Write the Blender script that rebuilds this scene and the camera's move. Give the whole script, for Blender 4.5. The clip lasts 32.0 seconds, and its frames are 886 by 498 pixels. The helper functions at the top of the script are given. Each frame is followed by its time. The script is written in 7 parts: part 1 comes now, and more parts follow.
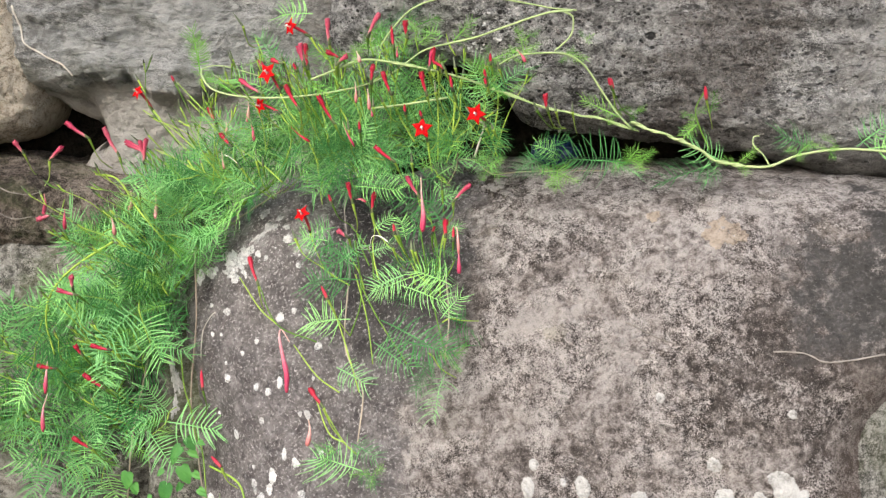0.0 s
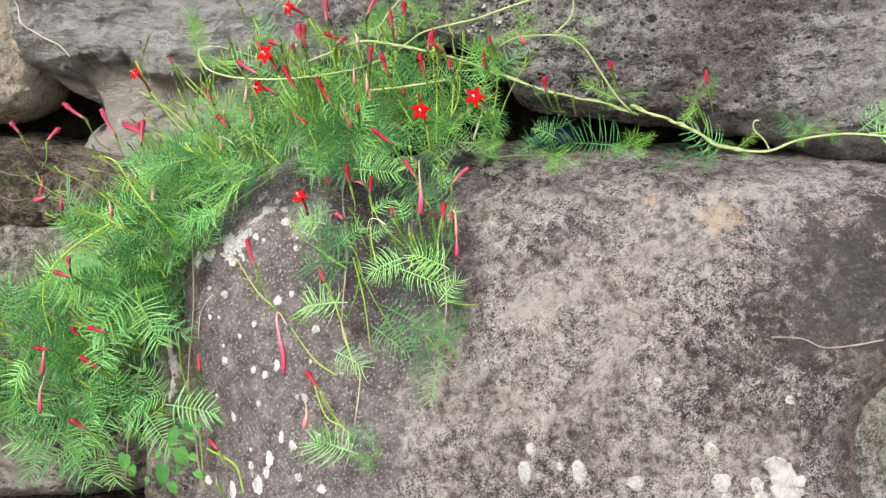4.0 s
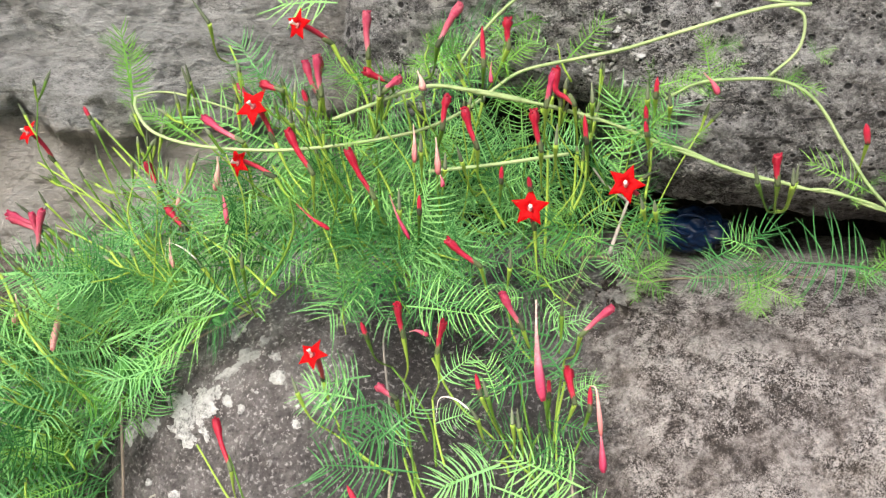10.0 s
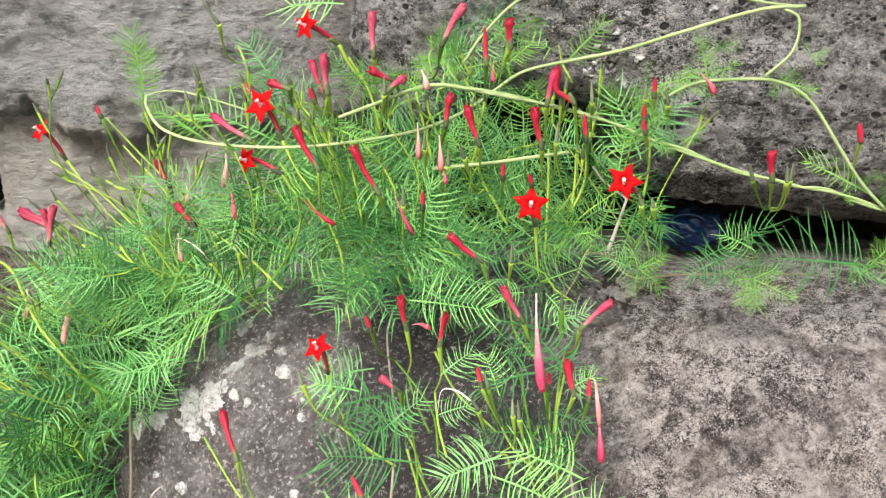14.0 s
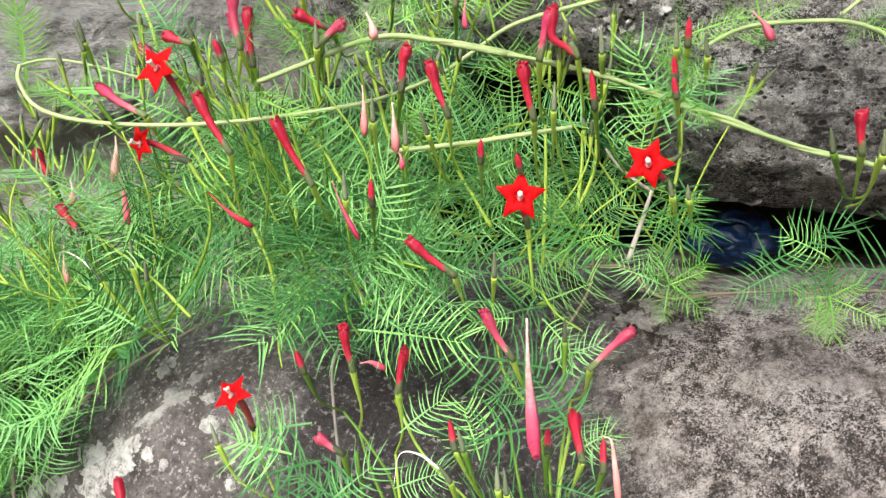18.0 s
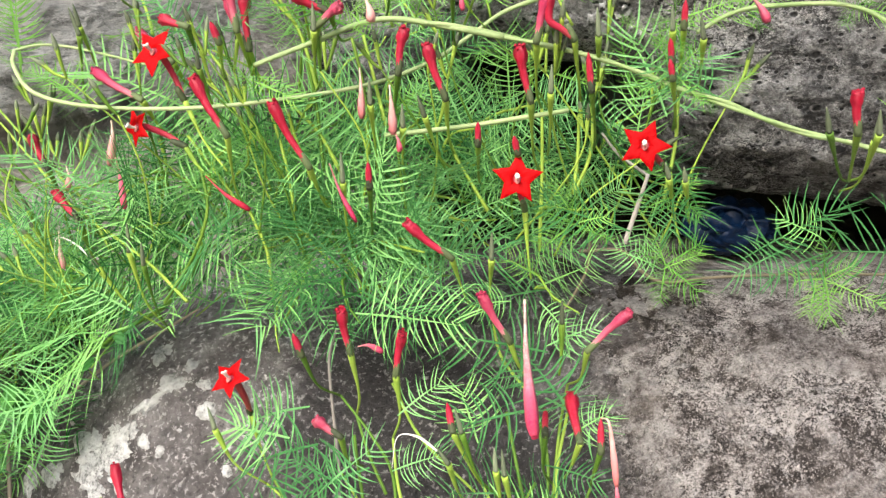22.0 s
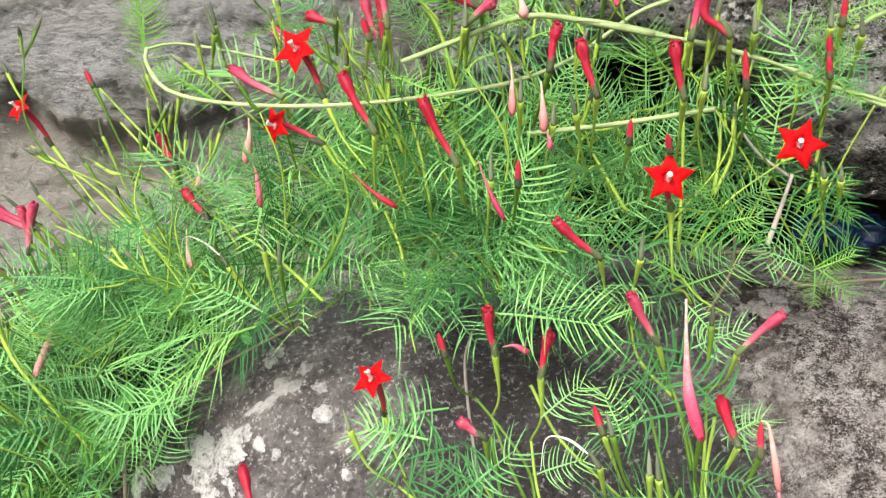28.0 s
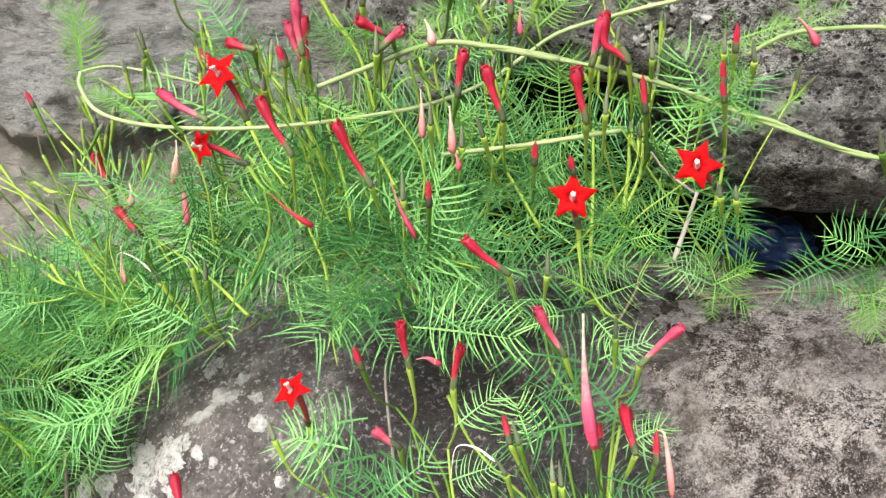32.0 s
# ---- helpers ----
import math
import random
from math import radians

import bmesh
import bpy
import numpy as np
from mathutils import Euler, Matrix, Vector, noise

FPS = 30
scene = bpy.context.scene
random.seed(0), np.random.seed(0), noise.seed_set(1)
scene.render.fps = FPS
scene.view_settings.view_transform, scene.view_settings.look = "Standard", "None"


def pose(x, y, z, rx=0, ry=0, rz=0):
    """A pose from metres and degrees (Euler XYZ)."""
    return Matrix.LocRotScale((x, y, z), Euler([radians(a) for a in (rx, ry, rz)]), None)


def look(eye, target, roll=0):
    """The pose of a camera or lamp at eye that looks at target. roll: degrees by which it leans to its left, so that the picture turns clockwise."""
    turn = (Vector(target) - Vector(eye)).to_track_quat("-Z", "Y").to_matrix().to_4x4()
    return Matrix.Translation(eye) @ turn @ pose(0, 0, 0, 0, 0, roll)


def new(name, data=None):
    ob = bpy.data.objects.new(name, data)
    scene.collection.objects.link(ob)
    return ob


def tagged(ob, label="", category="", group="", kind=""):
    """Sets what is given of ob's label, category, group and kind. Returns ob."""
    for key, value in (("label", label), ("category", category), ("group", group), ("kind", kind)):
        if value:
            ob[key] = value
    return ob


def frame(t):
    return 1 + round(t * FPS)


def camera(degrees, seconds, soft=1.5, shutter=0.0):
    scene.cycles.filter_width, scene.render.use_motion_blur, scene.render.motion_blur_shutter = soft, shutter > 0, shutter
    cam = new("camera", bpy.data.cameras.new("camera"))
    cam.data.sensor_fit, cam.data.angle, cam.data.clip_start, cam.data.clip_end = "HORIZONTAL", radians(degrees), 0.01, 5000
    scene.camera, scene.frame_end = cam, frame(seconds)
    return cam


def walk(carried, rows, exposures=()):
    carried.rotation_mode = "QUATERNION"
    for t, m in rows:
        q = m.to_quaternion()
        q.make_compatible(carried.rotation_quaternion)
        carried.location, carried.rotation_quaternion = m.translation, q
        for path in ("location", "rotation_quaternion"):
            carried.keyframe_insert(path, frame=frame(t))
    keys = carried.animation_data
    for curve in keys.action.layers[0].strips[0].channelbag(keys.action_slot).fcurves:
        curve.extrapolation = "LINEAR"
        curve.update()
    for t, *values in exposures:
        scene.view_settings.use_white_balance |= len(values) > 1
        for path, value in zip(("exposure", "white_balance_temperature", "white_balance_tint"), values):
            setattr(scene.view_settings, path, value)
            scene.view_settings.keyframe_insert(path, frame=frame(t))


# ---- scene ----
cam = camera(50, 32.0, soft=1.35)
PATH = [
    (0, pose(0.1118, -0.9420, 1.1038, 79.410, 0.199, 3.230)),
    (0.5, pose(0.1119, -0.9395, 1.1021, 79.216, 0.102, 3.296)),
    (1, pose(0.1060, -0.9419, 1.1038, 78.815, 0.252, 3.425)),
    (1.5, pose(0.1049, -0.9409, 1.1049, 78.428, 0.218, 3.354)),
    (2, pose(0.1100, -0.9392, 1.1035, 78.384, 0.082, 3.378)),
    (2.5, pose(0.1112, -0.9415, 1.1009, 78.329, -0.085, 3.344)),
    (3, pose(0.1102, -0.9426, 1.1007, 78.452, -0.128, 3.373)),
    (3.5, pose(0.1112, -0.9405, 1.1009, 78.148, -0.064, 3.509)),
    (4, pose(0.1145, -0.9387, 1.1005, 78.576, -0.088, 3.348)),
    (4.5, pose(0.1182, -0.9382, 1.1021, 79.303, -0.122, 3.073)),
    (6.5, pose(0.1012, -0.8861, 1.1162, 77.479, 0.606, 2.719)),
    (7, pose(0.0535, -0.7915, 1.0988, 78.380, 0.919, 4.131)),
    (7.5, pose(-0.0043, -0.7063, 1.0925, 78.297, 0.760, 1.845)),
    (8, pose(-0.0001, -0.6474, 1.0958, 78.832, 0.343, 0.388)),
    (8.5, pose(0.0056, -0.5938, 1.0985, 79.481, 0.221, 0.220)),
    (9, pose(0.0000, -0.5607, 1.0989, 80.000, -0.000, -0.000)),
    (9.5, pose(-0.0026, -0.5498, 1.1021, 80.398, -0.259, -0.032)),
    (10, pose(-0.0067, -0.5483, 1.1096, 80.852, -0.609, -0.131)),
    (10.5, pose(-0.0080, -0.5465, 1.1087, 80.959, -1.039, -0.169)),
    (11, pose(-0.0100, -0.5450, 1.1038, 80.953, -1.166, -0.388)),
    (11.5, pose(-0.0082, -0.5465, 1.1058, 81.079, -1.039, -0.376)),
    (12, pose(-0.0045, -0.5497, 1.1052, 81.331, -1.079, -0.523)),
    (12.5, pose(-0.0035, -0.5544, 1.1052, 81.373, -1.022, -0.391)),
    (13, pose(-0.0020, -0.5583, 1.1070, 81.394, -0.960, -0.281)),
    (13.5, pose(-0.0067, -0.5595, 1.1050, 81.288, -0.872, -0.060)),
    (15.5, pose(-0.0013, -0.5680, 1.1058, 81.592, -0.456, 0.491)),
    (16, pose(0.0053, -0.5476, 1.1064, 82.391, -0.224, 0.746)),
    (16.5, pose(0.0197, -0.5111, 1.0992, 83.221, -0.209, 1.261)),
    (17, pose(0.0130, -0.4594, 1.0859, 83.554, -0.131, 1.705)),
    (17.5, pose(0.0161, -0.4332, 1.0784, 83.471, -0.149, 1.603)),
    (18, pose(0.0195, -0.4237, 1.0738, 83.415, -0.137, 1.334)),
    (18.5, pose(0.0215, -0.4243, 1.0748, 83.636, -0.095, 1.296)),
    (19, pose(0.0210, -0.4271, 1.0751, 83.646, -0.085, 1.238)),
    (19.5, pose(0.0243, -0.4262, 1.0718, 83.685, -0.145, 1.128)),
    (20, pose(0.0190, -0.4264, 1.0717, 83.685, -0.129, 1.175)),
    (20.5, pose(0.0186, -0.4272, 1.0715, 83.567, -0.097, 1.027)),
    (21, pose(0.0176, -0.4260, 1.0741, 83.329, -0.115, 0.756)),
    (21.5, pose(0.0200, -0.4253, 1.0700, 83.280, -0.107, 0.822)),
    (22, pose(0.0172, -0.4250, 1.0681, 83.256, -0.069, 0.813)),
    (22.5, pose(0.0134, -0.4246, 1.0684, 83.282, -0.076, 0.859)),
    (23, pose(0.0132, -0.4232, 1.0652, 83.274, -0.089, 0.926)),
    (23.5, pose(0.0091, -0.4227, 1.0636, 83.107, -0.030, 1.051)),
    (24, pose(-0.0037, -0.4249, 1.0660, 83.340, 0.011, 1.395)),
    (24.5, pose(-0.0177, -0.4291, 1.0672, 83.388, 0.055, 1.686)),
    (25, pose(-0.0259, -0.4303, 1.0701, 83.150, 0.125, 1.720)),
    (25.5, pose(-0.0257, -0.4322, 1.0665, 83.478, 0.059, 1.768)),
    (27.5, pose(-0.0339, -0.4187, 1.0612, 84.123, -0.191, 2.205)),
    (28, pose(-0.0335, -0.4220, 1.0606, 84.214, -0.323, 2.059)),
    (28.5, pose(-0.0234, -0.4284, 1.0646, 84.206, -0.329, 1.890)),
    (29, pose(-0.0158, -0.4318, 1.0677, 84.304, -0.327, 1.676)),
    (29.5, pose(-0.0015, -0.4319, 1.0687, 84.534, -0.292, 1.643)),
    (30, pose(0.0077, -0.4330, 1.0679, 84.535, -0.250, 1.420)),
    (30.5, pose(0.0077, -0.4339, 1.0676, 84.286, -0.174, 1.334)),
    (31, pose(0.0066, -0.4341, 1.0679, 84.261, -0.111, 1.426)),
    (31.5, pose(0.0029, -0.4354, 1.0677, 84.302, -0.133, 1.555)),
    (32, pose(-0.0012, -0.4367, 1.0686, 84.318, -0.124, 1.544)),
]
walk(cam, PATH, exposures=((0.0, 1.26), (4.5, 1.28), (8.0, 1.33), (13.0, 1.36), (18.0, 1.42), (32.0, 1.42)))

# ---- world and light: bright overcast ----
world = bpy.data.worlds.new("overcast_sky")
scene.world = world
world.use_nodes = True
wn = world.node_tree.nodes
wl = world.node_tree.links
sky = wn.new("ShaderNodeTexSky")
sky.sky_type = "NISHITA"
sky.sun_disc = False
sky.sun_elevation = radians(38)
sky.sun_rotation = radians(202)
sky.air_density = 1.0
sky.dust_density = 4.0
sky.ozone_density = 1.0
wn["Background"].inputs["Strength"].default_value = 0.10
wl.new(sky.outputs[0], wn["Background"].inputs["Color"])
sun_data = bpy.data.lights.new("sun", "SUN")
sun_data.energy = 1.5
sun_data.angle = radians(18)
sun_data.color = (1.0, 0.985, 0.955)
sun = new("sun", sun_data)
sun.matrix_world = look((-1.3, -3.2, 2.7), (0, 0, 0))
scene.view_settings.exposure = 1.25

# ---- small helpers ----
def mat(name):
    m = bpy.data.materials.new(name)
    m.use_nodes = True
    return m, m.node_tree.nodes, m.node_tree.links, m.node_tree.nodes["Principled BSDF"]


def tex_noise(n, l, vec, scale, detail=6.0, rough=0.6, distort=0.0):
    t = n.new("ShaderNodeTexNoise")
    t.inputs["Scale"].default_value = scale
    t.inputs["Detail"].default_value = detail
    t.inputs["Roughness"].default_value = rough
    t.inputs["Distortion"].default_value = distort
    l.new(vec, t.inputs["Vector"])
    return t.outputs["Fac"]


def ramp(n, l, fac, stops):
    r = n.new("ShaderNodeValToRGB")
    e = r.color_ramp.elements
    while len(e) < len(stops):
        e.new(0.5)
    for k, (p, c) in zip(e, stops):
        k.position = p
        k.color = (*c, 1) if len(c) == 3 else c
    l.new(fac, r.inputs[0])
    return r.outputs["Color"]


def step(n, l, fac, a, b):
    r = n.new("ShaderNodeMapRange")
    r.interpolation_type = "SMOOTHSTEP"
    r.inputs["From Min"].default_value = a
    r.inputs["From Max"].default_value = b
    l.new(fac, r.inputs["Value"])
    return r.outputs["Result"]


def mix(n, l, fac, a, b, kind="MIX"):
    r = n.new("ShaderNodeMix")
    r.data_type = "RGBA"
    r.blend_type = kind
    for sock, v in ((r.inputs[0], fac), (r.inputs[6], a), (r.inputs[7], b)):
        if isinstance(v, (int, float)):
            sock.default_value = v
        elif isinstance(v, tuple):
            sock.default_value = (*v, 1)
        else:
            l.new(v, sock)
    return r.outputs[2]


def calc(n, l, op, a, b=0.0):
    r = n.new("ShaderNodeMath")
    r.operation = op
    for sock, v in ((r.inputs[0], a), (r.inputs[1], b)):
        if isinstance(v, (int, float)):
            sock.default_value = v
        else:
            l.new(v, sock)
    return r.outputs[0]


def bump(n, l, bsdf, height, strength, dist):
    b = n.new("ShaderNodeBump")
    b.inputs["Strength"].default_value = strength
    b.inputs["Distance"].default_value = dist
    l.new(height, b.inputs["Height"])
    l.new(b.outputs["Normal"], bsdf.inputs["Normal"])


def stone_base(name, dark, mid, light, pits=0.0, flake=0.6, stain=0.7, moss=0.0, fine=1.0, relief=1.0, layers=1.0):
    """Weathered stone: tone drifts at four scales at once, pale flakes stand in clusters with dark pores between them, and round pits."""
    m, n, l, b = mat(name)
    co = n.new("ShaderNodeTexCoord").outputs["Object"]
    place = co
    if layers != 1.0:
        bed = n.new("ShaderNodeMapping")
        bed.inputs["Scale"].default_value = (1.0 / layers, 1.0 / layers, layers)
        bed.inputs["Rotation"].default_value = (0.0, 0.12, 0.0)
        l.new(co, bed.inputs["Vector"])
        co = bed.outputs[0]
    broad = tex_noise(n, l, co, 6.5, 5, 0.6, 0.4)
    patch = tex_noise(n, l, co, 27.0, 9, 0.62, 0.7)
    small = tex_noise(n, l, co, 105.0 * fine, 8, 0.66, 0.4)
    grit = tex_noise(n, l, co, 480.0 * fine, 6, 0.72, 0.2)
    ragged = step(n, l, tex_noise(n, l, co, 12.0, 8, 0.64, 0.8), 0.44, 0.56)
    grit_here = calc(n, l, "ADD", 0.5, calc(n, l, "MULTIPLY", calc(n, l, "SUBTRACT", grit, 0.5), calc(n, l, "ADD", 0.45, calc(n, l, "MULTIPLY", ragged, 0.65))))
    tone = calc(n, l, "ADD", calc(n, l, "MULTIPLY", patch, 0.21), calc(n, l, "MULTIPLY", small, 0.34))
    tone = calc(n, l, "ADD", tone, calc(n, l, "MULTIPLY", grit_here, 0.45))
    tone = calc(n, l, "ADD", tone, calc(n, l, "MULTIPLY", calc(n, l, "SUBTRACT", broad, 0.5), 0.32 * stain))
    deep = tuple(0.5 * c for c in dark)
    col = ramp(n, l, tone, [(0.415, deep), (0.452, dark), (0.495, mid), (0.525, tuple(0.5 * p + 0.5 * q for p, q in zip(mid, light))), (0.56, light)])
    cluster = calc(n, l, "MULTIPLY", step(n, l, tex_noise(n, l, co, 34.0, 7, 0.66, 0.9), 0.47, 0.54), calc(n, l, "ADD", 0.2, calc(n, l, "MULTIPLY", ragged, 0.8)))
    worm = tex_noise(n, l, co, 430.0 * fine, 6, 0.70, 0.4)
    level = calc(n, l, "ADD", worm, calc(n, l, "MULTIPLY", calc(n, l, "SUBTRACT", cluster, 0.5), 0.15))
    flakes = step(n, l, level, 0.535, 0.60)
    col = mix(n, l, calc(n, l, "MULTIPLY", flakes, flake), col, tuple(min(0.68, 1.42 * c) for c in light))
    pore = calc(n, l, "MULTIPLY", step(n, l, tex_noise(n, l, co, 340.0 * fine, 6, 0.72, 0.4), 0.44, 0.385), calc(n, l, "ADD", 0.3, calc(n, l, "MULTIPLY", cluster, 0.7)))
    col = mix(n, l, calc(n, l, "MULTIPLY", pore, min(1.0, 0.25 + flake)), col, deep)
    grain = tex_noise(n, l, co, 1150.0 * fine, 3, 0.6, 0.2)
    crisp = calc(n, l, "ADD", grain, calc(n, l, "MULTIPLY", calc(n, l, "SUBTRACT", small, 0.5), 0.5))
    crisp_here = calc(n, l, "MULTIPLY", calc(n, l, "ADD", 0.25, calc(n, l, "MULTIPLY", ragged, 0.7)), flake)
    col = mix(n, l, calc(n, l, "MULTIPLY", step(n, l, crisp, 0.555, 0.605), crisp_here), col, tuple(min(0.68, 1.45 * c) for c in light))
    col = mix(n, l, calc(n, l, "MULTIPLY", step(n, l, crisp, 0.445, 0.395), crisp_here), col, tuple(0.6 * c for c in deep))
    rust = step(n, l, tex_noise(n, l, co, 15.0, 8, 0.66, 0.6), 0.55, 0.68)
    col = mix(n, l, calc(n, l, "MULTIPLY", rust, 0.16), col, (0.20, 0.165, 0.12))
    h = calc(n, l, "ADD", calc(n, l, "MULTIPLY", small, 0.9), calc(n, l, "MULTIPLY", grit, 0.5))
    h = calc(n, l, "ADD", h, calc(n, l, "MULTIPLY", patch, 1.2))
    h = calc(n, l, "ADD", h, calc(n, l, "MULTIPLY", flakes, 0.16 * flake))
    h = calc(n, l, "SUBTRACT", h, calc(n, l, "MULTIPLY", pore, 0.3 * flake))
    if pits:
        for size, share, hollow in ((60.0, 0.82, 3.0), (120.0, 0.42, 2.4), (240.0, 0.22, 1.6)):
            v = n.new("ShaderNodeTexVoronoi")
            v.inputs["Scale"].default_value = size
            l.new(co, v.inputs["Vector"])
            rgb = n.new("ShaderNodeSeparateColor")
            l.new(v.outputs["Color"], rgb.inputs[0])
            big = calc(n, l, "MULTIPLY", calc(n, l, "SUBTRACT", rgb.outputs[0], share), 0.34 / (1 - share))
            away = calc(n, l, "ADD", v.outputs["Distance"], calc(n, l, "MULTIPLY", calc(n, l, "SUBTRACT", small, 0.5), 0.5))
            depth = calc(n, l, "SUBTRACT", away, big)
            hole = step(n, l, depth, 0.012, -0.05)
            bowl = step(n, l, depth, 0.035, -0.12)
            rim = calc(n, l, "MULTIPLY", step(n, l, depth, 0.10, 0.03), step(n, l, big, -0.01, 0.03))
            h = calc(n, l, "SUBTRACT", h, calc(n, l, "MULTIPLY", bowl, 1.5 * hollow * pits))
            h = calc(n, l, "SUBTRACT", h, calc(n, l, "MULTIPLY", hole, 0.5 * hollow * pits))
            # pit shading put into the colour: lightened rims, darkened hollows
            col = mix(n, l, calc(n, l, "MULTIPLY", rim, 0.3), col, tuple(1.15 * c for c in light))
            col = mix(n, l, calc(n, l, "MULTIPLY", hole, 0.5), col, dark)
            col = mix(n, l, calc(n, l, "MULTIPLY", bowl, 0.9), col, tuple(0.25 * c for c in dark))
    if moss:
        g = step(n, l, tex_noise(n, l, co, 11.0, 8, 0.68), 0.48, 0.60)
        col = mix(n, l, calc(n, l, "MULTIPLY", g, moss), col, (0.10, 0.115, 0.055))
    b.inputs["Roughness"].default_value = 0.92
    b.inputs["Specular IOR Level"].default_value = 0.2
    bump(n, l, b, h, 1.0, 0.006 * relief)
    return m, n, l, b, place, col


def stone(name, *a, **k):
    m, n, l, b, co, col = stone_base(name, *a, **k)
    l.new(col, b.inputs["Base Color"])
    return m


def boulder_stone():
    """The big boulder: pinkish flaky crust, a dark smooth weathered end and a black stain towards the other end."""
    m, n, l, b, co, col = stone_base("boulder_stone", (0.080, 0.067, 0.060), (0.188, 0.164, 0.153), (0.37, 0.340, 0.322), 0.0, 0.9, 1.1)
    xyz = n.new("ShaderNodeSeparateXYZ")
    l.new(co, xyz.inputs[0])
    x, z = xyz.outputs["X"], xyz.outputs["Z"]
    wob = calc(n, l, "SUBTRACT", tex_noise(n, l, co, 16.0, 9, 0.72), 0.5)
    shift = calc(n, l, "MULTIPLY", wob, 0.16)
    edge = calc(n, l, "ADD", calc(n, l, "SUBTRACT", x, calc(n, l, "MULTIPLY", calc(n, l, "SUBTRACT", z, 0.68), 0.30)), shift)
    left = step(n, l, edge, 0.015, -0.005)
    speck = tex_noise(n, l, co, 330.0, 6, 0.70)
    smooth = ramp(n, l, tex_noise(n, l, co, 48.0, 9, 0.70), [(0.34, (0.088, 0.078, 0.077)), (0.50, (0.160, 0.145, 0.143)), (0.64, (0.25, 0.232, 0.228))])
    smooth = mix(n, l, calc(n, l, "MULTIPLY", step(n, l, speck, 0.555, 0.60), 0.8), smooth, (0.46, 0.44, 0.43))
    smooth = mix(n, l, calc(n, l, "MULTIPLY", step(n, l, speck, 0.43, 0.38), 0.6), smooth, (0.045, 0.041, 0.041))
    col = mix(n, l, left, col, smooth)
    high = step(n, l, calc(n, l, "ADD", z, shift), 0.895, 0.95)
    # a touch paler high up on the right-hand part
    paler = calc(n, l, "MULTIPLY", high, step(n, l, calc(n, l, "ADD", x, shift), 0.06, 0.11))
    col = mix(n, l, paler, col, (1.05, 1.06, 1.07), "MULTIPLY")
    # upper left end: paler stone, its colour lifted further against the leaves' shade
    brightened = calc(n, l, "MULTIPLY", high, step(n, l, calc(n, l, "ADD", x, shift), -0.03, -0.08))
    col = mix(n, l, brightened, col, (1.6, 1.62, 1.64), "MULTIPLY")
    # ragged dark oval with pale specks, centred on x 0, z 0.905
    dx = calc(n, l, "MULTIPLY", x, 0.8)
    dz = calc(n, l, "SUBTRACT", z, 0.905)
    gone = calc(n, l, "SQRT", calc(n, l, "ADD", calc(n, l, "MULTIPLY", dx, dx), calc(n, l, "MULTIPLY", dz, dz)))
    dark_patch = step(n, l, calc(n, l, "ADD", gone, shift), 0.085, 0.050)
    col = mix(n, l, calc(n, l, "MULTIPLY", dark_patch, 0.75), col, mix(n, l, step(n, l, speck, 0.56, 0.62), (0.055, 0.050, 0.051), (0.27, 0.255, 0.25)))
    wide = calc(n, l, "MULTIPLY", wob, 0.34)
    black = calc(n, l, "MULTIPLY", step(n, l, calc(n, l, "ADD", x, wide), 0.355, 0.40), step(n, l, calc(n, l, "ADD", z, wide), 0.845, 0.875))
    black = calc(n, l, "MULTIPLY", black, step(n, l, calc(n, l, "ADD", z, wide), 0.975, 0.945))
    col = mix(n, l, calc(n, l, "MULTIPLY", black, 0.95), col, mix(n, l, 0.75, smooth, (0.032, 0.033, 0.031)))
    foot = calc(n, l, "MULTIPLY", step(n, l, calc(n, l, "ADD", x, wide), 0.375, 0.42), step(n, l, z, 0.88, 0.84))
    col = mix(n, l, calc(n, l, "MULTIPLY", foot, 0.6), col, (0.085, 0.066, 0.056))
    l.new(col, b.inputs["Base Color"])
    return m


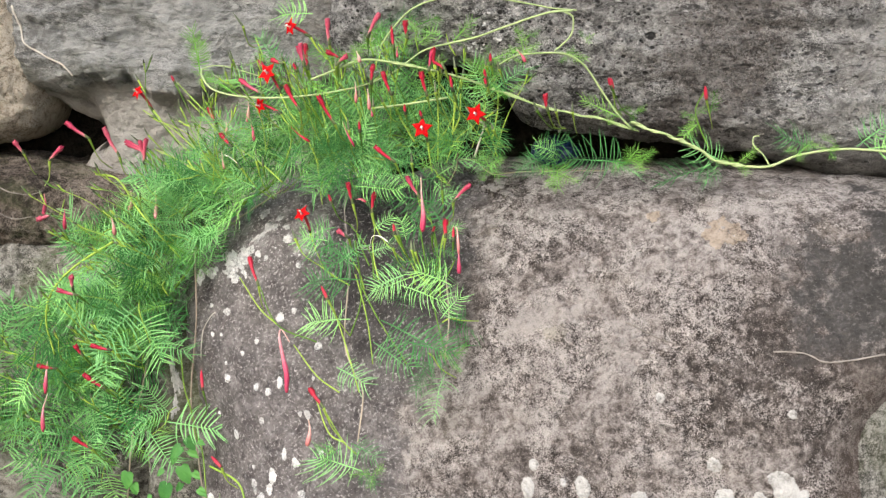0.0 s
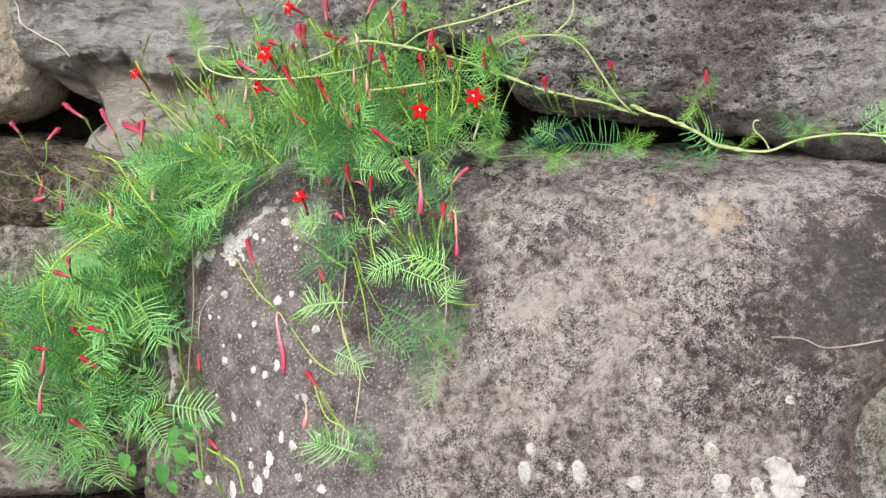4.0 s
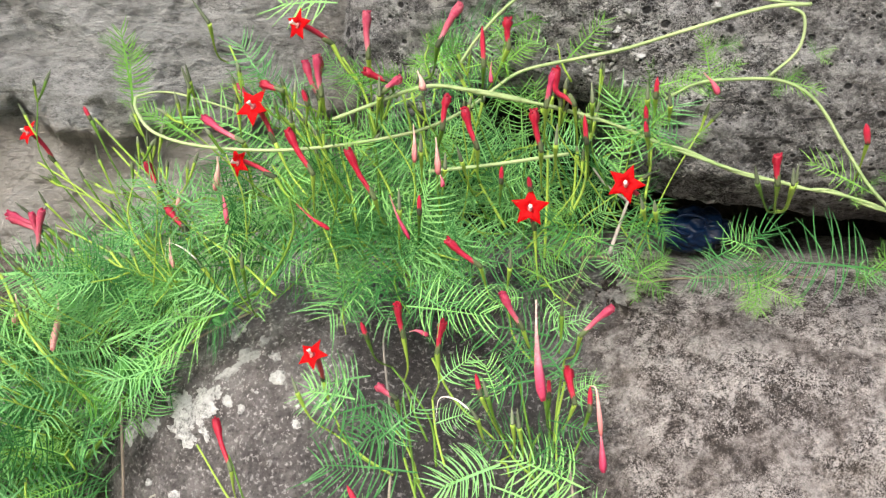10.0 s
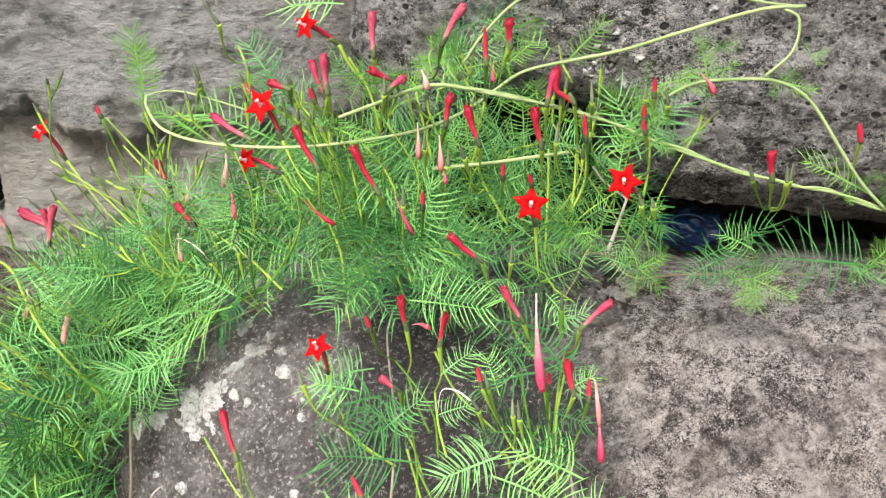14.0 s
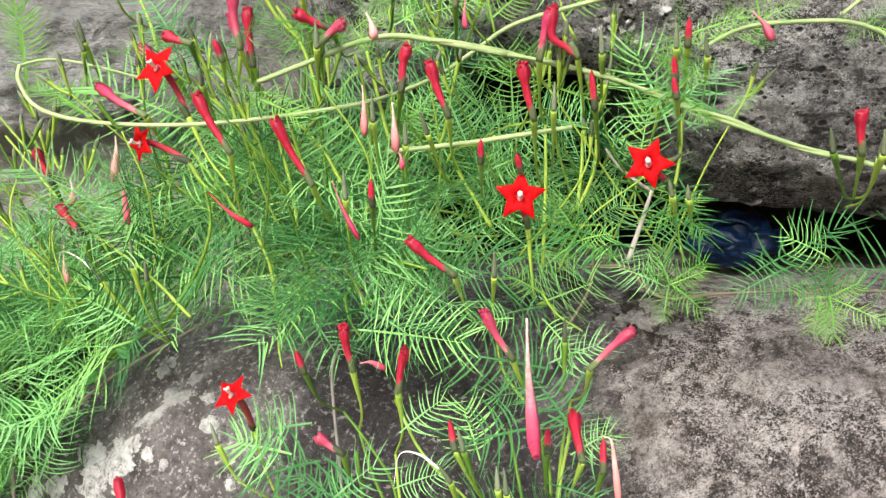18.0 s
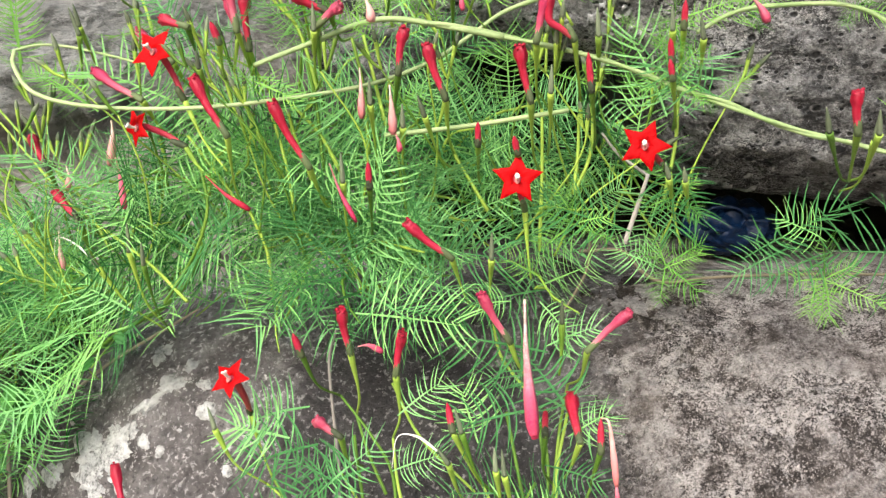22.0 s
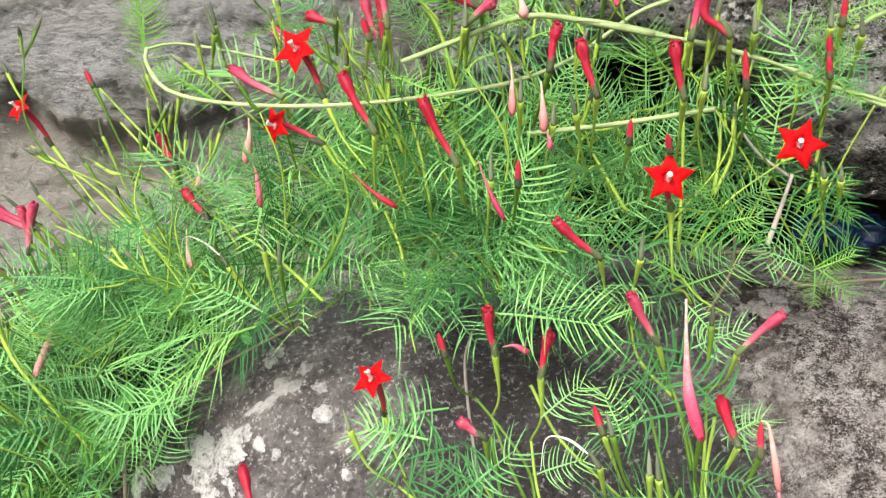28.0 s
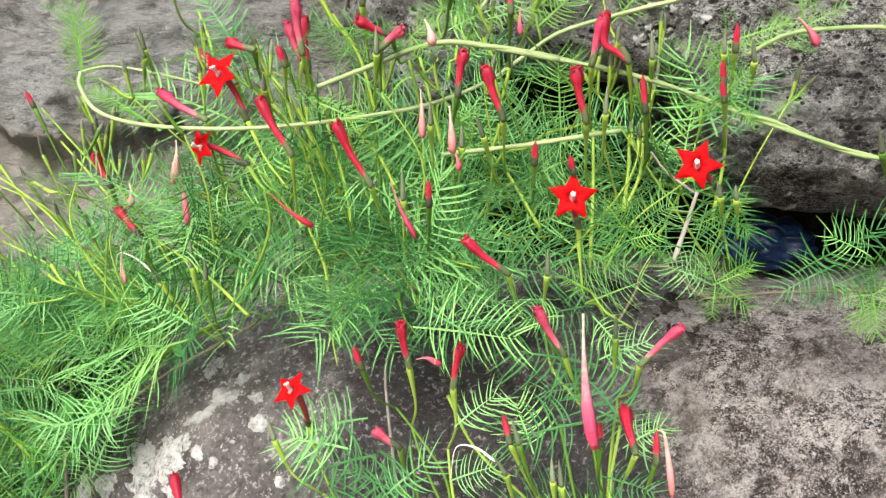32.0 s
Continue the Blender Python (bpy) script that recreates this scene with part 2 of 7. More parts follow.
def upper_stone():
    """The upper boulder: grey and pitted, with thin scaly layers and a brown stain running down it."""
    m, n, l, b, co, col = stone_base("pitted_stone", (0.090, 0.087, 0.085), (0.245, 0.240, 0.234), (0.46, 0.454, 0.444), 1.0, 0.9, 0.6, relief=2.0, layers=1.15)
    xyz = n.new("ShaderNodeSeparateXYZ")
    l.new(co, xyz.inputs[0])
    wob = calc(n, l, "MULTIPLY", calc(n, l, "SUBTRACT", tex_noise(n, l, co, 14.0, 10, 0.75), 0.5), 0.34)
    axis = calc(n, l, "SUBTRACT", xyz.outputs["X"], calc(n, l, "MULTIPLY", calc(n, l, "SUBTRACT", xyz.outputs["Z"], 1.04), 0.45))
    axis = calc(n, l, "ADD", axis, wob)
    grit = tex_noise(n, l, co, 260.0, 6, 0.7)
    stain = step(n, l, calc(n, l, "ABSOLUTE", calc(n, l, "SUBTRACT", axis, 0.29)), 0.085, 0.03)
    col = mix(n, l, calc(n, l, "MULTIPLY", stain, 0.62), col, mix(n, l, step(n, l, grit, 0.4, 0.6), (0.050, 0.043, 0.040), (0.19, 0.165, 0.15)))
    clean = step(n, l, axis, 0.35, 0.44)
    col = mix(n, l, calc(n, l, "MULTIPLY", clean, 0.55), col, mix(n, l, step(n, l, tex_noise(n, l, co, 100.0, 8, 0.72), 0.38, 0.62), (0.26, 0.256, 0.25), (0.50, 0.496, 0.485)))
    st = n.new("ShaderNodeMapping")
    st.inputs["Scale"].default_value = (0.35, 0.35, 1.6)
    l.new(co, st.inputs["Vector"])
    scale_n = tex_noise(n, l, st.outputs[0], 80.0, 8, 0.7, 0.8)
    col = mix(n, l, calc(n, l, "MULTIPLY", step(n, l, scale_n, 0.43, 0.36), 0.75), col, (0.032, 0.030, 0.029))
    l.new(col, b.inputs["Base Color"])
    return m


def ledge_stone():
    """The ledge stone: blue-grey and blotchy above its ledge, smooth and sandy below it, greenish-dark under the edge."""
    m, n, l, b, co, col = stone_base("ledge_stone", (0.25, 0.254, 0.245), (0.37, 0.375, 0.366), (0.48, 0.485, 0.476), 0.0, 0.35, 0.8, relief=2.2, layers=1.6)
    xyz = n.new("ShaderNodeSeparateXYZ")
    l.new(co, xyz.inputs[0])
    wob = calc(n, l, "SUBTRACT", tex_noise(n, l, co, 20.0, 9, 0.72), 0.5)
    z = calc(n, l, "ADD", xyz.outputs["Z"], calc(n, l, "MULTIPLY", wob, 0.10))
    sandy = ramp(n, l, tex_noise(n, l, co, 34.0, 10, 0.66, 0.5), [(0.34, (0.33, 0.305, 0.27)), (0.52, (0.45, 0.425, 0.385)), (0.66, (0.53, 0.51, 0.475))])
    below = step(n, l, z, 1.090, 1.078)
    col = mix(n, l, calc(n, l, "MULTIPLY", below, 0.85), col, sandy)
    alga = calc(n, l, "MULTIPLY", step(n, l, calc(n, l, "ABSOLUTE", calc(n, l, "SUBTRACT", z, 1.096)), 0.030, 0.006), step(n, l, tex_noise(n, l, co, 17.0, 8, 0.66), 0.44, 0.56))
    col = mix(n, l, calc(n, l, "MULTIPLY", alga, 0.6), col, (0.105, 0.108, 0.078))
    soot = step(n, l, tex_noise(n, l, co, 24.0, 10, 0.70, 0.6), 0.55, 0.66)
    col = mix(n, l, calc(n, l, "MULTIPLY", calc(n, l, "MULTIPLY", soot, step(n, l, z, 1.09, 1.12)), 0.6), col, (0.125, 0.122, 0.118))
    east = calc(n, l, "MULTIPLY", step(n, l, calc(n, l, "ADD", xyz.outputs["X"], calc(n, l, "MULTIPLY", wob, 0.12)), -0.16, -0.08), 0.6)
    col = mix(n, l, east, col, mix(n, l, step(n, l, tex_noise(n, l, co, 30.0, 9, 0.7), 0.4, 0.6), (0.105, 0.092, 0.080), (0.26, 0.235, 0.21)))
    l.new(col, b.inputs["Base Color"])
    return m


def plant(name, a, b_, rough=0.5, gloss=0.3, vary=0.25, scale=60.0, trans=0.0, along=None, ripe=None):
    """Soft plant tissue, mottled, with a little change from piece to piece."""
    m, n, l, b = mat(name)
    co = n.new("ShaderNodeTexCoord").outputs["Object"]
    rnd = n.new("ShaderNodeObjectInfo").outputs["Random"]
    f = tex_noise(n, l, co, scale, 4, 0.6)
    f = calc(n, l, "ADD", calc(n, l, "MULTIPLY", f, 0.7), calc(n, l, "MULTIPLY", calc(n, l, "SUBTRACT", rnd, 0.35), vary * 2))
    col = ramp(n, l, f, [(0.2, a), (0.62, b_)] + ([(0.92, ripe)] if ripe else []))
    if along:
        at = n.new("ShaderNodeAttribute")
        at.attribute_name = "along"
        tone = ramp(n, l, at.outputs["Fac"], along)
        streak = step(n, l, tex_noise(n, l, co, 420.0, 5, 0.7), 0.40, 0.60)
        fold = n.new("ShaderNodeAttribute")
        fold.attribute_name = "fold"
        tone = mix(n, l, calc(n, l, "MULTIPLY", fold.outputs["Fac"], 0.13), tone, (0.66, 0.20, 0.26))
        col = mix(n, l, 0.85, col, mix(n, l, calc(n, l, "MULTIPLY", streak, 0.5), tone, col))
    l.new(col, b.inputs["Base Color"])
    b.inputs["Roughness"].default_value = rough
    b.inputs["Specular IOR Level"].default_value = gloss
    bump(n, l, b, tex_noise(n, l, co, 1100.0, 3, 0.6), 0.5, 0.0008)
    if trans:
        t = n.new("ShaderNodeBsdfTranslucent")
        l.new(col, t.inputs["Color"])
        ms = n.new("ShaderNodeMixShader")
        ms.inputs[0].default_value = trans
        out = n["Material Output"]
        l.new(b.outputs[0], ms.inputs[1])
        l.new(t.outputs[0], ms.inputs[2])
        l.new(ms.outputs[0], out.inputs["Surface"])
    return m


M_BOULDER = boulder_stone()
M_UPPER = upper_stone()
M_LEDGE = ledge_stone()
M_GREY = stone("grey_stone", (0.15, 0.152, 0.143), (0.29, 0.294, 0.28), (0.41, 0.413, 0.395), 0.0, 0.3, 0.6)
M_TAN = stone("tan_stone", (0.30, 0.25, 0.19), (0.47, 0.41, 0.33), (0.57, 0.52, 0.44), 0.0, 0.12, 0.6)
M_BROWN = stone("brown_stone", (0.045, 0.036, 0.029), (0.135, 0.110, 0.090), (0.28, 0.24, 0.205), 0.0, 0.4, 1.0, 0.35, relief=1.6)
M_MOSSY = stone("mossy_stone", (0.075, 0.072, 0.062), (0.185, 0.178, 0.155), (0.36, 0.35, 0.32), 0.0, 0.45, 0.8, 0.6)
M_SIDE = stone("side_stone", (0.075, 0.074, 0.066), (0.20, 0.197, 0.18), (0.36, 0.355, 0.335), 0.0, 0.6, 0.9, 0.25)
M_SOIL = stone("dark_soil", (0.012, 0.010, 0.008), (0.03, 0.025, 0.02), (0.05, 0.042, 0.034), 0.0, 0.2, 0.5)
M_GROUND = stone("gravel_soil", (0.10, 0.085, 0.07), (0.2, 0.17, 0.14), (0.32, 0.28, 0.24), 0.0, 0.4, 0.5)
M_LICHEN = stone("white_lichen", (0.35, 0.348, 0.342), (0.55, 0.548, 0.542), (0.66, 0.658, 0.65), 0.0, 0.2, 0.0, relief=0.6)
M_LICHEN_GREY = stone("grey_lichen", (0.26, 0.255, 0.243), (0.38, 0.375, 0.36), (0.46, 0.455, 0.44), 0.0, 0.15, 0.0, relief=0.5)
M_PALECRUST = stone("pale_crust", (0.13, 0.118, 0.110), (0.29, 0.270, 0.256), (0.42, 0.395, 0.375), 0.0, 0.7, 0.3)
M_TANPATCH = stone("tan_crust", (0.24, 0.19, 0.15), (0.36, 0.30, 0.24), (0.44, 0.37, 0.31), 0.0, 0.3, 0.2)
M_BARK = stone("dark_crust", (0.025, 0.02, 0.016), (0.06, 0.048, 0.04), (0.40, 0.37, 0.33), 0.0, 0.3, 0.7)
M_LEAF = plant("feather_leaf", (0.058, 0.215, 0.060), (0.272, 0.600, 0.222), 0.5, gloss=0.28, vary=0.5, trans=0.28, ripe=(0.325, 0.66, 0.195))
M_LEAF_YOUNG = plant("young_leaf", (0.11, 0.31, 0.045), (0.29, 0.57, 0.12), 0.5, gloss=0.2, vary=0.3, trans=0.35)
M_STEM = plant("green_stem", (0.095, 0.20, 0.022), (0.33, 0.48, 0.070), 0.5, vary=0.5)
M_VINE = plant("pale_vine", (0.24, 0.345, 0.13), (0.43, 0.515, 0.255), 0.5, vary=0.1)
M_DRYSTEM = plant("dry_stem", (0.22, 0.18, 0.14), (0.42, 0.36, 0.28), 0.8, vary=0.2)
M_GREYTWIG = plant("grey_twig", (0.13, 0.115, 0.10), (0.29, 0.265, 0.24), 0.85, vary=0.1)
M_RED = plant("scarlet_petal", (0.42, 0.002, 0.004), (0.58, 0.004, 0.006), 0.55, gloss=0.08, vary=0.1, trans=0.15, scale=350.0)
M_TUBE = plant("crimson_tube", (0.36, 0.004, 0.018), (0.56, 0.025, 0.065), 0.42, gloss=0.3, vary=0.25, trans=0.12,
               along=[(0.0, (0.20, 0.05, 0.03)), (0.15, (0.50, 0.09, 0.09)), (0.4, (0.54, 0.028, 0.065)), (0.75, (0.47, 0.010, 0.040)), (0.9, (0.34, 0.004, 0.026)), (1.0, (0.20, 0.003, 0.016))])
M_PINK = plant("faded_pink_tube", (0.46, 0.03, 0.09), (0.62, 0.17, 0.21), 0.45, gloss=0.3, vary=0.25, trans=0.12,
               along=[(0.0, (0.60, 0.42, 0.32)), (0.22, (0.62, 0.28, 0.29)), (0.5, (0.58, 0.11, 0.17)), (0.85, (0.46, 0.018, 0.085)), (1.0, (0.24, 0.005, 0.035))])
M_WILT = plant("wilted_petal", (0.46, 0.15, 0.12), (0.66, 0.44, 0.35), 0.7, vary=0.3,
               along=[(0.0, (0.70, 0.62, 0.48)), (0.4, (0.66, 0.46, 0.40)), (0.8, (0.55, 0.22, 0.22)), (1.0, (0.30, 0.06, 0.07))])
M_CALYX = plant("dark_calyx", (0.045, 0.055, 0.03), (0.12, 0.16, 0.065), 0.6, vary=0.2)
M_HUSK = plant("grey_husk", (0.085, 0.105, 0.06), (0.20, 0.24, 0.145), 0.8, vary=0.2)
M_DROP = plant("fading_petal", (0.50, 0.03, 0.08), (0.62, 0.16, 0.2), 0.55, gloss=0.15, vary=0.1, trans=0.1,
               along=[(0.0, (0.80, 0.80, 0.66)), (0.3, (0.78, 0.70, 0.62)), (0.5, (0.68, 0.40, 0.42)), (0.72, (0.58, 0.12, 0.2)), (0.9, (0.46, 0.02, 0.09)), (1.0, (0.28, 0.005, 0.04))])
M_CREAM = plant("cream_stamen", (0.75, 0.68, 0.58), (0.85, 0.82, 0.76), 0.5, vary=0.05)
M_BLUE = plant("blue_plastic", (0.0015, 0.008, 0.028), (0.005, 0.022, 0.07), 0.3, vary=0.0, scale=25.0)
M_BROAD = plant("broad_leaf", (0.045, 0.18, 0.04), (0.13, 0.36, 0.075), 0.45, vary=0.2, trans=0.3)
M_BROWNSTEM = plant("brown_runner", (0.10, 0.085, 0.055), (0.21, 0.18, 0.12), 0.7, vary=0.2)
M_THROAT = plant("pink_throat", (0.50, 0.16, 0.14), (0.62, 0.28, 0.24), 0.5, vary=0.05)


# ---- stones of the wall ----
from mathutils.bvhtree import BVHTree


def rock_mesh(name, c, h, n_exp, turn, cuts, rough, seed, dents=(), lean=0.0, ledge=None, strata=0.0):
    """A weathered block: a rounded box with broken planes, hollows and grain. turn: degrees about z, and in the face's plane."""
    nx, ny, nz = cuts
    verts, index = [], {}

    def vid(i, j, k):
        key = (i, j, k)
        if key not in index:
            index[key] = len(verts)
            verts.append((2 * i / nx - 1, 2 * j / ny - 1, 2 * k / nz - 1))
        return index[key]

    faces = []
    for i in range(nx):
        for k in range(nz):
            faces.append((vid(i, 0, k), vid(i + 1, 0, k), vid(i + 1, 0, k + 1), vid(i, 0, k + 1)))
            faces.append((vid(i, ny, k), vid(i, ny, k + 1), vid(i + 1, ny, k + 1), vid(i + 1, ny, k)))
    for j in range(ny):
        for k in range(nz):
            faces.append((vid(0, j, k), vid(0, j, k + 1), vid(0, j + 1, k + 1), vid(0, j + 1, k)))
            faces.append((vid(nx, j, k), vid(nx, j + 1, k), vid(nx, j + 1, k + 1), vid(nx, j, k + 1)))
        for i in range(nx):
            faces.append((vid(i, j, 0), vid(i, j + 1, 0), vid(i + 1, j + 1, 0), vid(i + 1, j, 0)))
            faces.append((vid(i, j, nz), vid(i + 1, j, nz), vid(i + 1, j + 1, nz), vid(i, j + 1, nz)))
    p = np.array(verts)
    s = (np.abs(p) ** n_exp).sum(1) ** (-1 / n_exp)
    q = p * s[:, None]
    nrm = np.sign(q) * np.abs(q) ** (n_exp - 1) / np.array(h)
    nrm /= np.linalg.norm(nrm, axis=1)[:, None]
    q = q * np.array(h)
    q[:, 1] += lean * q[:, 2]
    rot = np.array((Matrix.Rotation(radians(turn[0]), 3, "Z") @ Matrix.Rotation(radians(turn[1]), 3, "Y")))
    q = q @ rot.T + np.array(c)
    nrm = nrm @ rot.T
    off = Vector((seed * 3.7, seed * 1.3, seed * 7.1))
    d = np.empty(len(q))
    for a, v in enumerate(q.tolist()):
        w = Vector(v) + off
        z = 0.5 * noise.noise(w * 7) + 0.32 * noise.noise(w * 17) + 0.22 * noise.noise(w * 41) + 0.12 * noise.noise(w * 95)
        z += 0.12 * noise.noise(w * 190) + 0.07 * noise.noise(w * 380)
        if strata:
            u = Vector((w.x * 6, w.y * 6, w.z * 55 + 3 * noise.noise(w * 9)))
            z += strata * noise.noise(u)
        d[a] = rough * z
    if ledge:
        zl, deep, soft = ledge
        wob = np.array([0.03 * noise.noise(Vector((x * 9, 0.3, seed))) + 0.016 * noise.noise(Vector((x * 38, 0.7, seed))) + 0.006 * noise.noise(Vector((x * 120, 0.2, seed))) for x in q[:, 0]])
        d -= deep / (1 + np.exp((q[:, 2] - zl - wob) / soft))
    for dx, dz, r, deep in dents:
        d -= deep * np.exp(-(((q[:, 0] - dx) ** 2 + (q[:, 2] - dz) ** 2) / r**2))
    q = q + nrm * d[:, None]
    me = bpy.data.meshes.new(name)
    me.from_pydata(q.tolist(), [], faces)
    me.polygons.foreach_set("use_smooth", [True] * len(faces))
    me.update()
    return me


def rock(name, material, label, *a, **k):
    me = rock_mesh(name, *a, **k)
    me.materials.append(material)
    return tagged(new(name, me), label, "boulder")


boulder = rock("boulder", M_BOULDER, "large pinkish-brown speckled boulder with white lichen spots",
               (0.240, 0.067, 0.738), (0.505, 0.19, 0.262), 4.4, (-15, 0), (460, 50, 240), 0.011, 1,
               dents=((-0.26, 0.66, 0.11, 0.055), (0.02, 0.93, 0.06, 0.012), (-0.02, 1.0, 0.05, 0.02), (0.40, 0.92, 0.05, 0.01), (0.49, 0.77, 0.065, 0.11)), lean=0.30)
upper_boulder = rock("boulder", M_UPPER, "dark grey pitted boulder resting on the lower boulder",
                     (0.34, 0.20, 1.241), (0.40, 0.205, 0.213), 7.0, (-4, 5), (420, 36, 210), 0.014, 2,
                     dents=((0.05, 1.1, 0.05, 0.02), (0.085, 1.058, 0.034, 0.11), (0.03, 1.066, 0.03, 0.10), (0.50, 1.03, 0.12, -0.020)), lean=-0.2, strata=0.3)
ledge_boulder = rock("boulder", M_LEDGE, "smooth grey boulder with an undercut ledge",
                     (-0.245, 0.355, 1.158), (0.265, 0.17, 0.252), 4.2, (8, 0), (260, 36, 260), 0.019, 3,
                     dents=((-0.446, 1.014, 0.052, 0.18), (-0.30, 1.14, 0.03, 0.012), (-0.20, 1.11, 0.025, 0.010)), ledge=(1.088, 0.032, 0.0035), strata=0.34)
tan_boulder = rock("boulder", M_TAN, "sandy tan boulder with a rounded worn edge",
                   (-0.660, 0.315, 1.212), (0.205, 0.17, 0.19), 6.0, (12, 4), (110, 30, 110), 0.014, 4, strata=0.1)
brown_boulder = rock("boulder", M_BROWN, "brown layered stone below the dark hollow",
                     (-0.47, 0.29, 0.942), (0.20, 0.17, 0.05), 3.2, (6, 6), (170, 40, 70), 0.016, 5, strata=0.45)
mossy_boulder = rock("boulder", M_MOSSY, "grey-green mossy stone half hidden by leaves",
                     (-0.50, 0.27, 0.73), (0.25, 0.17, 0.19), 4.0, (4, 0), (110, 30, 90), 0.016, 6)
wedge_stone = rock("boulder", M_MOSSY, "narrow pale stone wedged beside the big boulder",
                   (-0.245, 0.22, 0.67), (0.065, 0.14, 0.22), 4.0, (0, 3), (50, 30, 110), 0.012, 7)
side_boulder = rock("boulder", M_SIDE, "grey-green boulder set against the big boulder",
                    (0.645, -0.045, 0.63), (0.215, 0.19, 0.24), 4.0, (-6, -6), (90, 40, 110), 0.014, 8, lean=0.2)


def block(name, lo, hi, material, label, category):
    bm = bmesh.new()
    bmesh.ops.create_cube(bm, size=1.0)
    for v in bm.verts:
        for a in range(3):
            v.co[a] = lo[a] + (v.co[a] + 0.5) * (hi[a] - lo[a])
    bmesh.ops.bevel(bm, geom=bm.edges[:], offset=0.02, segments=2, affect="EDGES")
    me = bpy.data.meshes.new(name)
    bm.to_mesh(me)
    me.materials.append(material)
    return tagged(new(name, me), label, category, kind="structure")


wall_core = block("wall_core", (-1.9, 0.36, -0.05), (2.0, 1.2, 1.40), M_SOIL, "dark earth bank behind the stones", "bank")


def wall_stones():
    """Plain coarse stones that carry and close the wall round the ones in view."""
    rg = random.Random(12)
    stock = []
    for k, m in enumerate((M_GREY, M_BROWN, M_MOSSY, M_UPPER)):
        me = rock_mesh("stone", (0, 0, 0), (0.26, 0.2, 0.15), 4.5, (0, 0), (26, 14, 18), 0.02, 20 + k)
        me.materials.append(m)
        stock.append(me)
    rows = [(0.135, -1.6, 1.75, 0.05), (0.395, -1.7, 1.7, 0.10), (0.66, -1.7, -0.95, 0.22), (0.66, 1.15, 1.7, 0.14),
            (0.93, -1.7, -0.85, 0.26), (0.93, 1.0, 1.7, 0.2), (1.22, -1.7, -1.05, 0.3), (1.22, 0.98, 1.7, 0.27)]
    for z, x0, x1, y in rows:
        x = x0 + rg.uniform(-0.1, 0.1)
        while x < x1:
            w = rg.uniform(0.85, 1.15)
            ob = new("stone", stock[rg.randrange(4)])
            ob.parent = wall_core
            ob.matrix_basis = pose(x, y + 0.1, z, rg.uniform(-4, 4), rg.uniform(-4, 4), rg.uniform(-8, 8)) @ Matrix.Diagonal((w, 1, 0.92, 1))
            x += 0.5 * w


wall_stones()


def ground_sheet():
    bm = bmesh.new()
    n = 60
    grid = [[bm.verts.new((40 * math.copysign(abs(u) ** 3, u), 40 * math.copysign(abs(v) ** 3, v), 0.0))
             for v in np.linspace(-1, 1, n)] for u in np.linspace(-1, 1, n)]
    for row in grid:
        for v in row:
            v.co.z = 0.02 * noise.noise(v.co * 1.7)
    for i in range(n - 1):
        for j in range(n - 1):
            bm.faces.new((grid[i][j], grid[i + 1][j], grid[i + 1][j + 1], grid[i][j + 1]))
    me = bpy.data.meshes.new("ground")
    bm.to_mesh(me)
    me.materials.append(M_GROUND)
    return tagged(new("ground", me), "bare gravelly soil at the wall's foot", "ground", kind="structure")


ground_sheet()


def cast_tree(ob):
    me = ob.data
    return BVHTree.FromPolygons([v.co for v in me.vertices], [p.vertices for p in me.polygons])


TREES = {boulder.name: cast_tree(boulder), ledge_boulder.name: cast_tree(ledge_boulder), brown_boulder.name: cast_tree(brown_boulder), wedge_stone.name: cast_tree(wedge_stone),
         upper_boulder.name: cast_tree(upper_boulder)}
LICHEN_RNG = random.Random(3)


def lichen(ob, x, z, rx, rz, turn=0.0, material=None, name="lichen_patch", label="pale crusty lichen patch", lift=0.0007, ragged=1.0):
    """A thin crusty lichen patch with a ragged rim, laid on a stone's face."""
    tree, rg = TREES[ob.name], LICHEN_RNG
    lift += rg.uniform(0, 0.0005)
    n, rings = 30, (0.0, 0.45, 0.8, 1.0)
    ph = [rg.uniform(0, 6.28) for _ in range(3)]
    bm = bmesh.new()
    rows = []
    for u in rings:
        row = []
        for k in range(n if u else 1):
            t = 2 * math.pi * k / n
            w = 1 + ragged * (0.16 * math.sin(2 * t + ph[0]) + 0.16 * math.sin(3 * t + ph[1]) + 0.12 * math.sin(7 * t + ph[2]) + 0.08 * math.sin(13 * t + ph[0]) + rg.uniform(-0.09, 0.09))
            a, b = rx * u * w * math.cos(t), rz * u * w * math.sin(t)
            px, pz = x + a * math.cos(turn) - b * math.sin(turn), z + a * math.sin(turn) + b * math.cos(turn)
            hit, nrm, _, _ = tree.ray_cast(Vector((px, -1.0, pz)), Vector((0, 1, 0)))
            if hit is None:
                bm.free()
                return None
            row.append(bm.verts.new(hit + nrm * ((lift + 0.0004 * noise.noise(hit * 300)) if u < 0.9 else -0.0004)))
        rows.append(row)
    for k in range(n):
        bm.faces.new((rows[0][0], rows[1][k], rows[1][(k + 1) % n])).smooth = True
        for p, q in zip(rows[1:], rows[2:]):
            bm.faces.new((p[k], q[k], q[(k + 1) % n], p[(k + 1) % n])).smooth = True
    bmesh.ops.recalc_face_normals(bm, faces=bm.faces[:])
    me = bpy.data.meshes.new(name)
    bm.to_mesh(me)
    bm.free()
    me.materials.append(material or M_LICHEN)
    lp = new(name, me)
    lp.parent = ob
    lp["label"] = label
    return lp


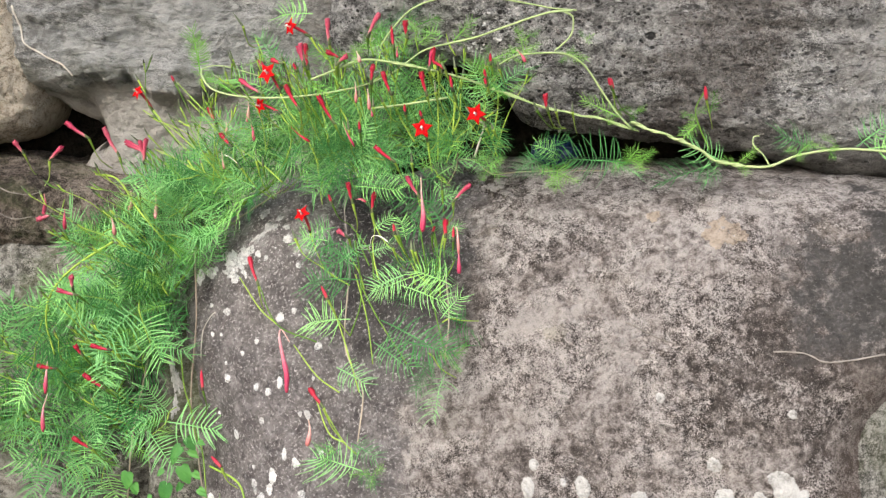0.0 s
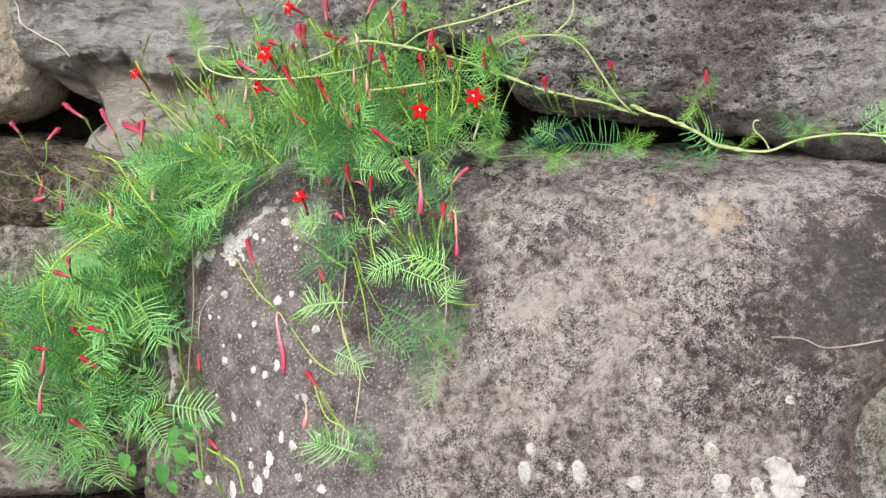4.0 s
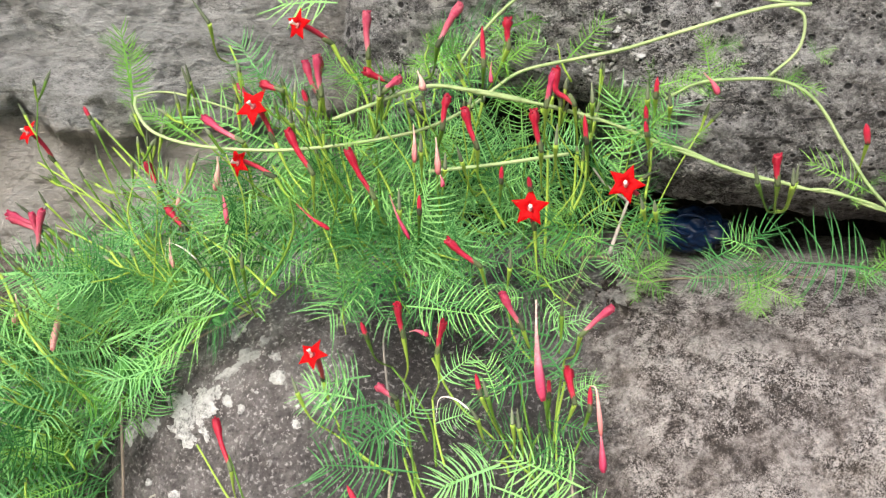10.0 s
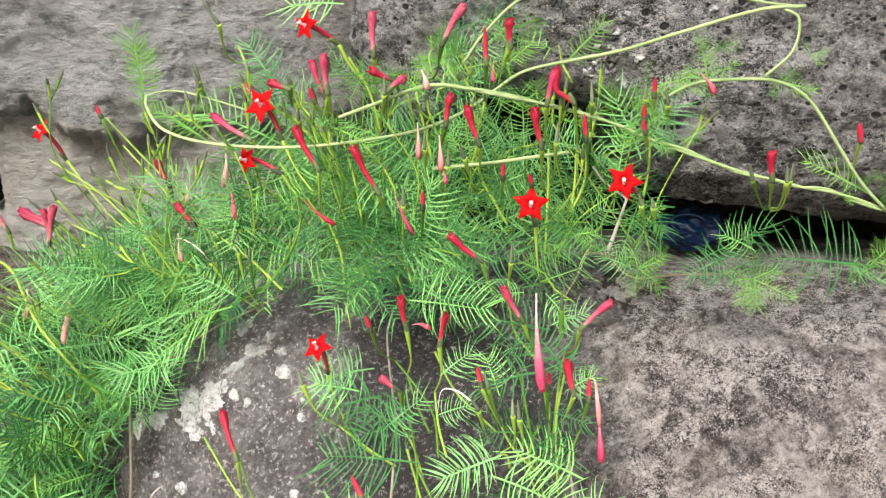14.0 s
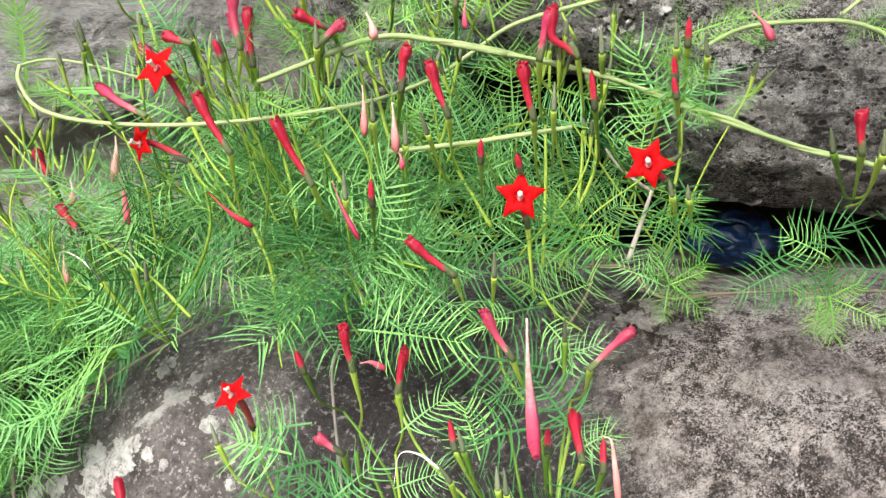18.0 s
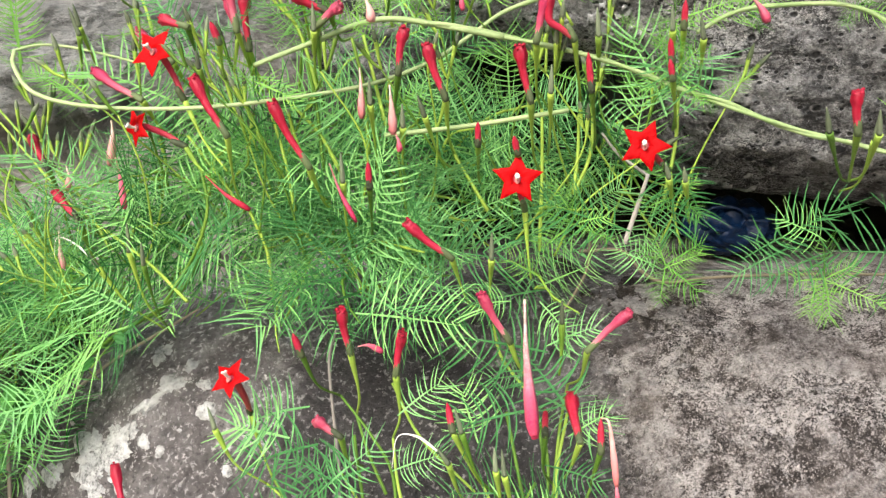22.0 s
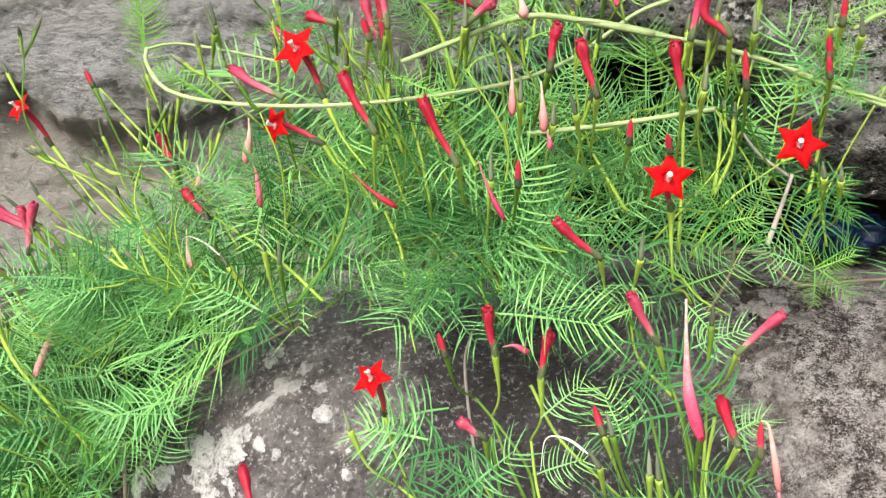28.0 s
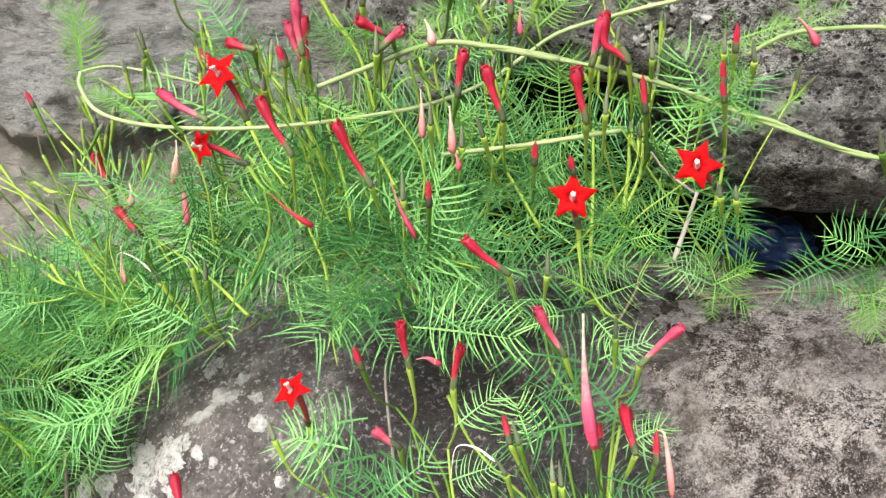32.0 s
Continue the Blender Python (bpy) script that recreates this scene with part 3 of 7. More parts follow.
# ---- plants: building blocks ----
def part(name, me, material, parent, label="", m=None):
    """Links a mesh as one part under a thing or under a part; me is built in world places unless m is given."""
    if isinstance(me, bmesh.types.BMesh):
        bm, me = me, bpy.data.meshes.new(name)
        bm.to_mesh(me)
        bm.free()
    if not me.materials:
        me.materials.append(material)
    ob = new(name, me)
    ob.parent = parent
    root = parent.parent or parent
    ob.matrix_parent_inverse = Matrix.Translation(-root.location)
    if parent.parent:
        ob.matrix_parent_inverse = Matrix.Identity(4)
    if m is not None:
        ob.matrix_basis = m
    if label:
        ob["label"] = label
    return ob


def smooth_line(pts, per=6):
    """A Catmull-Rom line through the points."""
    p = [Vector(q) for q in pts]
    if len(p) == 2:
        return [p[0].lerp(p[1], k / per) for k in range(per + 1)]
    p = [2 * p[0] - p[1], *p, 2 * p[-1] - p[-2]]
    out = []
    for a in range(1, len(p) - 2):
        for k in range(per):
            u = k / per
            out.append(0.5 * (2 * p[a] + (p[a + 1] - p[a - 1]) * u + (2 * p[a - 1] - 5 * p[a] + 4 * p[a + 1] - p[a + 2]) * u * u
                              + (3 * p[a] - p[a - 1] - 3 * p[a + 1] + p[a + 2]) * u**3))
    out.append(p[-2])
    return out


def tube(bm, line, radius, sides=6, cap=True):
    """A round skin along a line; radius is a function of 0..1."""
    rings, up = [], Vector((0.13, 0.31, 0.94))
    n = len(line) - 1
    for a, q in enumerate(line):
        d = (line[min(a + 1, n)] - line[max(a - 1, 0)]).normalized()
        s = d.cross(up)
        s = (s if s.length > 1e-4 else d.cross(Vector((1, 0, 0)))).normalized()
        up = s.cross(d)
        r = radius(a / n)
        rings.append([bm.verts.new(q + r * (math.cos(t) * s + math.sin(t) * up)) for t in (2 * math.pi * k / sides for k in range(sides))])
    for x, y in zip(rings, rings[1:]):
        for k in range(sides):
            bm.faces.new((x[k], x[(k + 1) % sides], y[(k + 1) % sides], y[k])).smooth = True
    if cap:
        bm.faces.new(rings[0][::-1])
        bm.faces.new(rings[-1])
    return rings


def stem(vine, name, pts, r0, r1, material, knots=0.0, sides=6, label="", per=6):
    bm = bmesh.new()
    line = smooth_line(pts, per)
    tube(bm, line, lambda u: (r0 + (r1 - r0) * u) * (1 + knots * math.sin(u * 61) * math.sin(u * 17)), sides)
    return part(name, bm, material, vine, label)


def twined(vine, pts, r, turns, material):
    """Two thin vines wound round each other."""
    line = smooth_line(pts, 12)
    n = len(line) - 1
    for side in (0, math.pi):
        bm = bmesh.new()
        out = []
        for a, q in enumerate(line):
            d = (line[min(a + 1, n)] - line[max(a - 1, 0)]).normalized()
            s = d.cross(Vector((0, 0, 1))).normalized()
            u = s.cross(d)
            t = side + 2 * math.pi * turns * a / n + 1.3 * math.sin(7 * a / n + side)
            out.append(q + 0.8 * r * (math.cos(t) * s + math.sin(t) * u))
        tube(bm, out, lambda u: r * (1 + 0.12 * math.sin(u * 90)), 6)
        part("twining_stem", bm, material, vine)


def leaf_mesh(seed, length, pairs, seg, curl, lean, wide=1.0):
    """A feather leaf: a thin midrib with pairs of thread-like lobes, each a folded blade. Base at 0, along +y, face +z."""
    rng = random.Random(seed)
    verts, faces = [], []

    def blade(p, d, side, ln, w, bend, droop):
        k, base = 4, len(verts)
        for a in range(k + 1):
            u = a / k
            q = p + d * (ln * u) + side * (bend * ln * u * u) + Vector((0, 0, -droop * ln * u * u))
            ww = w * (1.0 if u < 0.5 else 1.0 - 1.5 * (u - 0.5)) * (0.7 if a == 0 else 1)
            t = (d + side * (2 * bend * u)).normalized()
            x = t.cross(Vector((0, 0, 1))).normalized()
            verts.extend((q - x * ww, q + Vector((0, 0, -0.45 * w)), q + x * ww))
        for a in range(k):
            b = base + 3 * a
            faces.extend(((b, b + 1, b + 4, b + 3), (b + 1, b + 2, b + 5, b + 4)))

    def mid(u):
        return Vector((0.05 * length * math.sin(3 * u + seed), length * u, -curl * length * u * u))

    petiole = 0.16
    blade(Vector((0, 0, 0)), Vector((0, 1, 0)), Vector((0, 0, -1)), length * 0.98, 0.0006, curl, 0.0)
    for k in range(pairs):
        u = petiole + (1 - petiole) * (k + 0.5) / pairs
        v = (u - petiole) / (1 - petiole)
        for sx in (-1, 1):
            size = seg * (0.72 + 0.95 * v - 1.15 * v * v) * rng.uniform(0.72, 1.15) * 1.38
            ang = radians(rng.uniform(-9, 9) + 86 - 48 * v * v)
            d = Vector((sx * math.sin(ang), math.cos(ang), rng.uniform(-0.25, 0.45))).normalized()
            blade(mid(u + rng.uniform(-0.008, 0.008)), d, Vector((0, 1, 0)), size, wide * rng.uniform(0.00035, 0.00046), lean + rng.uniform(-0.16, 0.28), rng.uniform(-0.12, 0.35))
    me = bpy.data.meshes.new("leaf")
    me.from_pydata(verts, [], faces)
    me.polygons.foreach_set("use_smooth", [True] * len(faces))
    return me


LENGTHS = (0.050, 0.044, 0.058, 0.038, 0.052, 0.034, 0.066, 0.046)
LEAVES = [leaf_mesh(s, LENGTHS[s - 1], pr, sg, cu, le) for s, pr, sg, cu, le in (
    (1, 13, 0.020, 0.15, 0.10), (2, 12, 0.018, 0.30, 0.15), (3, 15, 0.022, 0.22, 0.08), (4, 11, 0.016, 0.10, 0.20),
    (5, 14, 0.021, 0.38, 0.12), (6, 10, 0.016, 0.25, 0.25), (7, 17, 0.024, 0.30, 0.05), (8, 12, 0.022, 0.05, 0.18))]
COARSE = [leaf_mesh(s, ln, pr, sg, cu, le, 1.55) for s, ln, pr, sg, cu, le in (
    (21, 0.050, 12, 0.020, 0.25, 0.10), (22, 0.044, 11, 0.019, 0.15, 0.15), (23, 0.056, 13, 0.022, 0.32, 0.08), (24, 0.040, 10, 0.017, 0.20, 0.20))]
YOUNG = [leaf_mesh(s, ln, pr, sg, cu, le, 0.72) for s, ln, pr, sg, cu, le in (
    (11, 0.030, 11, 0.011, 0.10, 0.3), (12, 0.024, 10, 0.009, 0.2, 0.35), (13, 0.040, 13, 0.010, 0.05, 0.2))]
for me in LEAVES + COARSE:
    me.materials.append(M_LEAF)
for me in YOUNG:
    me.materials.append(M_LEAF_YOUNG)


def leaf(vine, at, way, face, size=1.0, kind=None, young=False, rng=random):
    """A leaf at a place, its midrib along way, its upper face towards face."""
    y = Vector(way).normalized()
    z = Vector(face)
    z = (z - z.dot(y) * y).normalized()
    x = y.cross(z)
    m = Matrix((x, y, z)).transposed().to_4x4()
    m.translation = Vector(at)
    stock = YOUNG if young else COARSE if vine is cascade_vine and kind is None else LEAVES
    me = stock[(rng.randrange(len(stock)) if kind is None else kind) % len(stock)]
    return part("leaf", me, None, vine, "", m @ Matrix.Scale(size, 4))


def tuft(vine, at, size, count, rng, way=(0, -0.5, 0.4)):
    """Small young leaves that fan out from one node."""
    for k in range(count):
        t = 2 * math.pi * (k + rng.random() * 0.6) / count
        w = Vector((math.cos(t), way[1] + rng.uniform(-0.3, 0.2), 0.8 * math.sin(t) + way[2] * 0.5))
        leaf(vine, at, w, (rng.uniform(-0.3, 0.3), -0.8, 0.5), size * rng.uniform(0.75, 1.15), rng.randrange(3), True, rng)


def comb(vine, foot, tip, face=(0, -0.8, 0.6), kind=0, young=False, narrow=1.0):
    """One leaf from its foot to its tip."""
    way = Vector(tip) - Vector(foot)
    if not young:
        kind = min(range(8), key=lambda k: abs(LENGTHS[k] - way.length))
    size = way.length / ((0.030, 0.024, 0.040)[kind % 3] if young else LENGTHS[kind])
    ob = leaf(vine, foot, way, face, size, kind, young)
    ob.matrix_basis = ob.matrix_basis @ Matrix.Diagonal((narrow, 1, 1, 1))
    return ob


def broad_leaf(vine, foot, tip, face=(0, -0.8, 0.6), wide=0.8):
    """A small heart-shaped leaf with a folded midrib and wavy edge."""
    a, y = Vector(foot), Vector(tip) - Vector(foot)
    ln = y.length
    y.normalize()
    z = Vector(face)
    z = (z - z.dot(y) * y).normalized()
    x = y.cross(z)
    bm = bmesh.new()
    rows = []
    for i in range(9):
        u = i / 8
        w = wide * ln * (0.95 * (u + 0.02) ** 0.42 * (1 - u) ** 0.85 + 0.05 * math.sin(13 * u) * (1 - u) + 0.01)
        rows.append([bm.verts.new(a + y * (ln * (u - (0.10 * abs(v) if u < 0.3 else 0))) + x * (w * v) + z * (0.18 * w * abs(v) - 0.15 * ln * u * u + 0.0008 * math.sin(9 * u + 5 * v)))
                     for v in (-1, -0.6, -0.25, 0, 0.25, 0.6, 1)])
    for p, q in zip(rows, rows[1:]):
        for k in range(6):
            bm.faces.new((p[k], p[k + 1], q[k + 1], q[k])).smooth = True
    return part("broad_leaf", bm, M_BROAD, vine, "small heart-shaped green leaf")


BLOOMS = ((0.0413, -0.0470, 1.0516), (0.0915, -0.0470, 1.0648), (-0.0755, -0.0470, 0.9702))  # hearts of the open flowers, which stand clear of the leaves
BARE = ((0.000, 0.042, 0.945, 0.994), (0.075, 0.145, 0.955, 1.014))  # x and z of the spots where the boulder shows between the shoots


def shoot(vine, foot, way, length, leaves, rng, droop=0.25, size=1.0, young=0.12, floor=0.0):
    """A thin side stem with feather leaves by turns along it."""
    w = Vector(way).normalized()
    pts = [Vector(foot) + w * (length * u) + Vector((0, 0, -droop * length * u * u)) + 0.006 * Vector((math.sin(5 * u + length * 90), 0, math.cos(4 * u))) * u
           for u in (0, 0.33, 0.66, 1)]
    stem(vine, "side_stem", pts, 0.0009, 0.0004, M_STEM, sides=4, per=3)
    line = smooth_line(pts, 8)
    for k in range(leaves):
        u = (k + 0.6) / leaves
        q = line[int(u * (len(line) - 1))]
        side = Vector((rng.gauss(0, 1), -0.25 + rng.gauss(0, 0.45), 0.05 + rng.gauss(0, 0.7)))
        side = (side - 0.5 * side.dot(w) * w).normalized()
        face = Vector((rng.gauss(0, 0.45), -0.75 + rng.gauss(0, 0.3), 0.6 + rng.gauss(0, 0.35)))
        out = 0.75 * side + 0.35 * w
        if q.z + 0.055 * out.normalized().z < floor:
            out.z = 0.2 + abs(out.z)
        big, fresh = size * rng.uniform(0.75, 1.12), rng.random() < young
        reach = [q + out.normalized() * (0.05 * big * t) for t in (0.2, 0.5, 0.8, 1.0)]
        if any(abs(p.x - c[0]) < 0.024 and abs(p.z - c[2]) < 0.022 and p.y < c[1] + 0.02 for p in reach for c in BLOOMS):
            continue
        if any(x0 < p.x < x1 and z0 < p.z < z1 and p.y < 0.06 for p in reach[1:] for x0, x1, z0, z1 in BARE):
            rng.randrange(len(YOUNG if fresh else LEAVES))
            continue
        leaf(vine, q, out, face, big, None, fresh, rng)


def thicket(vine, box, count, rng, way=(0, -0.3, 0.6), spread=0.7, length=(0.03, 0.07), leaves=(3, 5), size=1.0, young=0.12, lean=0.0, droop=0.25, floor=0.0):
    """Side shoots scattered in an oval: centre x, z; half width, half height; y behind and in front; tilt of the oval."""
    cx, cz, rx, rz, y0, y1, tilt = box
    made = 0
    while made < count:
        u, v = rng.uniform(-1, 1), rng.uniform(-1, 1)
        if u * u + v * v > 1:
            continue
        made += 1
        x = cx + rx * u * math.cos(tilt) - rz * v * math.sin(tilt)
        z = cz + rx * u * math.sin(tilt) + rz * v * math.cos(tilt)
        w = Vector((way[0] + rng.gauss(0, spread), way[1] + rng.gauss(0, 0.3 * spread), way[2] + rng.gauss(0, spread)))
        shoot(vine, (x, rng.uniform(y0, y1) + lean * (x - cx), z), w, rng.uniform(*length), rng.randint(*leaves), rng, droop, size, young, floor)


def pedicel(vine, foot, neck, fat=0.0015, bend=0.0):
    """A green flower stalk that swells to a club under its head."""
    a, b = Vector(foot), Vector(neck)
    ln = (b - a).length
    m = a.lerp(b, 0.55) + Vector((bend * (b - a).z, 0, -0.10 * ln - abs(bend) * ln * 0.3))
    bm = bmesh.new()
    club = max(0.3, 1 - 0.017 / max(ln, 0.001))
    tube(bm, smooth_line((a, m, b), 8), lambda u: 0.00055 + (fat - 0.00055) * min(1.0, max(0.0, u - club) / (1 - club) * 1.15), 6)
    return part("flower_stalk", bm, M_STEM, vine)


def calyx(flower, neck, way, r=0.0014, ln=0.0075):
    bm = bmesh.new()
    w = Vector(way).normalized()
    line = [Vector(neck) - w * 0.001 + w * (ln * u / 4) for u in range(5)]
    tube(bm, line, lambda u: r * (0.95 + 0.75 * u - 0.95 * u * u), 7)
    return part("calyx", bm, M_CALYX, flower)


def corolla(vine, name, line, radius, material, label, sides=9, crumple=0.0, rng=random):
    bm = bmesh.new()
    lay = bm.verts.layers.float.new("along")
    fold = bm.verts.layers.float.new("fold")
    rings = tube(bm, line, radius, sides)
    for a, ring in enumerate(rings):
        for v in ring:
            v[lay] = a / (len(rings) - 1)
    for ring in rings:
        c = sum((v.co for v in ring), Vector()) / len(ring)
        for k, v in enumerate(ring):
            v.co = c + (v.co - c) * (1.0 if k % 2 else 0.86)
            v[fold] = 1.0 if k % 2 else 0.0
    if crumple:
        n = len(rings)
        for a, ring in enumerate(rings):
            u = a / (n - 1)
            c = sum((v.co for v in ring), Vector()) / len(ring)
            for v in ring:
                v.co = c + (v.co - c) * (1 + crumple * max(0.15, (u - 0.7) * 3) * rng.uniform(-1, 1))
    return part(name, bm, material, vine, label)


def rolled_flower(vine, foot, neck, tip, bend=0.03, fat=0.0019, material=None, rng=random, stalk=True, side=0.0):
    """A closed flower: a crimson tube whose rolled-up limb makes a knobbly head."""
    material = material or M_TUBE
    a, b = Vector(neck), Vector(tip)
    d = b - a
    m = a.lerp(b, 0.55) + Vector((-bend * d.z, 0, bend * d.x)) + Vector((side * d.z, 0, 0))
    line = smooth_line((a, a.lerp(m, 0.5), m, b), 6)
    f = corolla(vine, "flower", line, lambda u: fat * (0.58 + 0.42 * u + (0.42 * math.sin((u - 0.76) / 0.24 * math.pi) if u > 0.76 else 0)),
                material, "closed crimson trumpet flower", 12, 0.3, rng)
    bm = bmesh.new()
    lay = bm.verts.layers.float.new("along")
    w = (b - m).normalized()
    for k in range(9):
        t = 2 * math.pi * k / 9 + 0.4 * rng.random()
        s = w.cross(Vector((0.3, 0.2, 1))).normalized()
        c = b + fat * (0.85 if k % 3 else 0.3) * (math.cos(t) * s + math.sin(t) * w.cross(s)) + w * rng.uniform(-0.0012, 0.0006)
        geo = bmesh.ops.create_icosphere(bm, subdivisions=1, radius=fat * rng.uniform(0.34, 0.52))
        for v in geo["verts"]:
            v.co = c + v.co * rng.uniform(0.75, 1.2)
            v[lay] = rng.uniform(0.86, 1.0)
    for face in bm.faces:
        face.smooth = True
    part("rolled_limb", bm, material, f)
    calyx(f, neck, d)
    if stalk:
        pedicel(vine, foot, neck, 0.0013 + 0.0003 * rng.random(), rng.uniform(-0.08, 0.08))
    return f


def bud(vine, foot, neck, tip, fat=0.0016, material=None, rng=random):
    """A pointed unopened flower bud."""
    a, b = Vector(neck), Vector(tip)
    f = corolla(vine, "flower_bud", smooth_line((a, a.lerp(b, 0.5), b), 5), lambda u: fat * (0.75 + 0.5 * u - 1.2 * u**4), material or M_TUBE, "pointed red flower bud", 8)
    calyx(f, neck, b - a, 0.0014, min(0.006, 0.5 * (b - a).length))
    pedicel(vine, foot, neck, 0.0013, rng.uniform(-0.08, 0.08))
    return f


def capsule(vine, foot, neck, tip, rng=random):
    """A stalk that has shed its flower: a green swollen head with a grey withered calyx tip."""
    a, b = Vector(neck), Vector(tip)
    bm = bmesh.new()
    tube(bm, smooth_line((a, a.lerp(b, 0.5), b), 5), lambda u: (0.0008 if vine is ledge_vine else 0.00095) * (1.0 + 0.55 * u - 1.85 * u * u + 0.42 * u**3) + 0.0001, 7)
    f = part("seed_head", bm, M_HUSK, vine, "grey withered seed head")
    pedicel(vine, foot, neck, 0.00095 if vine is ledge_vine else 0.0014, rng.uniform(-0.06, 0.06))
    return f


def flower_spray(vine, foot, top, rng, heads=3):
    """A slender upright stalk, forked at its top into short clubbed stalks with grey pointed heads or small buds."""
    a, b = Vector(foot), Vector(top)
    ln = (b - a).length
    m = a.lerp(b, 0.5) + Vector((rng.uniform(-0.18, 0.18) * ln, -0.08 * ln, 0.05 * ln))
    line = smooth_line((a, m, b), 8)
    bm = bmesh.new()
    tube(bm, line, lambda u: 0.00055 - 0.00015 * u, 5)
    st = part("flower_stalk", bm, M_STEM, vine)
    w = (b - m).normalized()
    for k in range(heads):
        q = line[-1] if k < 2 else line[int(len(line) * rng.uniform(0.6, 0.85))]
        d = (w + Vector((rng.uniform(-0.65, 0.65), rng.uniform(-0.4, 0.2), rng.uniform(0.0, 0.5)))).normalized()
        e = q + d * rng.uniform(0.008, 0.016)
        bm = bmesh.new()
        fat = rng.uniform(0.0009, 0.0013)
        tube(bm, smooth_line((q, q.lerp(e, 0.5) + Vector((0, 0, -0.001)), e), 4), lambda u: 0.0006 + (fat - 0.0006) * u * u, 5)
        part("pedicel", bm, M_STEM, st)
        bm = bmesh.new()
        hl = rng.uniform(0.004, 0.008)
        tube(bm, [e - d * 0.0008 + d * (hl * u / 4) for u in range(5)], lambda u: 0.9 * fat * (1 + 0.5 * u - 1.45 * u * u) + 0.0001, 6)
        part("seed_head", bm, M_HUSK if rng.random() < 0.65 else M_CALYX, st)
    return st


def sprays(vine, box, count, rng, way, spread, length):
    """Forked flower stalks that rise out of the leaves: foot from x0 to x1 and z0 to z1, at depth y."""
    x0, x1, z0, z1, y = box
    for k in range(count):
        a = Vector((rng.uniform(x0, x1), y + rng.uniform(-0.01, 0.01), rng.uniform(z0, z1)))
        d = Vector(way) + Vector((rng.gauss(0, spread), 0, rng.gauss(0, 0.5 * spread)))
        flower_spray(vine, a, a + d.normalized() * rng.uniform(*length), rng, rng.randint(2, 4))


def wilted(vine, pts, r=0.0016, material=None, head=1.0, rng=random):
    """A limp faded flower that hangs, thicker towards its end."""
    line = smooth_line(pts, 6)
    return corolla(vine, "wilted_flower", line, lambda u: r * (0.22 + 0.8 * head * min(1, max(0, (u - 0.15) * 1.7)) ** 1.4 - (0.5 * ((u - 0.85) / 0.15) ** 2 if u > 0.85 else 0)),
                   material or M_PINK, "limp faded pink flower", 8, 0.25, rng)


def open_flower(vine, foot, neck, heart, face, size=0.0108, roll=0.0, rng=random):
    """An open five-pointed scarlet star on a slender tube, with cream stamens."""
    a, c, z = Vector(neck), Vector(heart), Vector(face).normalized()
    back = c - z * 0.006
    f = corolla(vine, "flower", smooth_line((a, a.lerp(back, 0.55) - z * 0.002, back, c - z * 0.0012), 5), lambda u: 0.0011 + 0.0008 * u, M_TUBE,
                "open scarlet star-shaped flower", 8)
    x = z.cross(Vector((0, 0, 1))).normalized()
    y = x.cross(z) * -1
    if y.z < 0:
        y = -y
    bm = bmesh.new()
    n = 60
    rings = []
    for u, lift in ((0.0, -0.0022), (0.12, -0.0006), (0.35, 0.0), (0.6, 0.0002), (0.82, 0.0002), (1.0, -0.0003)):
        ring = []
        for k in range(n):
            t = roll + 2 * math.pi * k / n + math.pi / 2
            th = abs(((k / n * 5 + 0.5) % 1) - 0.5) * 2 * math.pi / 5
            s = th / (math.pi / 5)
            inner = 0.50 * size
            out = size * inner * math.sin(math.pi / 5) / (size * math.sin(th) + inner * math.sin(math.pi / 5 - th))
            r = 0.0012 + (out - 0.0012) * u
            crease = 0.0005 * u * (1 - u) * 4 * (0.5 - s)
            tipdrop = -0.0012 * max(0, 0.6 - s) * u * u
            ring.append(bm.verts.new(c + x * (r * math.cos(t)) + y * (r * math.sin(t)) + z * (lift + crease + tipdrop + 0.0003 * math.sin(3 * t + roll * 9) * u)))
        rings.append(ring)
    for p, q in zip(rings, rings[1:]):
        for k in range(n):
            bm.faces.new((p[k], p[(k + 1) % n], q[(k + 1) % n], q[k])).smooth = True
    part("star_limb", bm, M_RED, f)
    bm = bmesh.new()
    for k in range(5):
        t = 2 * math.pi * k / 5
        o = 0.00035 * (x * math.cos(t) + y * math.sin(t))
        end = c + o * 1.5 + z * (0.0030 + 0.0005 * k) + y * (0.0010 - 0.0001 * k)
        tube(bm, smooth_line((c + o * 0.6 - z * 0.001, c + o + z * 0.0015, end), 3), lambda u: 0.0003, 5)
        geo = bmesh.ops.create_icosphere(bm, subdivisions=1, radius=0.00065)
        for v in geo["verts"]:
            v.co = end + v.co
    part("stamens", bm, M_CREAM, f, "cream stamens")
    bm = bmesh.new()
    bmesh.ops.create_icosphere(bm, subdivisions=2, radius=0.0013)
    for v in bm.verts:
        q = v.co.copy()
        v.co = c - y * 0.0006 + x * (q.x * 0.8) + y * (q.y * 1.2) + z * (q.z * 0.45)
    part("throat", bm, M_THROAT, f, "pale pink throat")
    calyx(f, neck, c - a)
    pedicel(vine, foot, neck, 0.0013)
    return f


def vine_root(base, label):
    ob = new("cypress_vine")
    ob.location = base
    return tagged(ob, label, "vine", "flowering vines on the stones")


# ---- the flowering vines ----
rng = random.Random(7)
M_TWIG = plant("bleached_twig", (0.34, 0.31, 0.27), (0.60, 0.57, 0.52), 0.85, vary=0.1)
clump_vine = vine_root((-0.02, 0.08, 1.0), "dense bright-green feathery vine with red star flowers in the stone joint")
ledge_vine = vine_root((-0.2, 0.12, 0.98), "green feathery vine with pink tubular flowers against the grey ledge")
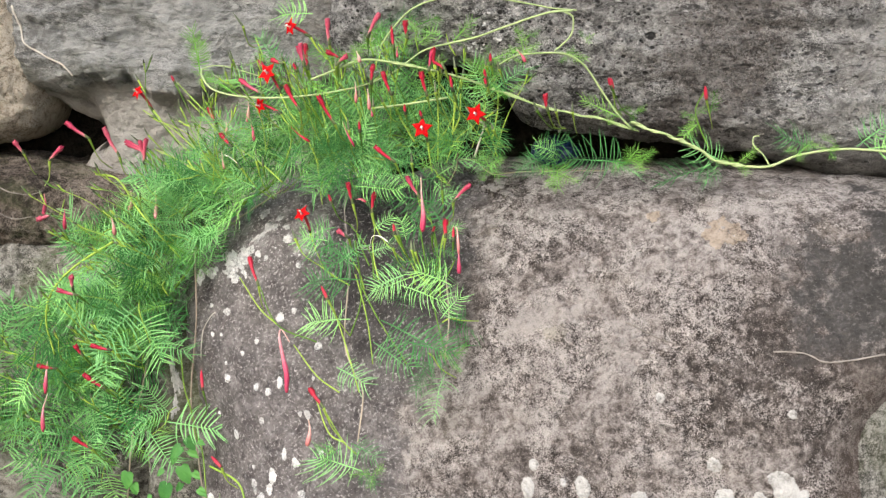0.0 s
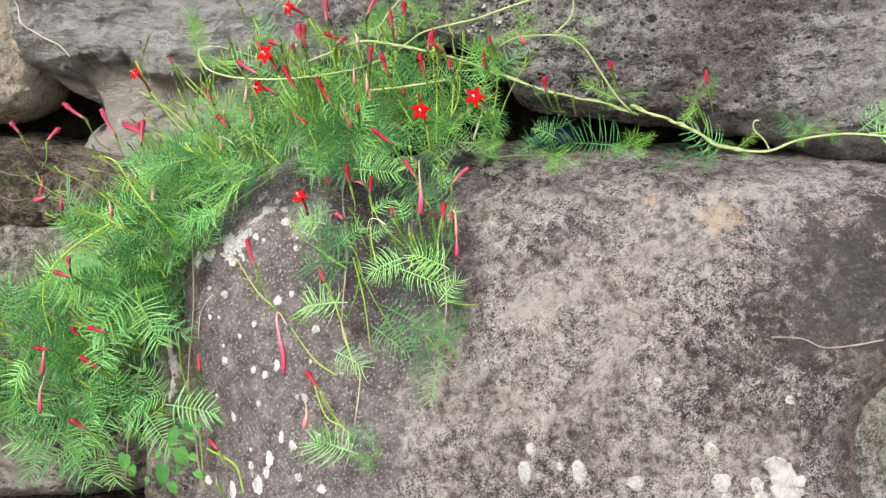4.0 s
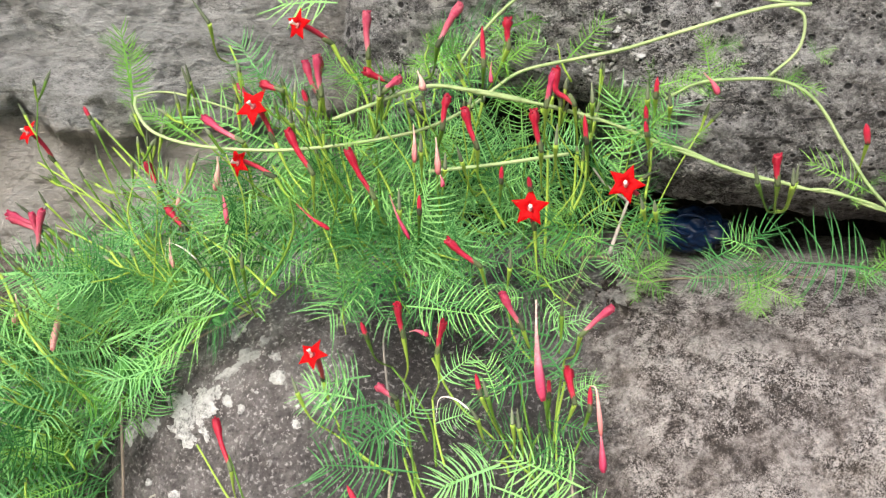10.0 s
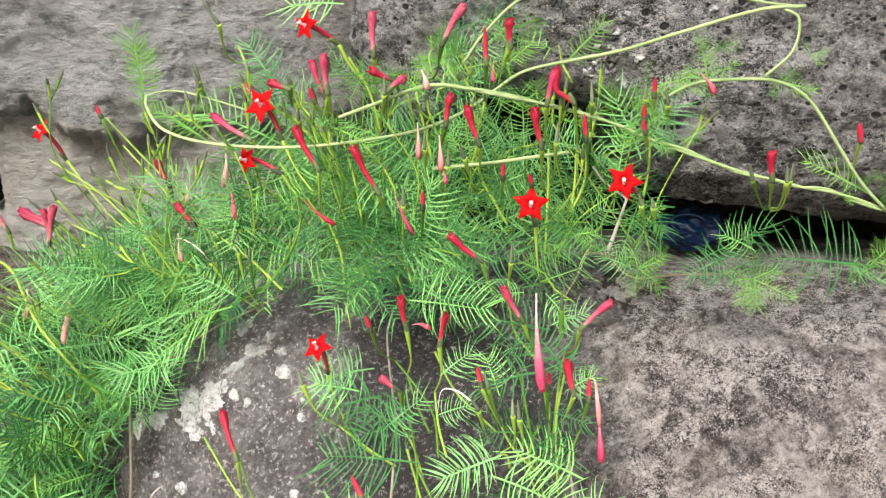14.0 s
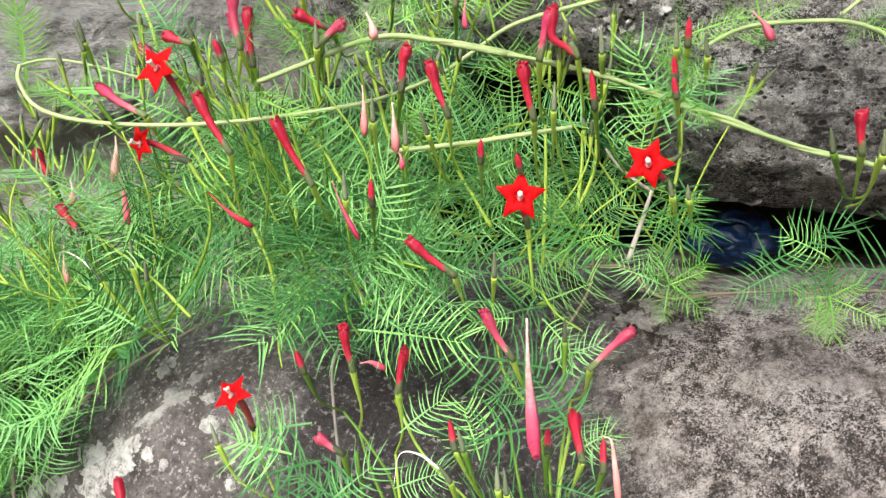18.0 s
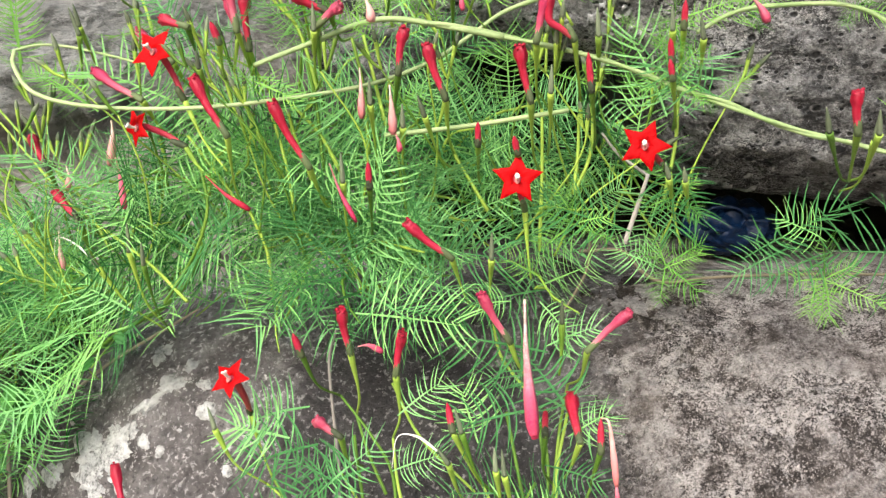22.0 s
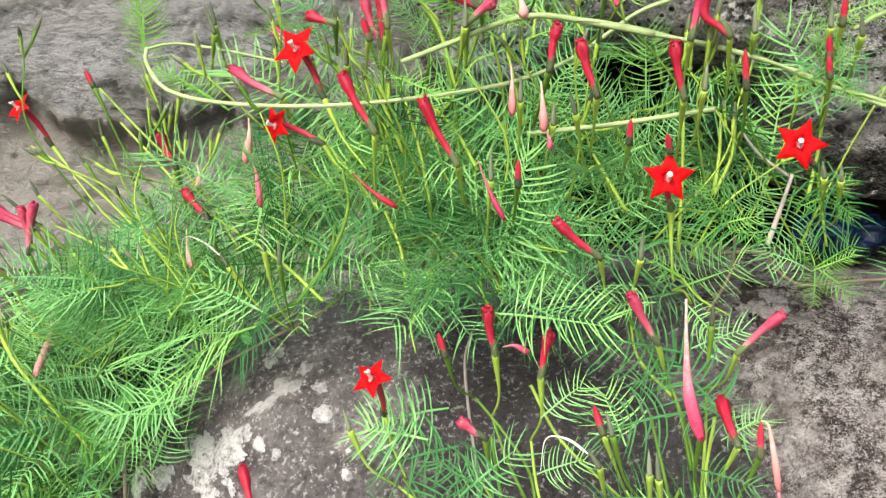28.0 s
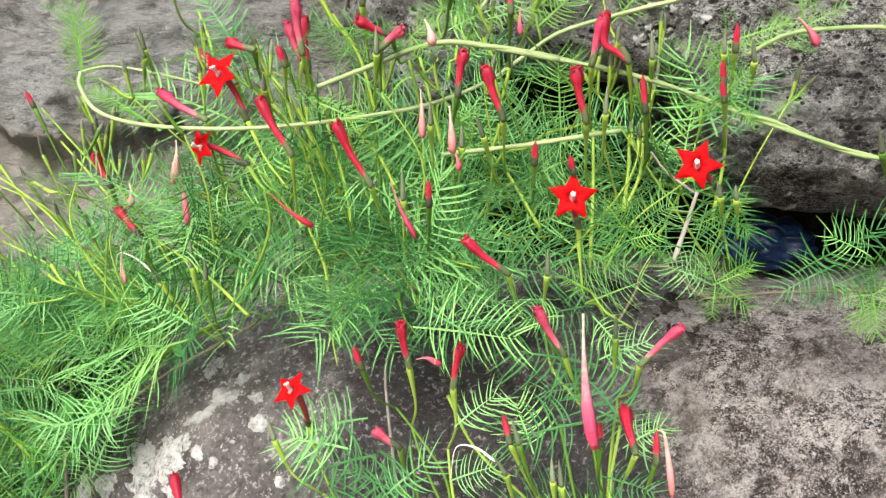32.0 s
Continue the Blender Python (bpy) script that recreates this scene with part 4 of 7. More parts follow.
cascade_vine = vine_root((-0.25, 0.13, 0.9), "green feathery vine hanging down beside the big boulder")
face_vine = vine_root((0.0, 0.02, 0.96), "feathery vine with red flowers hanging over the boulder's face")
crevice_vine = vine_root((0.2, 0.04, 1.01), "sparse vine with comb-like leaves creeping along the dark crevice")
trail_vine = vine_root((0.1, 0.05, 1.03), "long pale-green twining vine trailing across both boulders")


def twig(pts, r0, r1, material, rock=boulder, label="thin bleached dry twig lying on the boulder"):
    """A dry twig lying on a boulder's face; pts: x and z."""
    line = []
    for q in smooth_line([(x, -1.0, z) for x, z in pts], 6):
        hit, nrm, _, _ = TREES[rock.name].ray_cast(q, Vector((0, 1, 0)))
        line.append(hit + nrm * 0.6 * r0)
    bm = bmesh.new()
    tube(bm, line, lambda u: (r0 + (r1 - r0) * u) * (1 + 0.2 * math.sin(40 * u)), 6)
    me = bpy.data.meshes.new("twig")
    bm.to_mesh(me)
    me.materials.append(material)
    return tagged(new("twig", me), label, "twig")


thicket(clump_vine, (-0.042, 1.036, 0.108, 0.028, 0.06, -0.005, 0.05), 50, rng, (0, -0.35, 0.4), 0.7, (0.02, 0.05), (3, 4), 0.95, floor=0.995)
thicket(clump_vine, (-0.04, 1.065, 0.09, 0.028, 0.06, 0.01, 0.0), 13, rng, (0, -0.2, 0.9), 0.4, (0.03, 0.06), (2, 3), 0.8, 0.25)
thicket(clump_vine, (-0.01, 1.105, 0.12, 0.025, 0.05, 0.015, 0.0), 10, rng, (0.1, -0.1, 0.7), 0.7, (0.02, 0.05), (2, 3), 0.8, 0.7)
thicket(ledge_vine, (-0.168, 0.992, 0.06, 0.024, 0.09, 0.035, 0.45), 24, rng, (-0.4, -0.3, 0.3), 0.5, (0.02, 0.05), (3, 4), 0.95, 0.1, -0.5, floor=0.985)
thicket(ledge_vine, (-0.262, 0.945, 0.045, 0.025, 0.11, 0.05, 0.6), 15, rng, (-0.3, -0.4, 0.3), 0.6, (0.02, 0.05), (3, 4), 0.95)
thicket(cascade_vine, (-0.29, 0.88, 0.055, 0.10, 0.12, 0.04, -0.55), 28, rng, (-0.3, -0.4, 0.2), 0.6, (0.02, 0.06), (3, 4), 1.1, 0.3)
thicket(cascade_vine, (-0.37, 0.745, 0.13, 0.10, 0.12, 0.04, 0.0), 48, rng, (-0.3, -0.4, 0.1), 0.6, (0.02, 0.06), (3, 4), 1.15, 0.3)
thicket(cascade_vine, (-0.275, 0.87, 0.018, 0.08, 0.09, 0.05, 0.0), 14, rng, (0, -0.4, -0.2), 0.5, (0.02, 0.04), (2, 4), 0.8)
thicket(face_vine, (0.01, 0.91, 0.045, 0.035, -0.02, -0.05, 0.0), 2, rng, (0.1, -0.3, -0.1), 0.6, (0.02, 0.04), (1, 3), 0.75)
thicket(face_vine, (0.045, 0.87, 0.025, 0.04, -0.05, -0.08, 0.0), 2, rng, (0.1, -0.3, -0.1), 0.6, (0.02, 0.04), (2, 3), 0.8)
thicket(clump_vine, (-0.03, 1.0, 0.05, 0.010, 0.01, -0.03, 0.0), 4, rng, (0, -0.6, 0.0), 0.5, (0.015, 0.035), (3, 4), 0.85, floor=0.968)
thicket(clump_vine, (0.05, 1.0, 0.02, 0.012, 0.0, -0.03, 0.0), 2, rng, (0, -0.6, 0.0), 0.5, (0.015, 0.035), (2, 3), 0.75, floor=0.96)
thicket(clump_vine, (0.065, 1.048, 0.035, 0.022, 0.05, 0.02, 0.0), 6, rng, (0.1, -0.4, 0.4), 0.7, (0.02, 0.05), (2, 4), 0.9)
rng = random.Random(31)
sprays(clump_vine, (-0.12, 0.11, 1.01, 1.05, 0.0), 24, rng, (0.0, -0.35, 1.0), 0.5, (0.05, 0.10))
sprays(ledge_vine, (-0.22, -0.12, 0.985, 1.03, 0.03), 11, rng, (-0.6, -0.1, 0.8), 0.7, (0.04, 0.09))
sprays(cascade_vine, (-0.32, -0.22, 0.86, 0.96, 0.05), 16, rng, (-0.6, -0.5, 0.7), 0.35, (0.05, 0.08))
sprays(cascade_vine, (-0.44, -0.28, 0.70, 0.84, 0.05), 16, rng, (-0.5, -0.5, 0.7), 0.35, (0.05, 0.08))


# ---- flowers, stalks and stems, one by one ----
open_flower(clump_vine, (0.0491, -0.0230, 1.0078), (0.0457, -0.0310, 1.0377), (0.0413, -0.0470, 1.0516), (-0.05, -1, 0.12), roll=0.05)
open_flower(clump_vine, (0.1122, -0.0230, 1.0227), (0.1047, -0.0310, 1.0544), (0.0915, -0.0470, 1.0648), (-0.25, -1, 0.1), roll=0.35)
open_flower(face_vine, (-0.0629, -0.0269, 0.9217), (-0.0728, -0.0200, 0.9470), (-0.0755, -0.0470, 0.9702), (-0.35, -0.75, 0.6), size=0.0095, roll=0.2)
open_flower(clump_vine, (-0.0799, -0.0230, 1.0535), (-0.0985, -0.0180, 1.0833), (-0.1088, -0.0268, 1.1033), (-0.35, -0.85, 0.3), size=0.0115, roll=0.5)
open_flower(ledge_vine, (-0.1768, 0.0447, 1.0022), (-0.2663, 0.0940, 1.0630), (-0.2769, 0.0780, 1.0832), (-0.5, -0.75, 0.4), size=0.009, roll=0.3)
open_flower(clump_vine, (-0.0495, -0.0230, 1.1144), (-0.0651, -0.0310, 1.1367), (-0.0811, -0.0463, 1.1452), (-0.6, -0.75, 0.1), size=0.009, roll=0.1)
open_flower(clump_vine, (-0.0851, -0.0195, 1.0479), (-0.0989, -0.0178, 1.0639), (-0.1194, -0.0194, 1.0719), (-0.6, -0.75, 0), size=0.009, roll=0.8)
rolled_flower(clump_vine, (-0.0358, 0.0080, 1.0339), (-0.0413, -0.0470, 1.0559), (-0.0551, -0.0510, 1.0815))
rolled_flower(clump_vine, (-0.0774, 0.0080, 1.0337), (-0.0738, -0.0470, 1.0682), (-0.0869, -0.0462, 1.0915))
rolled_flower(clump_vine, (-0.0097, 0.0080, 1.0701), (-0.0057, -0.0470, 1.0927), (-0.0032, -0.0510, 1.1098))
rolled_flower(clump_vine, (0.0161, 0.0080, 1.0599), (0.0128, -0.0470, 1.0828), (0.0056, -0.0510, 1.1034))
rolled_flower(clump_vine, (0.0547, 0.0080, 1.0523), (0.0463, -0.0470, 1.0818), (0.0414, -0.0510, 1.1030))
rolled_flower(clump_vine, (0.0320, 0.0080, 0.9867), (0.0153, -0.0470, 1.0197), (-0.0027, -0.0510, 1.0345))
rolled_flower(clump_vine, (-0.0263, -0.0204, 0.9466), (-0.0257, -0.0470, 0.9806), (-0.0289, -0.0510, 0.9994))
rolled_flower(clump_vine, (-0.0099, -0.0268, 0.9386), (-0.0073, -0.0470, 0.9717), (-0.0040, -0.0510, 0.9903))
rolled_flower(ledge_vine, (-0.1809, 0.0786, 1.0284), (-0.1739, 0.0187, 1.0524), (-0.1819, 0.0203, 1.0683))
rolled_flower(clump_vine, (-0.1598, 0.0639, 1.0046), (-0.1550, 0.0055, 1.0298), (-0.1683, 0.0108, 1.0432))
rolled_flower(clump_vine, (-0.0786, 0.0580, 1.0851), (-0.0760, 0.0030, 1.1063), (-0.0840, 0.0018, 1.1283), material=M_PINK)
rolled_flower(clump_vine, (-0.0771, 0.0580, 1.0837), (-0.0748, 0.0030, 1.1063), (-0.0759, -0.0010, 1.1304))
rolled_flower(crevice_vine, (0.1763, -0.0370, 1.0503), (0.1560, -0.0920, 1.0694), (0.1536, -0.0960, 1.0838))
rolled_flower(clump_vine, (0.0723, 0.0080, 1.0779), (0.0630, -0.0470, 1.1059), (0.0527, -0.0510, 1.1244), bend=0.25)
rolled_flower(clump_vine, (0.0556, 0.0080, 1.0804), (0.0482, -0.0470, 1.1048), (0.0520, -0.0510, 1.1227), material=M_PINK)
rolled_flower(clump_vine, (-0.1113, 0.0299, 1.0683), (-0.1153, -0.0223, 1.0832), (-0.1403, -0.0088, 1.0964), material=M_PINK)
rolled_flower(face_vine, (-0.0227, -0.0283, 0.9264), (-0.0291, -0.0544, 0.9478), (-0.0394, -0.0536, 0.9550), material=M_PINK)
rolled_flower(clump_vine, (-0.0983, 0.0208, 1.1076), (-0.0903, -0.0398, 1.1115), (-0.1017, -0.0358, 1.1153))
rolled_flower(clump_vine, (0.0669, -0.0120, 0.9588), (0.0705, -0.0470, 0.9821), (0.0866, -0.0510, 0.9988), material=M_PINK)
rolled_flower(clump_vine, (0.0465, -0.0311, 0.9678), (0.0390, -0.0470, 0.9856), (0.0273, -0.0510, 1.0059), material=M_PINK)
rolled_flower(clump_vine, (-0.0504, 0.0080, 1.1029), (-0.0371, -0.0470, 1.1113), (-0.0277, -0.0510, 1.1184), material=M_PINK)
rolled_flower(clump_vine, (-0.0299, 0.0080, 1.1117), (-0.0326, -0.0470, 1.1163), (-0.0462, -0.0510, 1.1223))
rolled_flower(face_vine, (-0.1284, 0.0032, 0.8602), (-0.1269, -0.0214, 0.8928), (-0.1383, -0.0088, 0.9197))
rolled_flower(clump_vine, (-0.0157, 0.0080, 1.1187), (-0.0086, -0.0470, 1.1353), (0.0029, -0.0510, 1.1560), material=M_PINK)
rolled_flower(clump_vine, (-0.0472, 0.0080, 1.1050), (-0.0444, -0.0470, 1.1288), (-0.0447, -0.0510, 1.1518), material=M_PINK)
rolled_flower(clump_vine, (-0.0672, 0.0080, 1.0915), (-0.0689, -0.0470, 1.1092), (-0.0707, -0.0510, 1.1297), material=M_PINK)
rolled_flower(ledge_vine, (-0.2081, 0.0977, 0.9847), (-0.2675, 0.0780, 1.0202), (-0.2917, 0.0740, 1.0306), material=M_PINK)
rolled_flower(ledge_vine, (-0.2102, 0.0792, 0.9802), (-0.2729, 0.0780, 1.0105), (-0.2755, 0.0740, 1.0309), material=M_PINK)
rolled_flower(clump_vine, (-0.1022, 0.0236, 1.0891), (-0.1060, -0.0080, 1.1000), (-0.1230, -0.0020, 1.1140), material=M_PINK)
bud(clump_vine, (-0.0337, -0.0161, 0.9543), (-0.0456, -0.0470, 0.9798), (-0.0484, -0.0510, 0.9896))
bud(clump_vine, (-0.0870, 0.0129, 1.0943), (-0.0760, -0.0470, 1.1047), (-0.0783, -0.0510, 1.1124))
bud(clump_vine, (-0.0216, 0.0080, 1.0208), (-0.0174, -0.0470, 1.0481), (-0.0176, -0.0510, 1.0584))
bud(face_vine, (0.0286, -0.0408, 0.9227), (0.0160, -0.0626, 0.9527), (0.0136, -0.0510, 0.9616))
bud(face_vine, (0.0577, -0.0464, 0.9251), (0.0516, -0.0699, 0.9543), (0.0533, -0.0510, 0.9595))
bud(face_vine, (0.0724, -0.0496, 0.9253), (0.0722, -0.0760, 0.9496), (0.0720, -0.0754, 0.9627))
bud(clump_vine, (0.0777, 0.0080, 1.0600), (0.0701, -0.0470, 1.0862), (0.0679, -0.0510, 1.1009))
bud(clump_vine, (0.1166, 0.0080, 1.0855), (0.1055, -0.0470, 1.1103), (0.1049, -0.0510, 1.1206))
bud(clump_vine, (0.1158, 0.0080, 1.0703), (0.1017, -0.0470, 1.0907), (0.0995, -0.0510, 1.0981))
bud(clump_vine, (0.0290, 0.0080, 1.0470), (0.0257, -0.0470, 1.0651), (0.0255, -0.0510, 1.0740))
bud(clump_vine, (0.0457, 0.0080, 1.0497), (0.0414, -0.0470, 1.0617), (0.0395, -0.0510, 1.0685))
bud(ledge_vine, (-0.1730, 0.0731, 1.0205), (-0.2273, 0.0561, 1.0930), (-0.2307, 0.0545, 1.1011))
bud(crevice_vine, (0.2394, -0.0420, 1.0611), (0.2108, -0.0970, 1.0893), (0.2072, -0.1010, 1.0983))
bud(clump_vine, (0.1145, 0.0080, 1.0711), (0.1012, -0.0470, 1.0972), (0.0994, -0.0510, 1.1061))
bud(clump_vine, (0.0195, 0.0080, 1.1028), (0.0154, -0.0470, 1.1254), (0.0140, -0.0510, 1.1456))
capsule(clump_vine, (-0.1160, 0.0132, 0.9763), (-0.1257, -0.0150, 1.0178), (-0.1248, -0.0196, 1.0317))
capsule(clump_vine, (-0.1177, 0.0144, 0.9760), (-0.1178, -0.0205, 1.0129), (-0.1169, -0.0252, 1.0233))
capsule(clump_vine, (-0.1211, 0.0167, 0.9774), (-0.1448, -0.0017, 1.0092), (-0.1483, -0.0032, 1.0153))
capsule(clump_vine, (0.0161, 0.0080, 1.0534), (0.0046, -0.0470, 1.0759), (0.0018, -0.0510, 1.0842))
capsule(clump_vine, (-0.0281, 0.0080, 1.0156), (-0.0280, -0.0470, 1.0499), (-0.0283, -0.0510, 1.0617))
capsule(clump_vine, (0.0333, 0.0080, 0.9920), (0.0314, -0.0470, 1.0191), (0.0312, -0.0510, 1.0305))
capsule(clump_vine, (0.0606, -0.0344, 0.9687), (0.0600, -0.0470, 0.9932), (0.0594, -0.0510, 1.0033))
capsule(face_vine, (0.0356, -0.0456, 0.9136), (0.0327, -0.0708, 0.9398), (0.0320, -0.0712, 0.9494))
capsule(face_vine, (0.0238, -0.0426, 0.9148), (0.0145, -0.0664, 0.9408), (0.0096, -0.0668, 0.9482))
capsule(clump_vine, (-0.0441, 0.0080, 1.0903), (-0.0387, -0.0470, 1.1091), (-0.0386, -0.0510, 1.1195))
capsule(clump_vine, (0.0785, 0.0080, 1.0829), (0.0725, -0.0470, 1.1070), (0.0711, -0.0510, 1.1174))
capsule(clump_vine, (0.0585, 0.0080, 1.0600), (0.0541, -0.0470, 1.0851), (0.0540, -0.0510, 1.0959))
capsule(clump_vine, (-0.0188, 0.0080, 1.0521), (-0.0169, -0.0470, 1.0806), (-0.0169, -0.0510, 1.0903))
capsule(clump_vine, (0.1127, 0.0080, 1.0906), (0.1011, -0.0470, 1.1092), (0.1000, -0.0510, 1.1185))
capsule(clump_vine, (-0.0046, 0.0080, 1.0495), (-0.0040, -0.0470, 1.0717), (-0.0041, -0.0510, 1.0805))
capsule(clump_vine, (0.1235, 0.0080, 1.0292), (0.1078, -0.0470, 1.0507), (0.1062, -0.0510, 1.0565))
capsule(clump_vine, (-0.1621, 0.0655, 0.9983), (-0.1552, 0.0056, 1.0259), (-0.1561, 0.0023, 1.0340))
capsule(ledge_vine, (-0.1996, 0.0917, 1.0037), (-0.1898, 0.0298, 1.0327), (-0.1898, 0.0258, 1.0399))
capsule(face_vine, (-0.0672, -0.0161, 0.9136), (-0.0866, -0.0289, 0.9426), (-0.0899, -0.0275, 0.9522))
capsule(clump_vine, (0.1171, 0.0080, 1.0292), (0.1013, -0.0470, 1.0518), (0.0989, -0.0510, 1.0580))
capsule(clump_vine, (-0.0882, 0.0138, 1.0750), (-0.0853, -0.0433, 1.0950), (-0.0851, -0.0474, 1.1014))
capsule(clump_vine, (-0.1736, 0.0735, 1.0838), (-0.1501, 0.0020, 1.1123), (-0.1541, 0.0009, 1.1245))
capsule(clump_vine, (0.1254, 0.0080, 1.0906), (0.1133, -0.0470, 1.1060), (0.1110, -0.0510, 1.1142))
capsule(ledge_vine, (-0.1836, 0.0805, 0.9843), (-0.2119, 0.0453, 1.0373), (-0.2121, 0.0415, 1.0449))
capsule(ledge_vine, (-0.2005, 0.0724, 0.9778), (-0.2491, 0.0713, 1.0080), (-0.2506, 0.0684, 1.0161))
capsule(ledge_vine, (-0.2131, 0.1011, 0.9880), (-0.2784, 0.0780, 1.0296), (-0.2857, 0.0740, 1.0375))
capsule(ledge_vine, (-0.1686, 0.0700, 1.0133), (-0.1820, 0.0244, 1.0782), (-0.1809, 0.0196, 1.0876))
capsule(ledge_vine, (-0.1738, 0.0737, 0.9935), (-0.2013, 0.0379, 1.0462), (-0.2024, 0.0347, 1.0535))
capsule(ledge_vine, (-0.1975, 0.0903, 1.0021), (-0.2353, 0.0617, 1.0544), (-0.2378, 0.0595, 1.0619))
capsule(ledge_vine, (-0.2180, 0.1046, 0.9914), (-0.2678, 0.0780, 1.0367), (-0.2703, 0.0740, 1.0453))
capsule(ledge_vine, (-0.1830, 0.0801, 1.0039), (-0.2219, 0.0523, 1.0680), (-0.2224, 0.0486, 1.0772))
capsule(clump_vine, (-0.1530, 0.0591, 1.0924), (-0.1500, 0.0020, 1.1163), (-0.1512, -0.0011, 1.1258))
capsule(crevice_vine, (0.1906, 0.0080, 1.0435), (0.1815, -0.0470, 1.0667), (0.1809, -0.0510, 1.0761))
capsule(face_vine, (0.0407, -0.0474, 0.9116), (0.0360, -0.0720, 0.9383), (0.0348, -0.0720, 0.9492))
capsule(face_vine, (0.0375, -0.0447, 0.9172), (0.0195, -0.0634, 0.9525), (0.0168, -0.0633, 0.9625))
capsule(clump_vine, (-0.1372, 0.0480, 1.1280), (-0.1354, -0.0082, 1.1478), (-0.1455, -0.0052, 1.1610))
capsule(crevice_vine, (0.1763, -0.0370, 1.0503), (0.1462, -0.0920, 1.0697), (0.1433, -0.0960, 1.0781))
capsule(crevice_vine, (0.1763, -0.0370, 1.0503), (0.1634, -0.0920, 1.0690), (0.1616, -0.0960, 1.0775))
wilted(clump_vine, ((0.0425, -0.0790, 1.0085), (0.0431, -0.0790, 0.9914), (0.0446, -0.0790, 0.9741), (0.0450, -0.0977, 0.9620)), r=0.0026, material=M_DROP, rng=rng)
wilted(clump_vine, ((0.0723, -0.0736, 0.9621), (0.0751, -0.0747, 0.9609), (0.0764, -0.0788, 0.9502), (0.0773, -0.0830, 0.9386)), r=0.0015, material=M_WILT)
wilted(clump_vine, ((-0.1321, -0.0125, 1.0749), (-0.1318, -0.0127, 1.0675), (-0.1341, -0.0111, 1.0552)), r=0.0019, material=M_WILT)
wilted(clump_vine, ((-0.1306, -0.0136, 1.0590), (-0.1281, -0.0153, 1.0493), (-0.1265, -0.0165, 1.0366)), r=0.0017)
wilted(clump_vine, ((-0.0208, -0.0490, 1.0948), (-0.0202, -0.0490, 1.0860), (-0.0201, -0.0490, 1.0750)), r=0.0015, material=M_WILT)
wilted(clump_vine, ((-0.0091, -0.0490, 1.0882), (-0.0083, -0.0490, 1.0794), (-0.0076, -0.0490, 1.0688)), r=0.0018, material=M_WILT)
wilted(clump_vine, ((-0.0072, -0.0490, 1.0701), (-0.0056, -0.0490, 1.0661), (-0.0052, -0.0490, 1.0621)), r=0.0013)
wilted(clump_vine, ((-0.0331, -0.0490, 1.0576), (-0.0287, -0.0490, 1.0459), (-0.0225, -0.0490, 1.0342)), r=0.0012)
wilted(clump_vine, ((-0.0828, -0.0471, 1.0524), (-0.0739, -0.0490, 1.0447), (-0.0649, -0.0490, 1.0390)), r=0.0014, material=M_TUBE)
wilted(ledge_vine, ((-0.1677, 0.0124, 1.0246), (-0.1673, 0.0121, 1.0145), (-0.1655, 0.0108, 1.0067)), r=0.0015, material=M_WILT)
wilted(clump_vine, ((0.1292, -0.0490, 1.1230), (0.1342, -0.0490, 1.1177), (0.1375, -0.0490, 1.1119)), r=0.0018)
wilted(clump_vine, ((0.0193, -0.0490, 1.1273), (0.0189, -0.0490, 1.1219), (0.0194, -0.0490, 1.1165)), r=0.0012)
wilted(clump_vine, ((-0.0225, -0.0490, 0.9839), (-0.0179, -0.0490, 0.9844), (-0.0122, -0.0490, 0.9816)), r=0.0015)
wilted(clump_vine, ((-0.0191, -0.0490, 1.1225), (-0.0169, -0.0490, 1.1176), (-0.0158, -0.0490, 1.1122)), r=0.002, material=M_WILT)
wilted(ledge_vine, ((-0.1614, 0.0080, 1.0554), (-0.1598, 0.0069, 1.0502), (-0.1608, 0.0076, 1.0436)), r=0.0016, material=M_WILT)
wilted(face_vine, ((-0.0079, -0.0642, 0.9386), (-0.0058, -0.0607, 0.9501), (0.0021, -0.0622, 0.9507), (0.0100, -0.0656, 0.9461)), r=0.0006, material=M_CREAM)
wilted(ledge_vine, ((-0.1716, 0.0151, 1.0114), (-0.1691, 0.0133, 1.0210), (-0.1581, 0.0057, 1.0193), (-0.1484, -0.0011, 1.0138)), r=0.0005, material=M_CREAM)
wilted(face_vine, ((-0.0875, -0.0639, 0.8466), (-0.0971, -0.0546, 0.8563), (-0.0993, -0.0555, 0.8497), (-0.0944, -0.0646, 0.8325), (-0.0897, -0.0725, 0.8181), (-0.0887, -0.0793, 0.8006)), r=0.0024, material=M_DROP)
wilted(face_vine, ((-0.0830, -0.1050, 0.6680), (-0.0900, -0.1080, 0.6810), (-0.1020, -0.1060, 0.6840), (-0.1090, -0.1040, 0.6740), (-0.1120, -0.1040, 0.6600)), r=0.0022, material=M_DROP)
capsule(face_vine, (-0.1310, -0.0800, 0.6520), (-0.1600, -0.0750, 0.6840), (-0.1605, -0.0750, 0.6940))
wilted(cascade_vine, ((-0.3651, 0.0060, 0.8017), (-0.3675, 0.0060, 0.7873), (-0.3705, 0.0060, 0.7652)), r=0.0023, material=M_DROP)
wilted(cascade_vine, ((-0.3680, 0.0060, 0.7653), (-0.3745, 0.0060, 0.7461), (-0.3764, 0.0060, 0.7224)), r=0.0025, material=M_DROP)
wilted(face_vine, ((-0.0633, -0.1015, 0.7822), (-0.0616, -0.1062, 0.7718), (-0.0640, -0.1092, 0.7590)), r=0.0024, material=M_WILT)
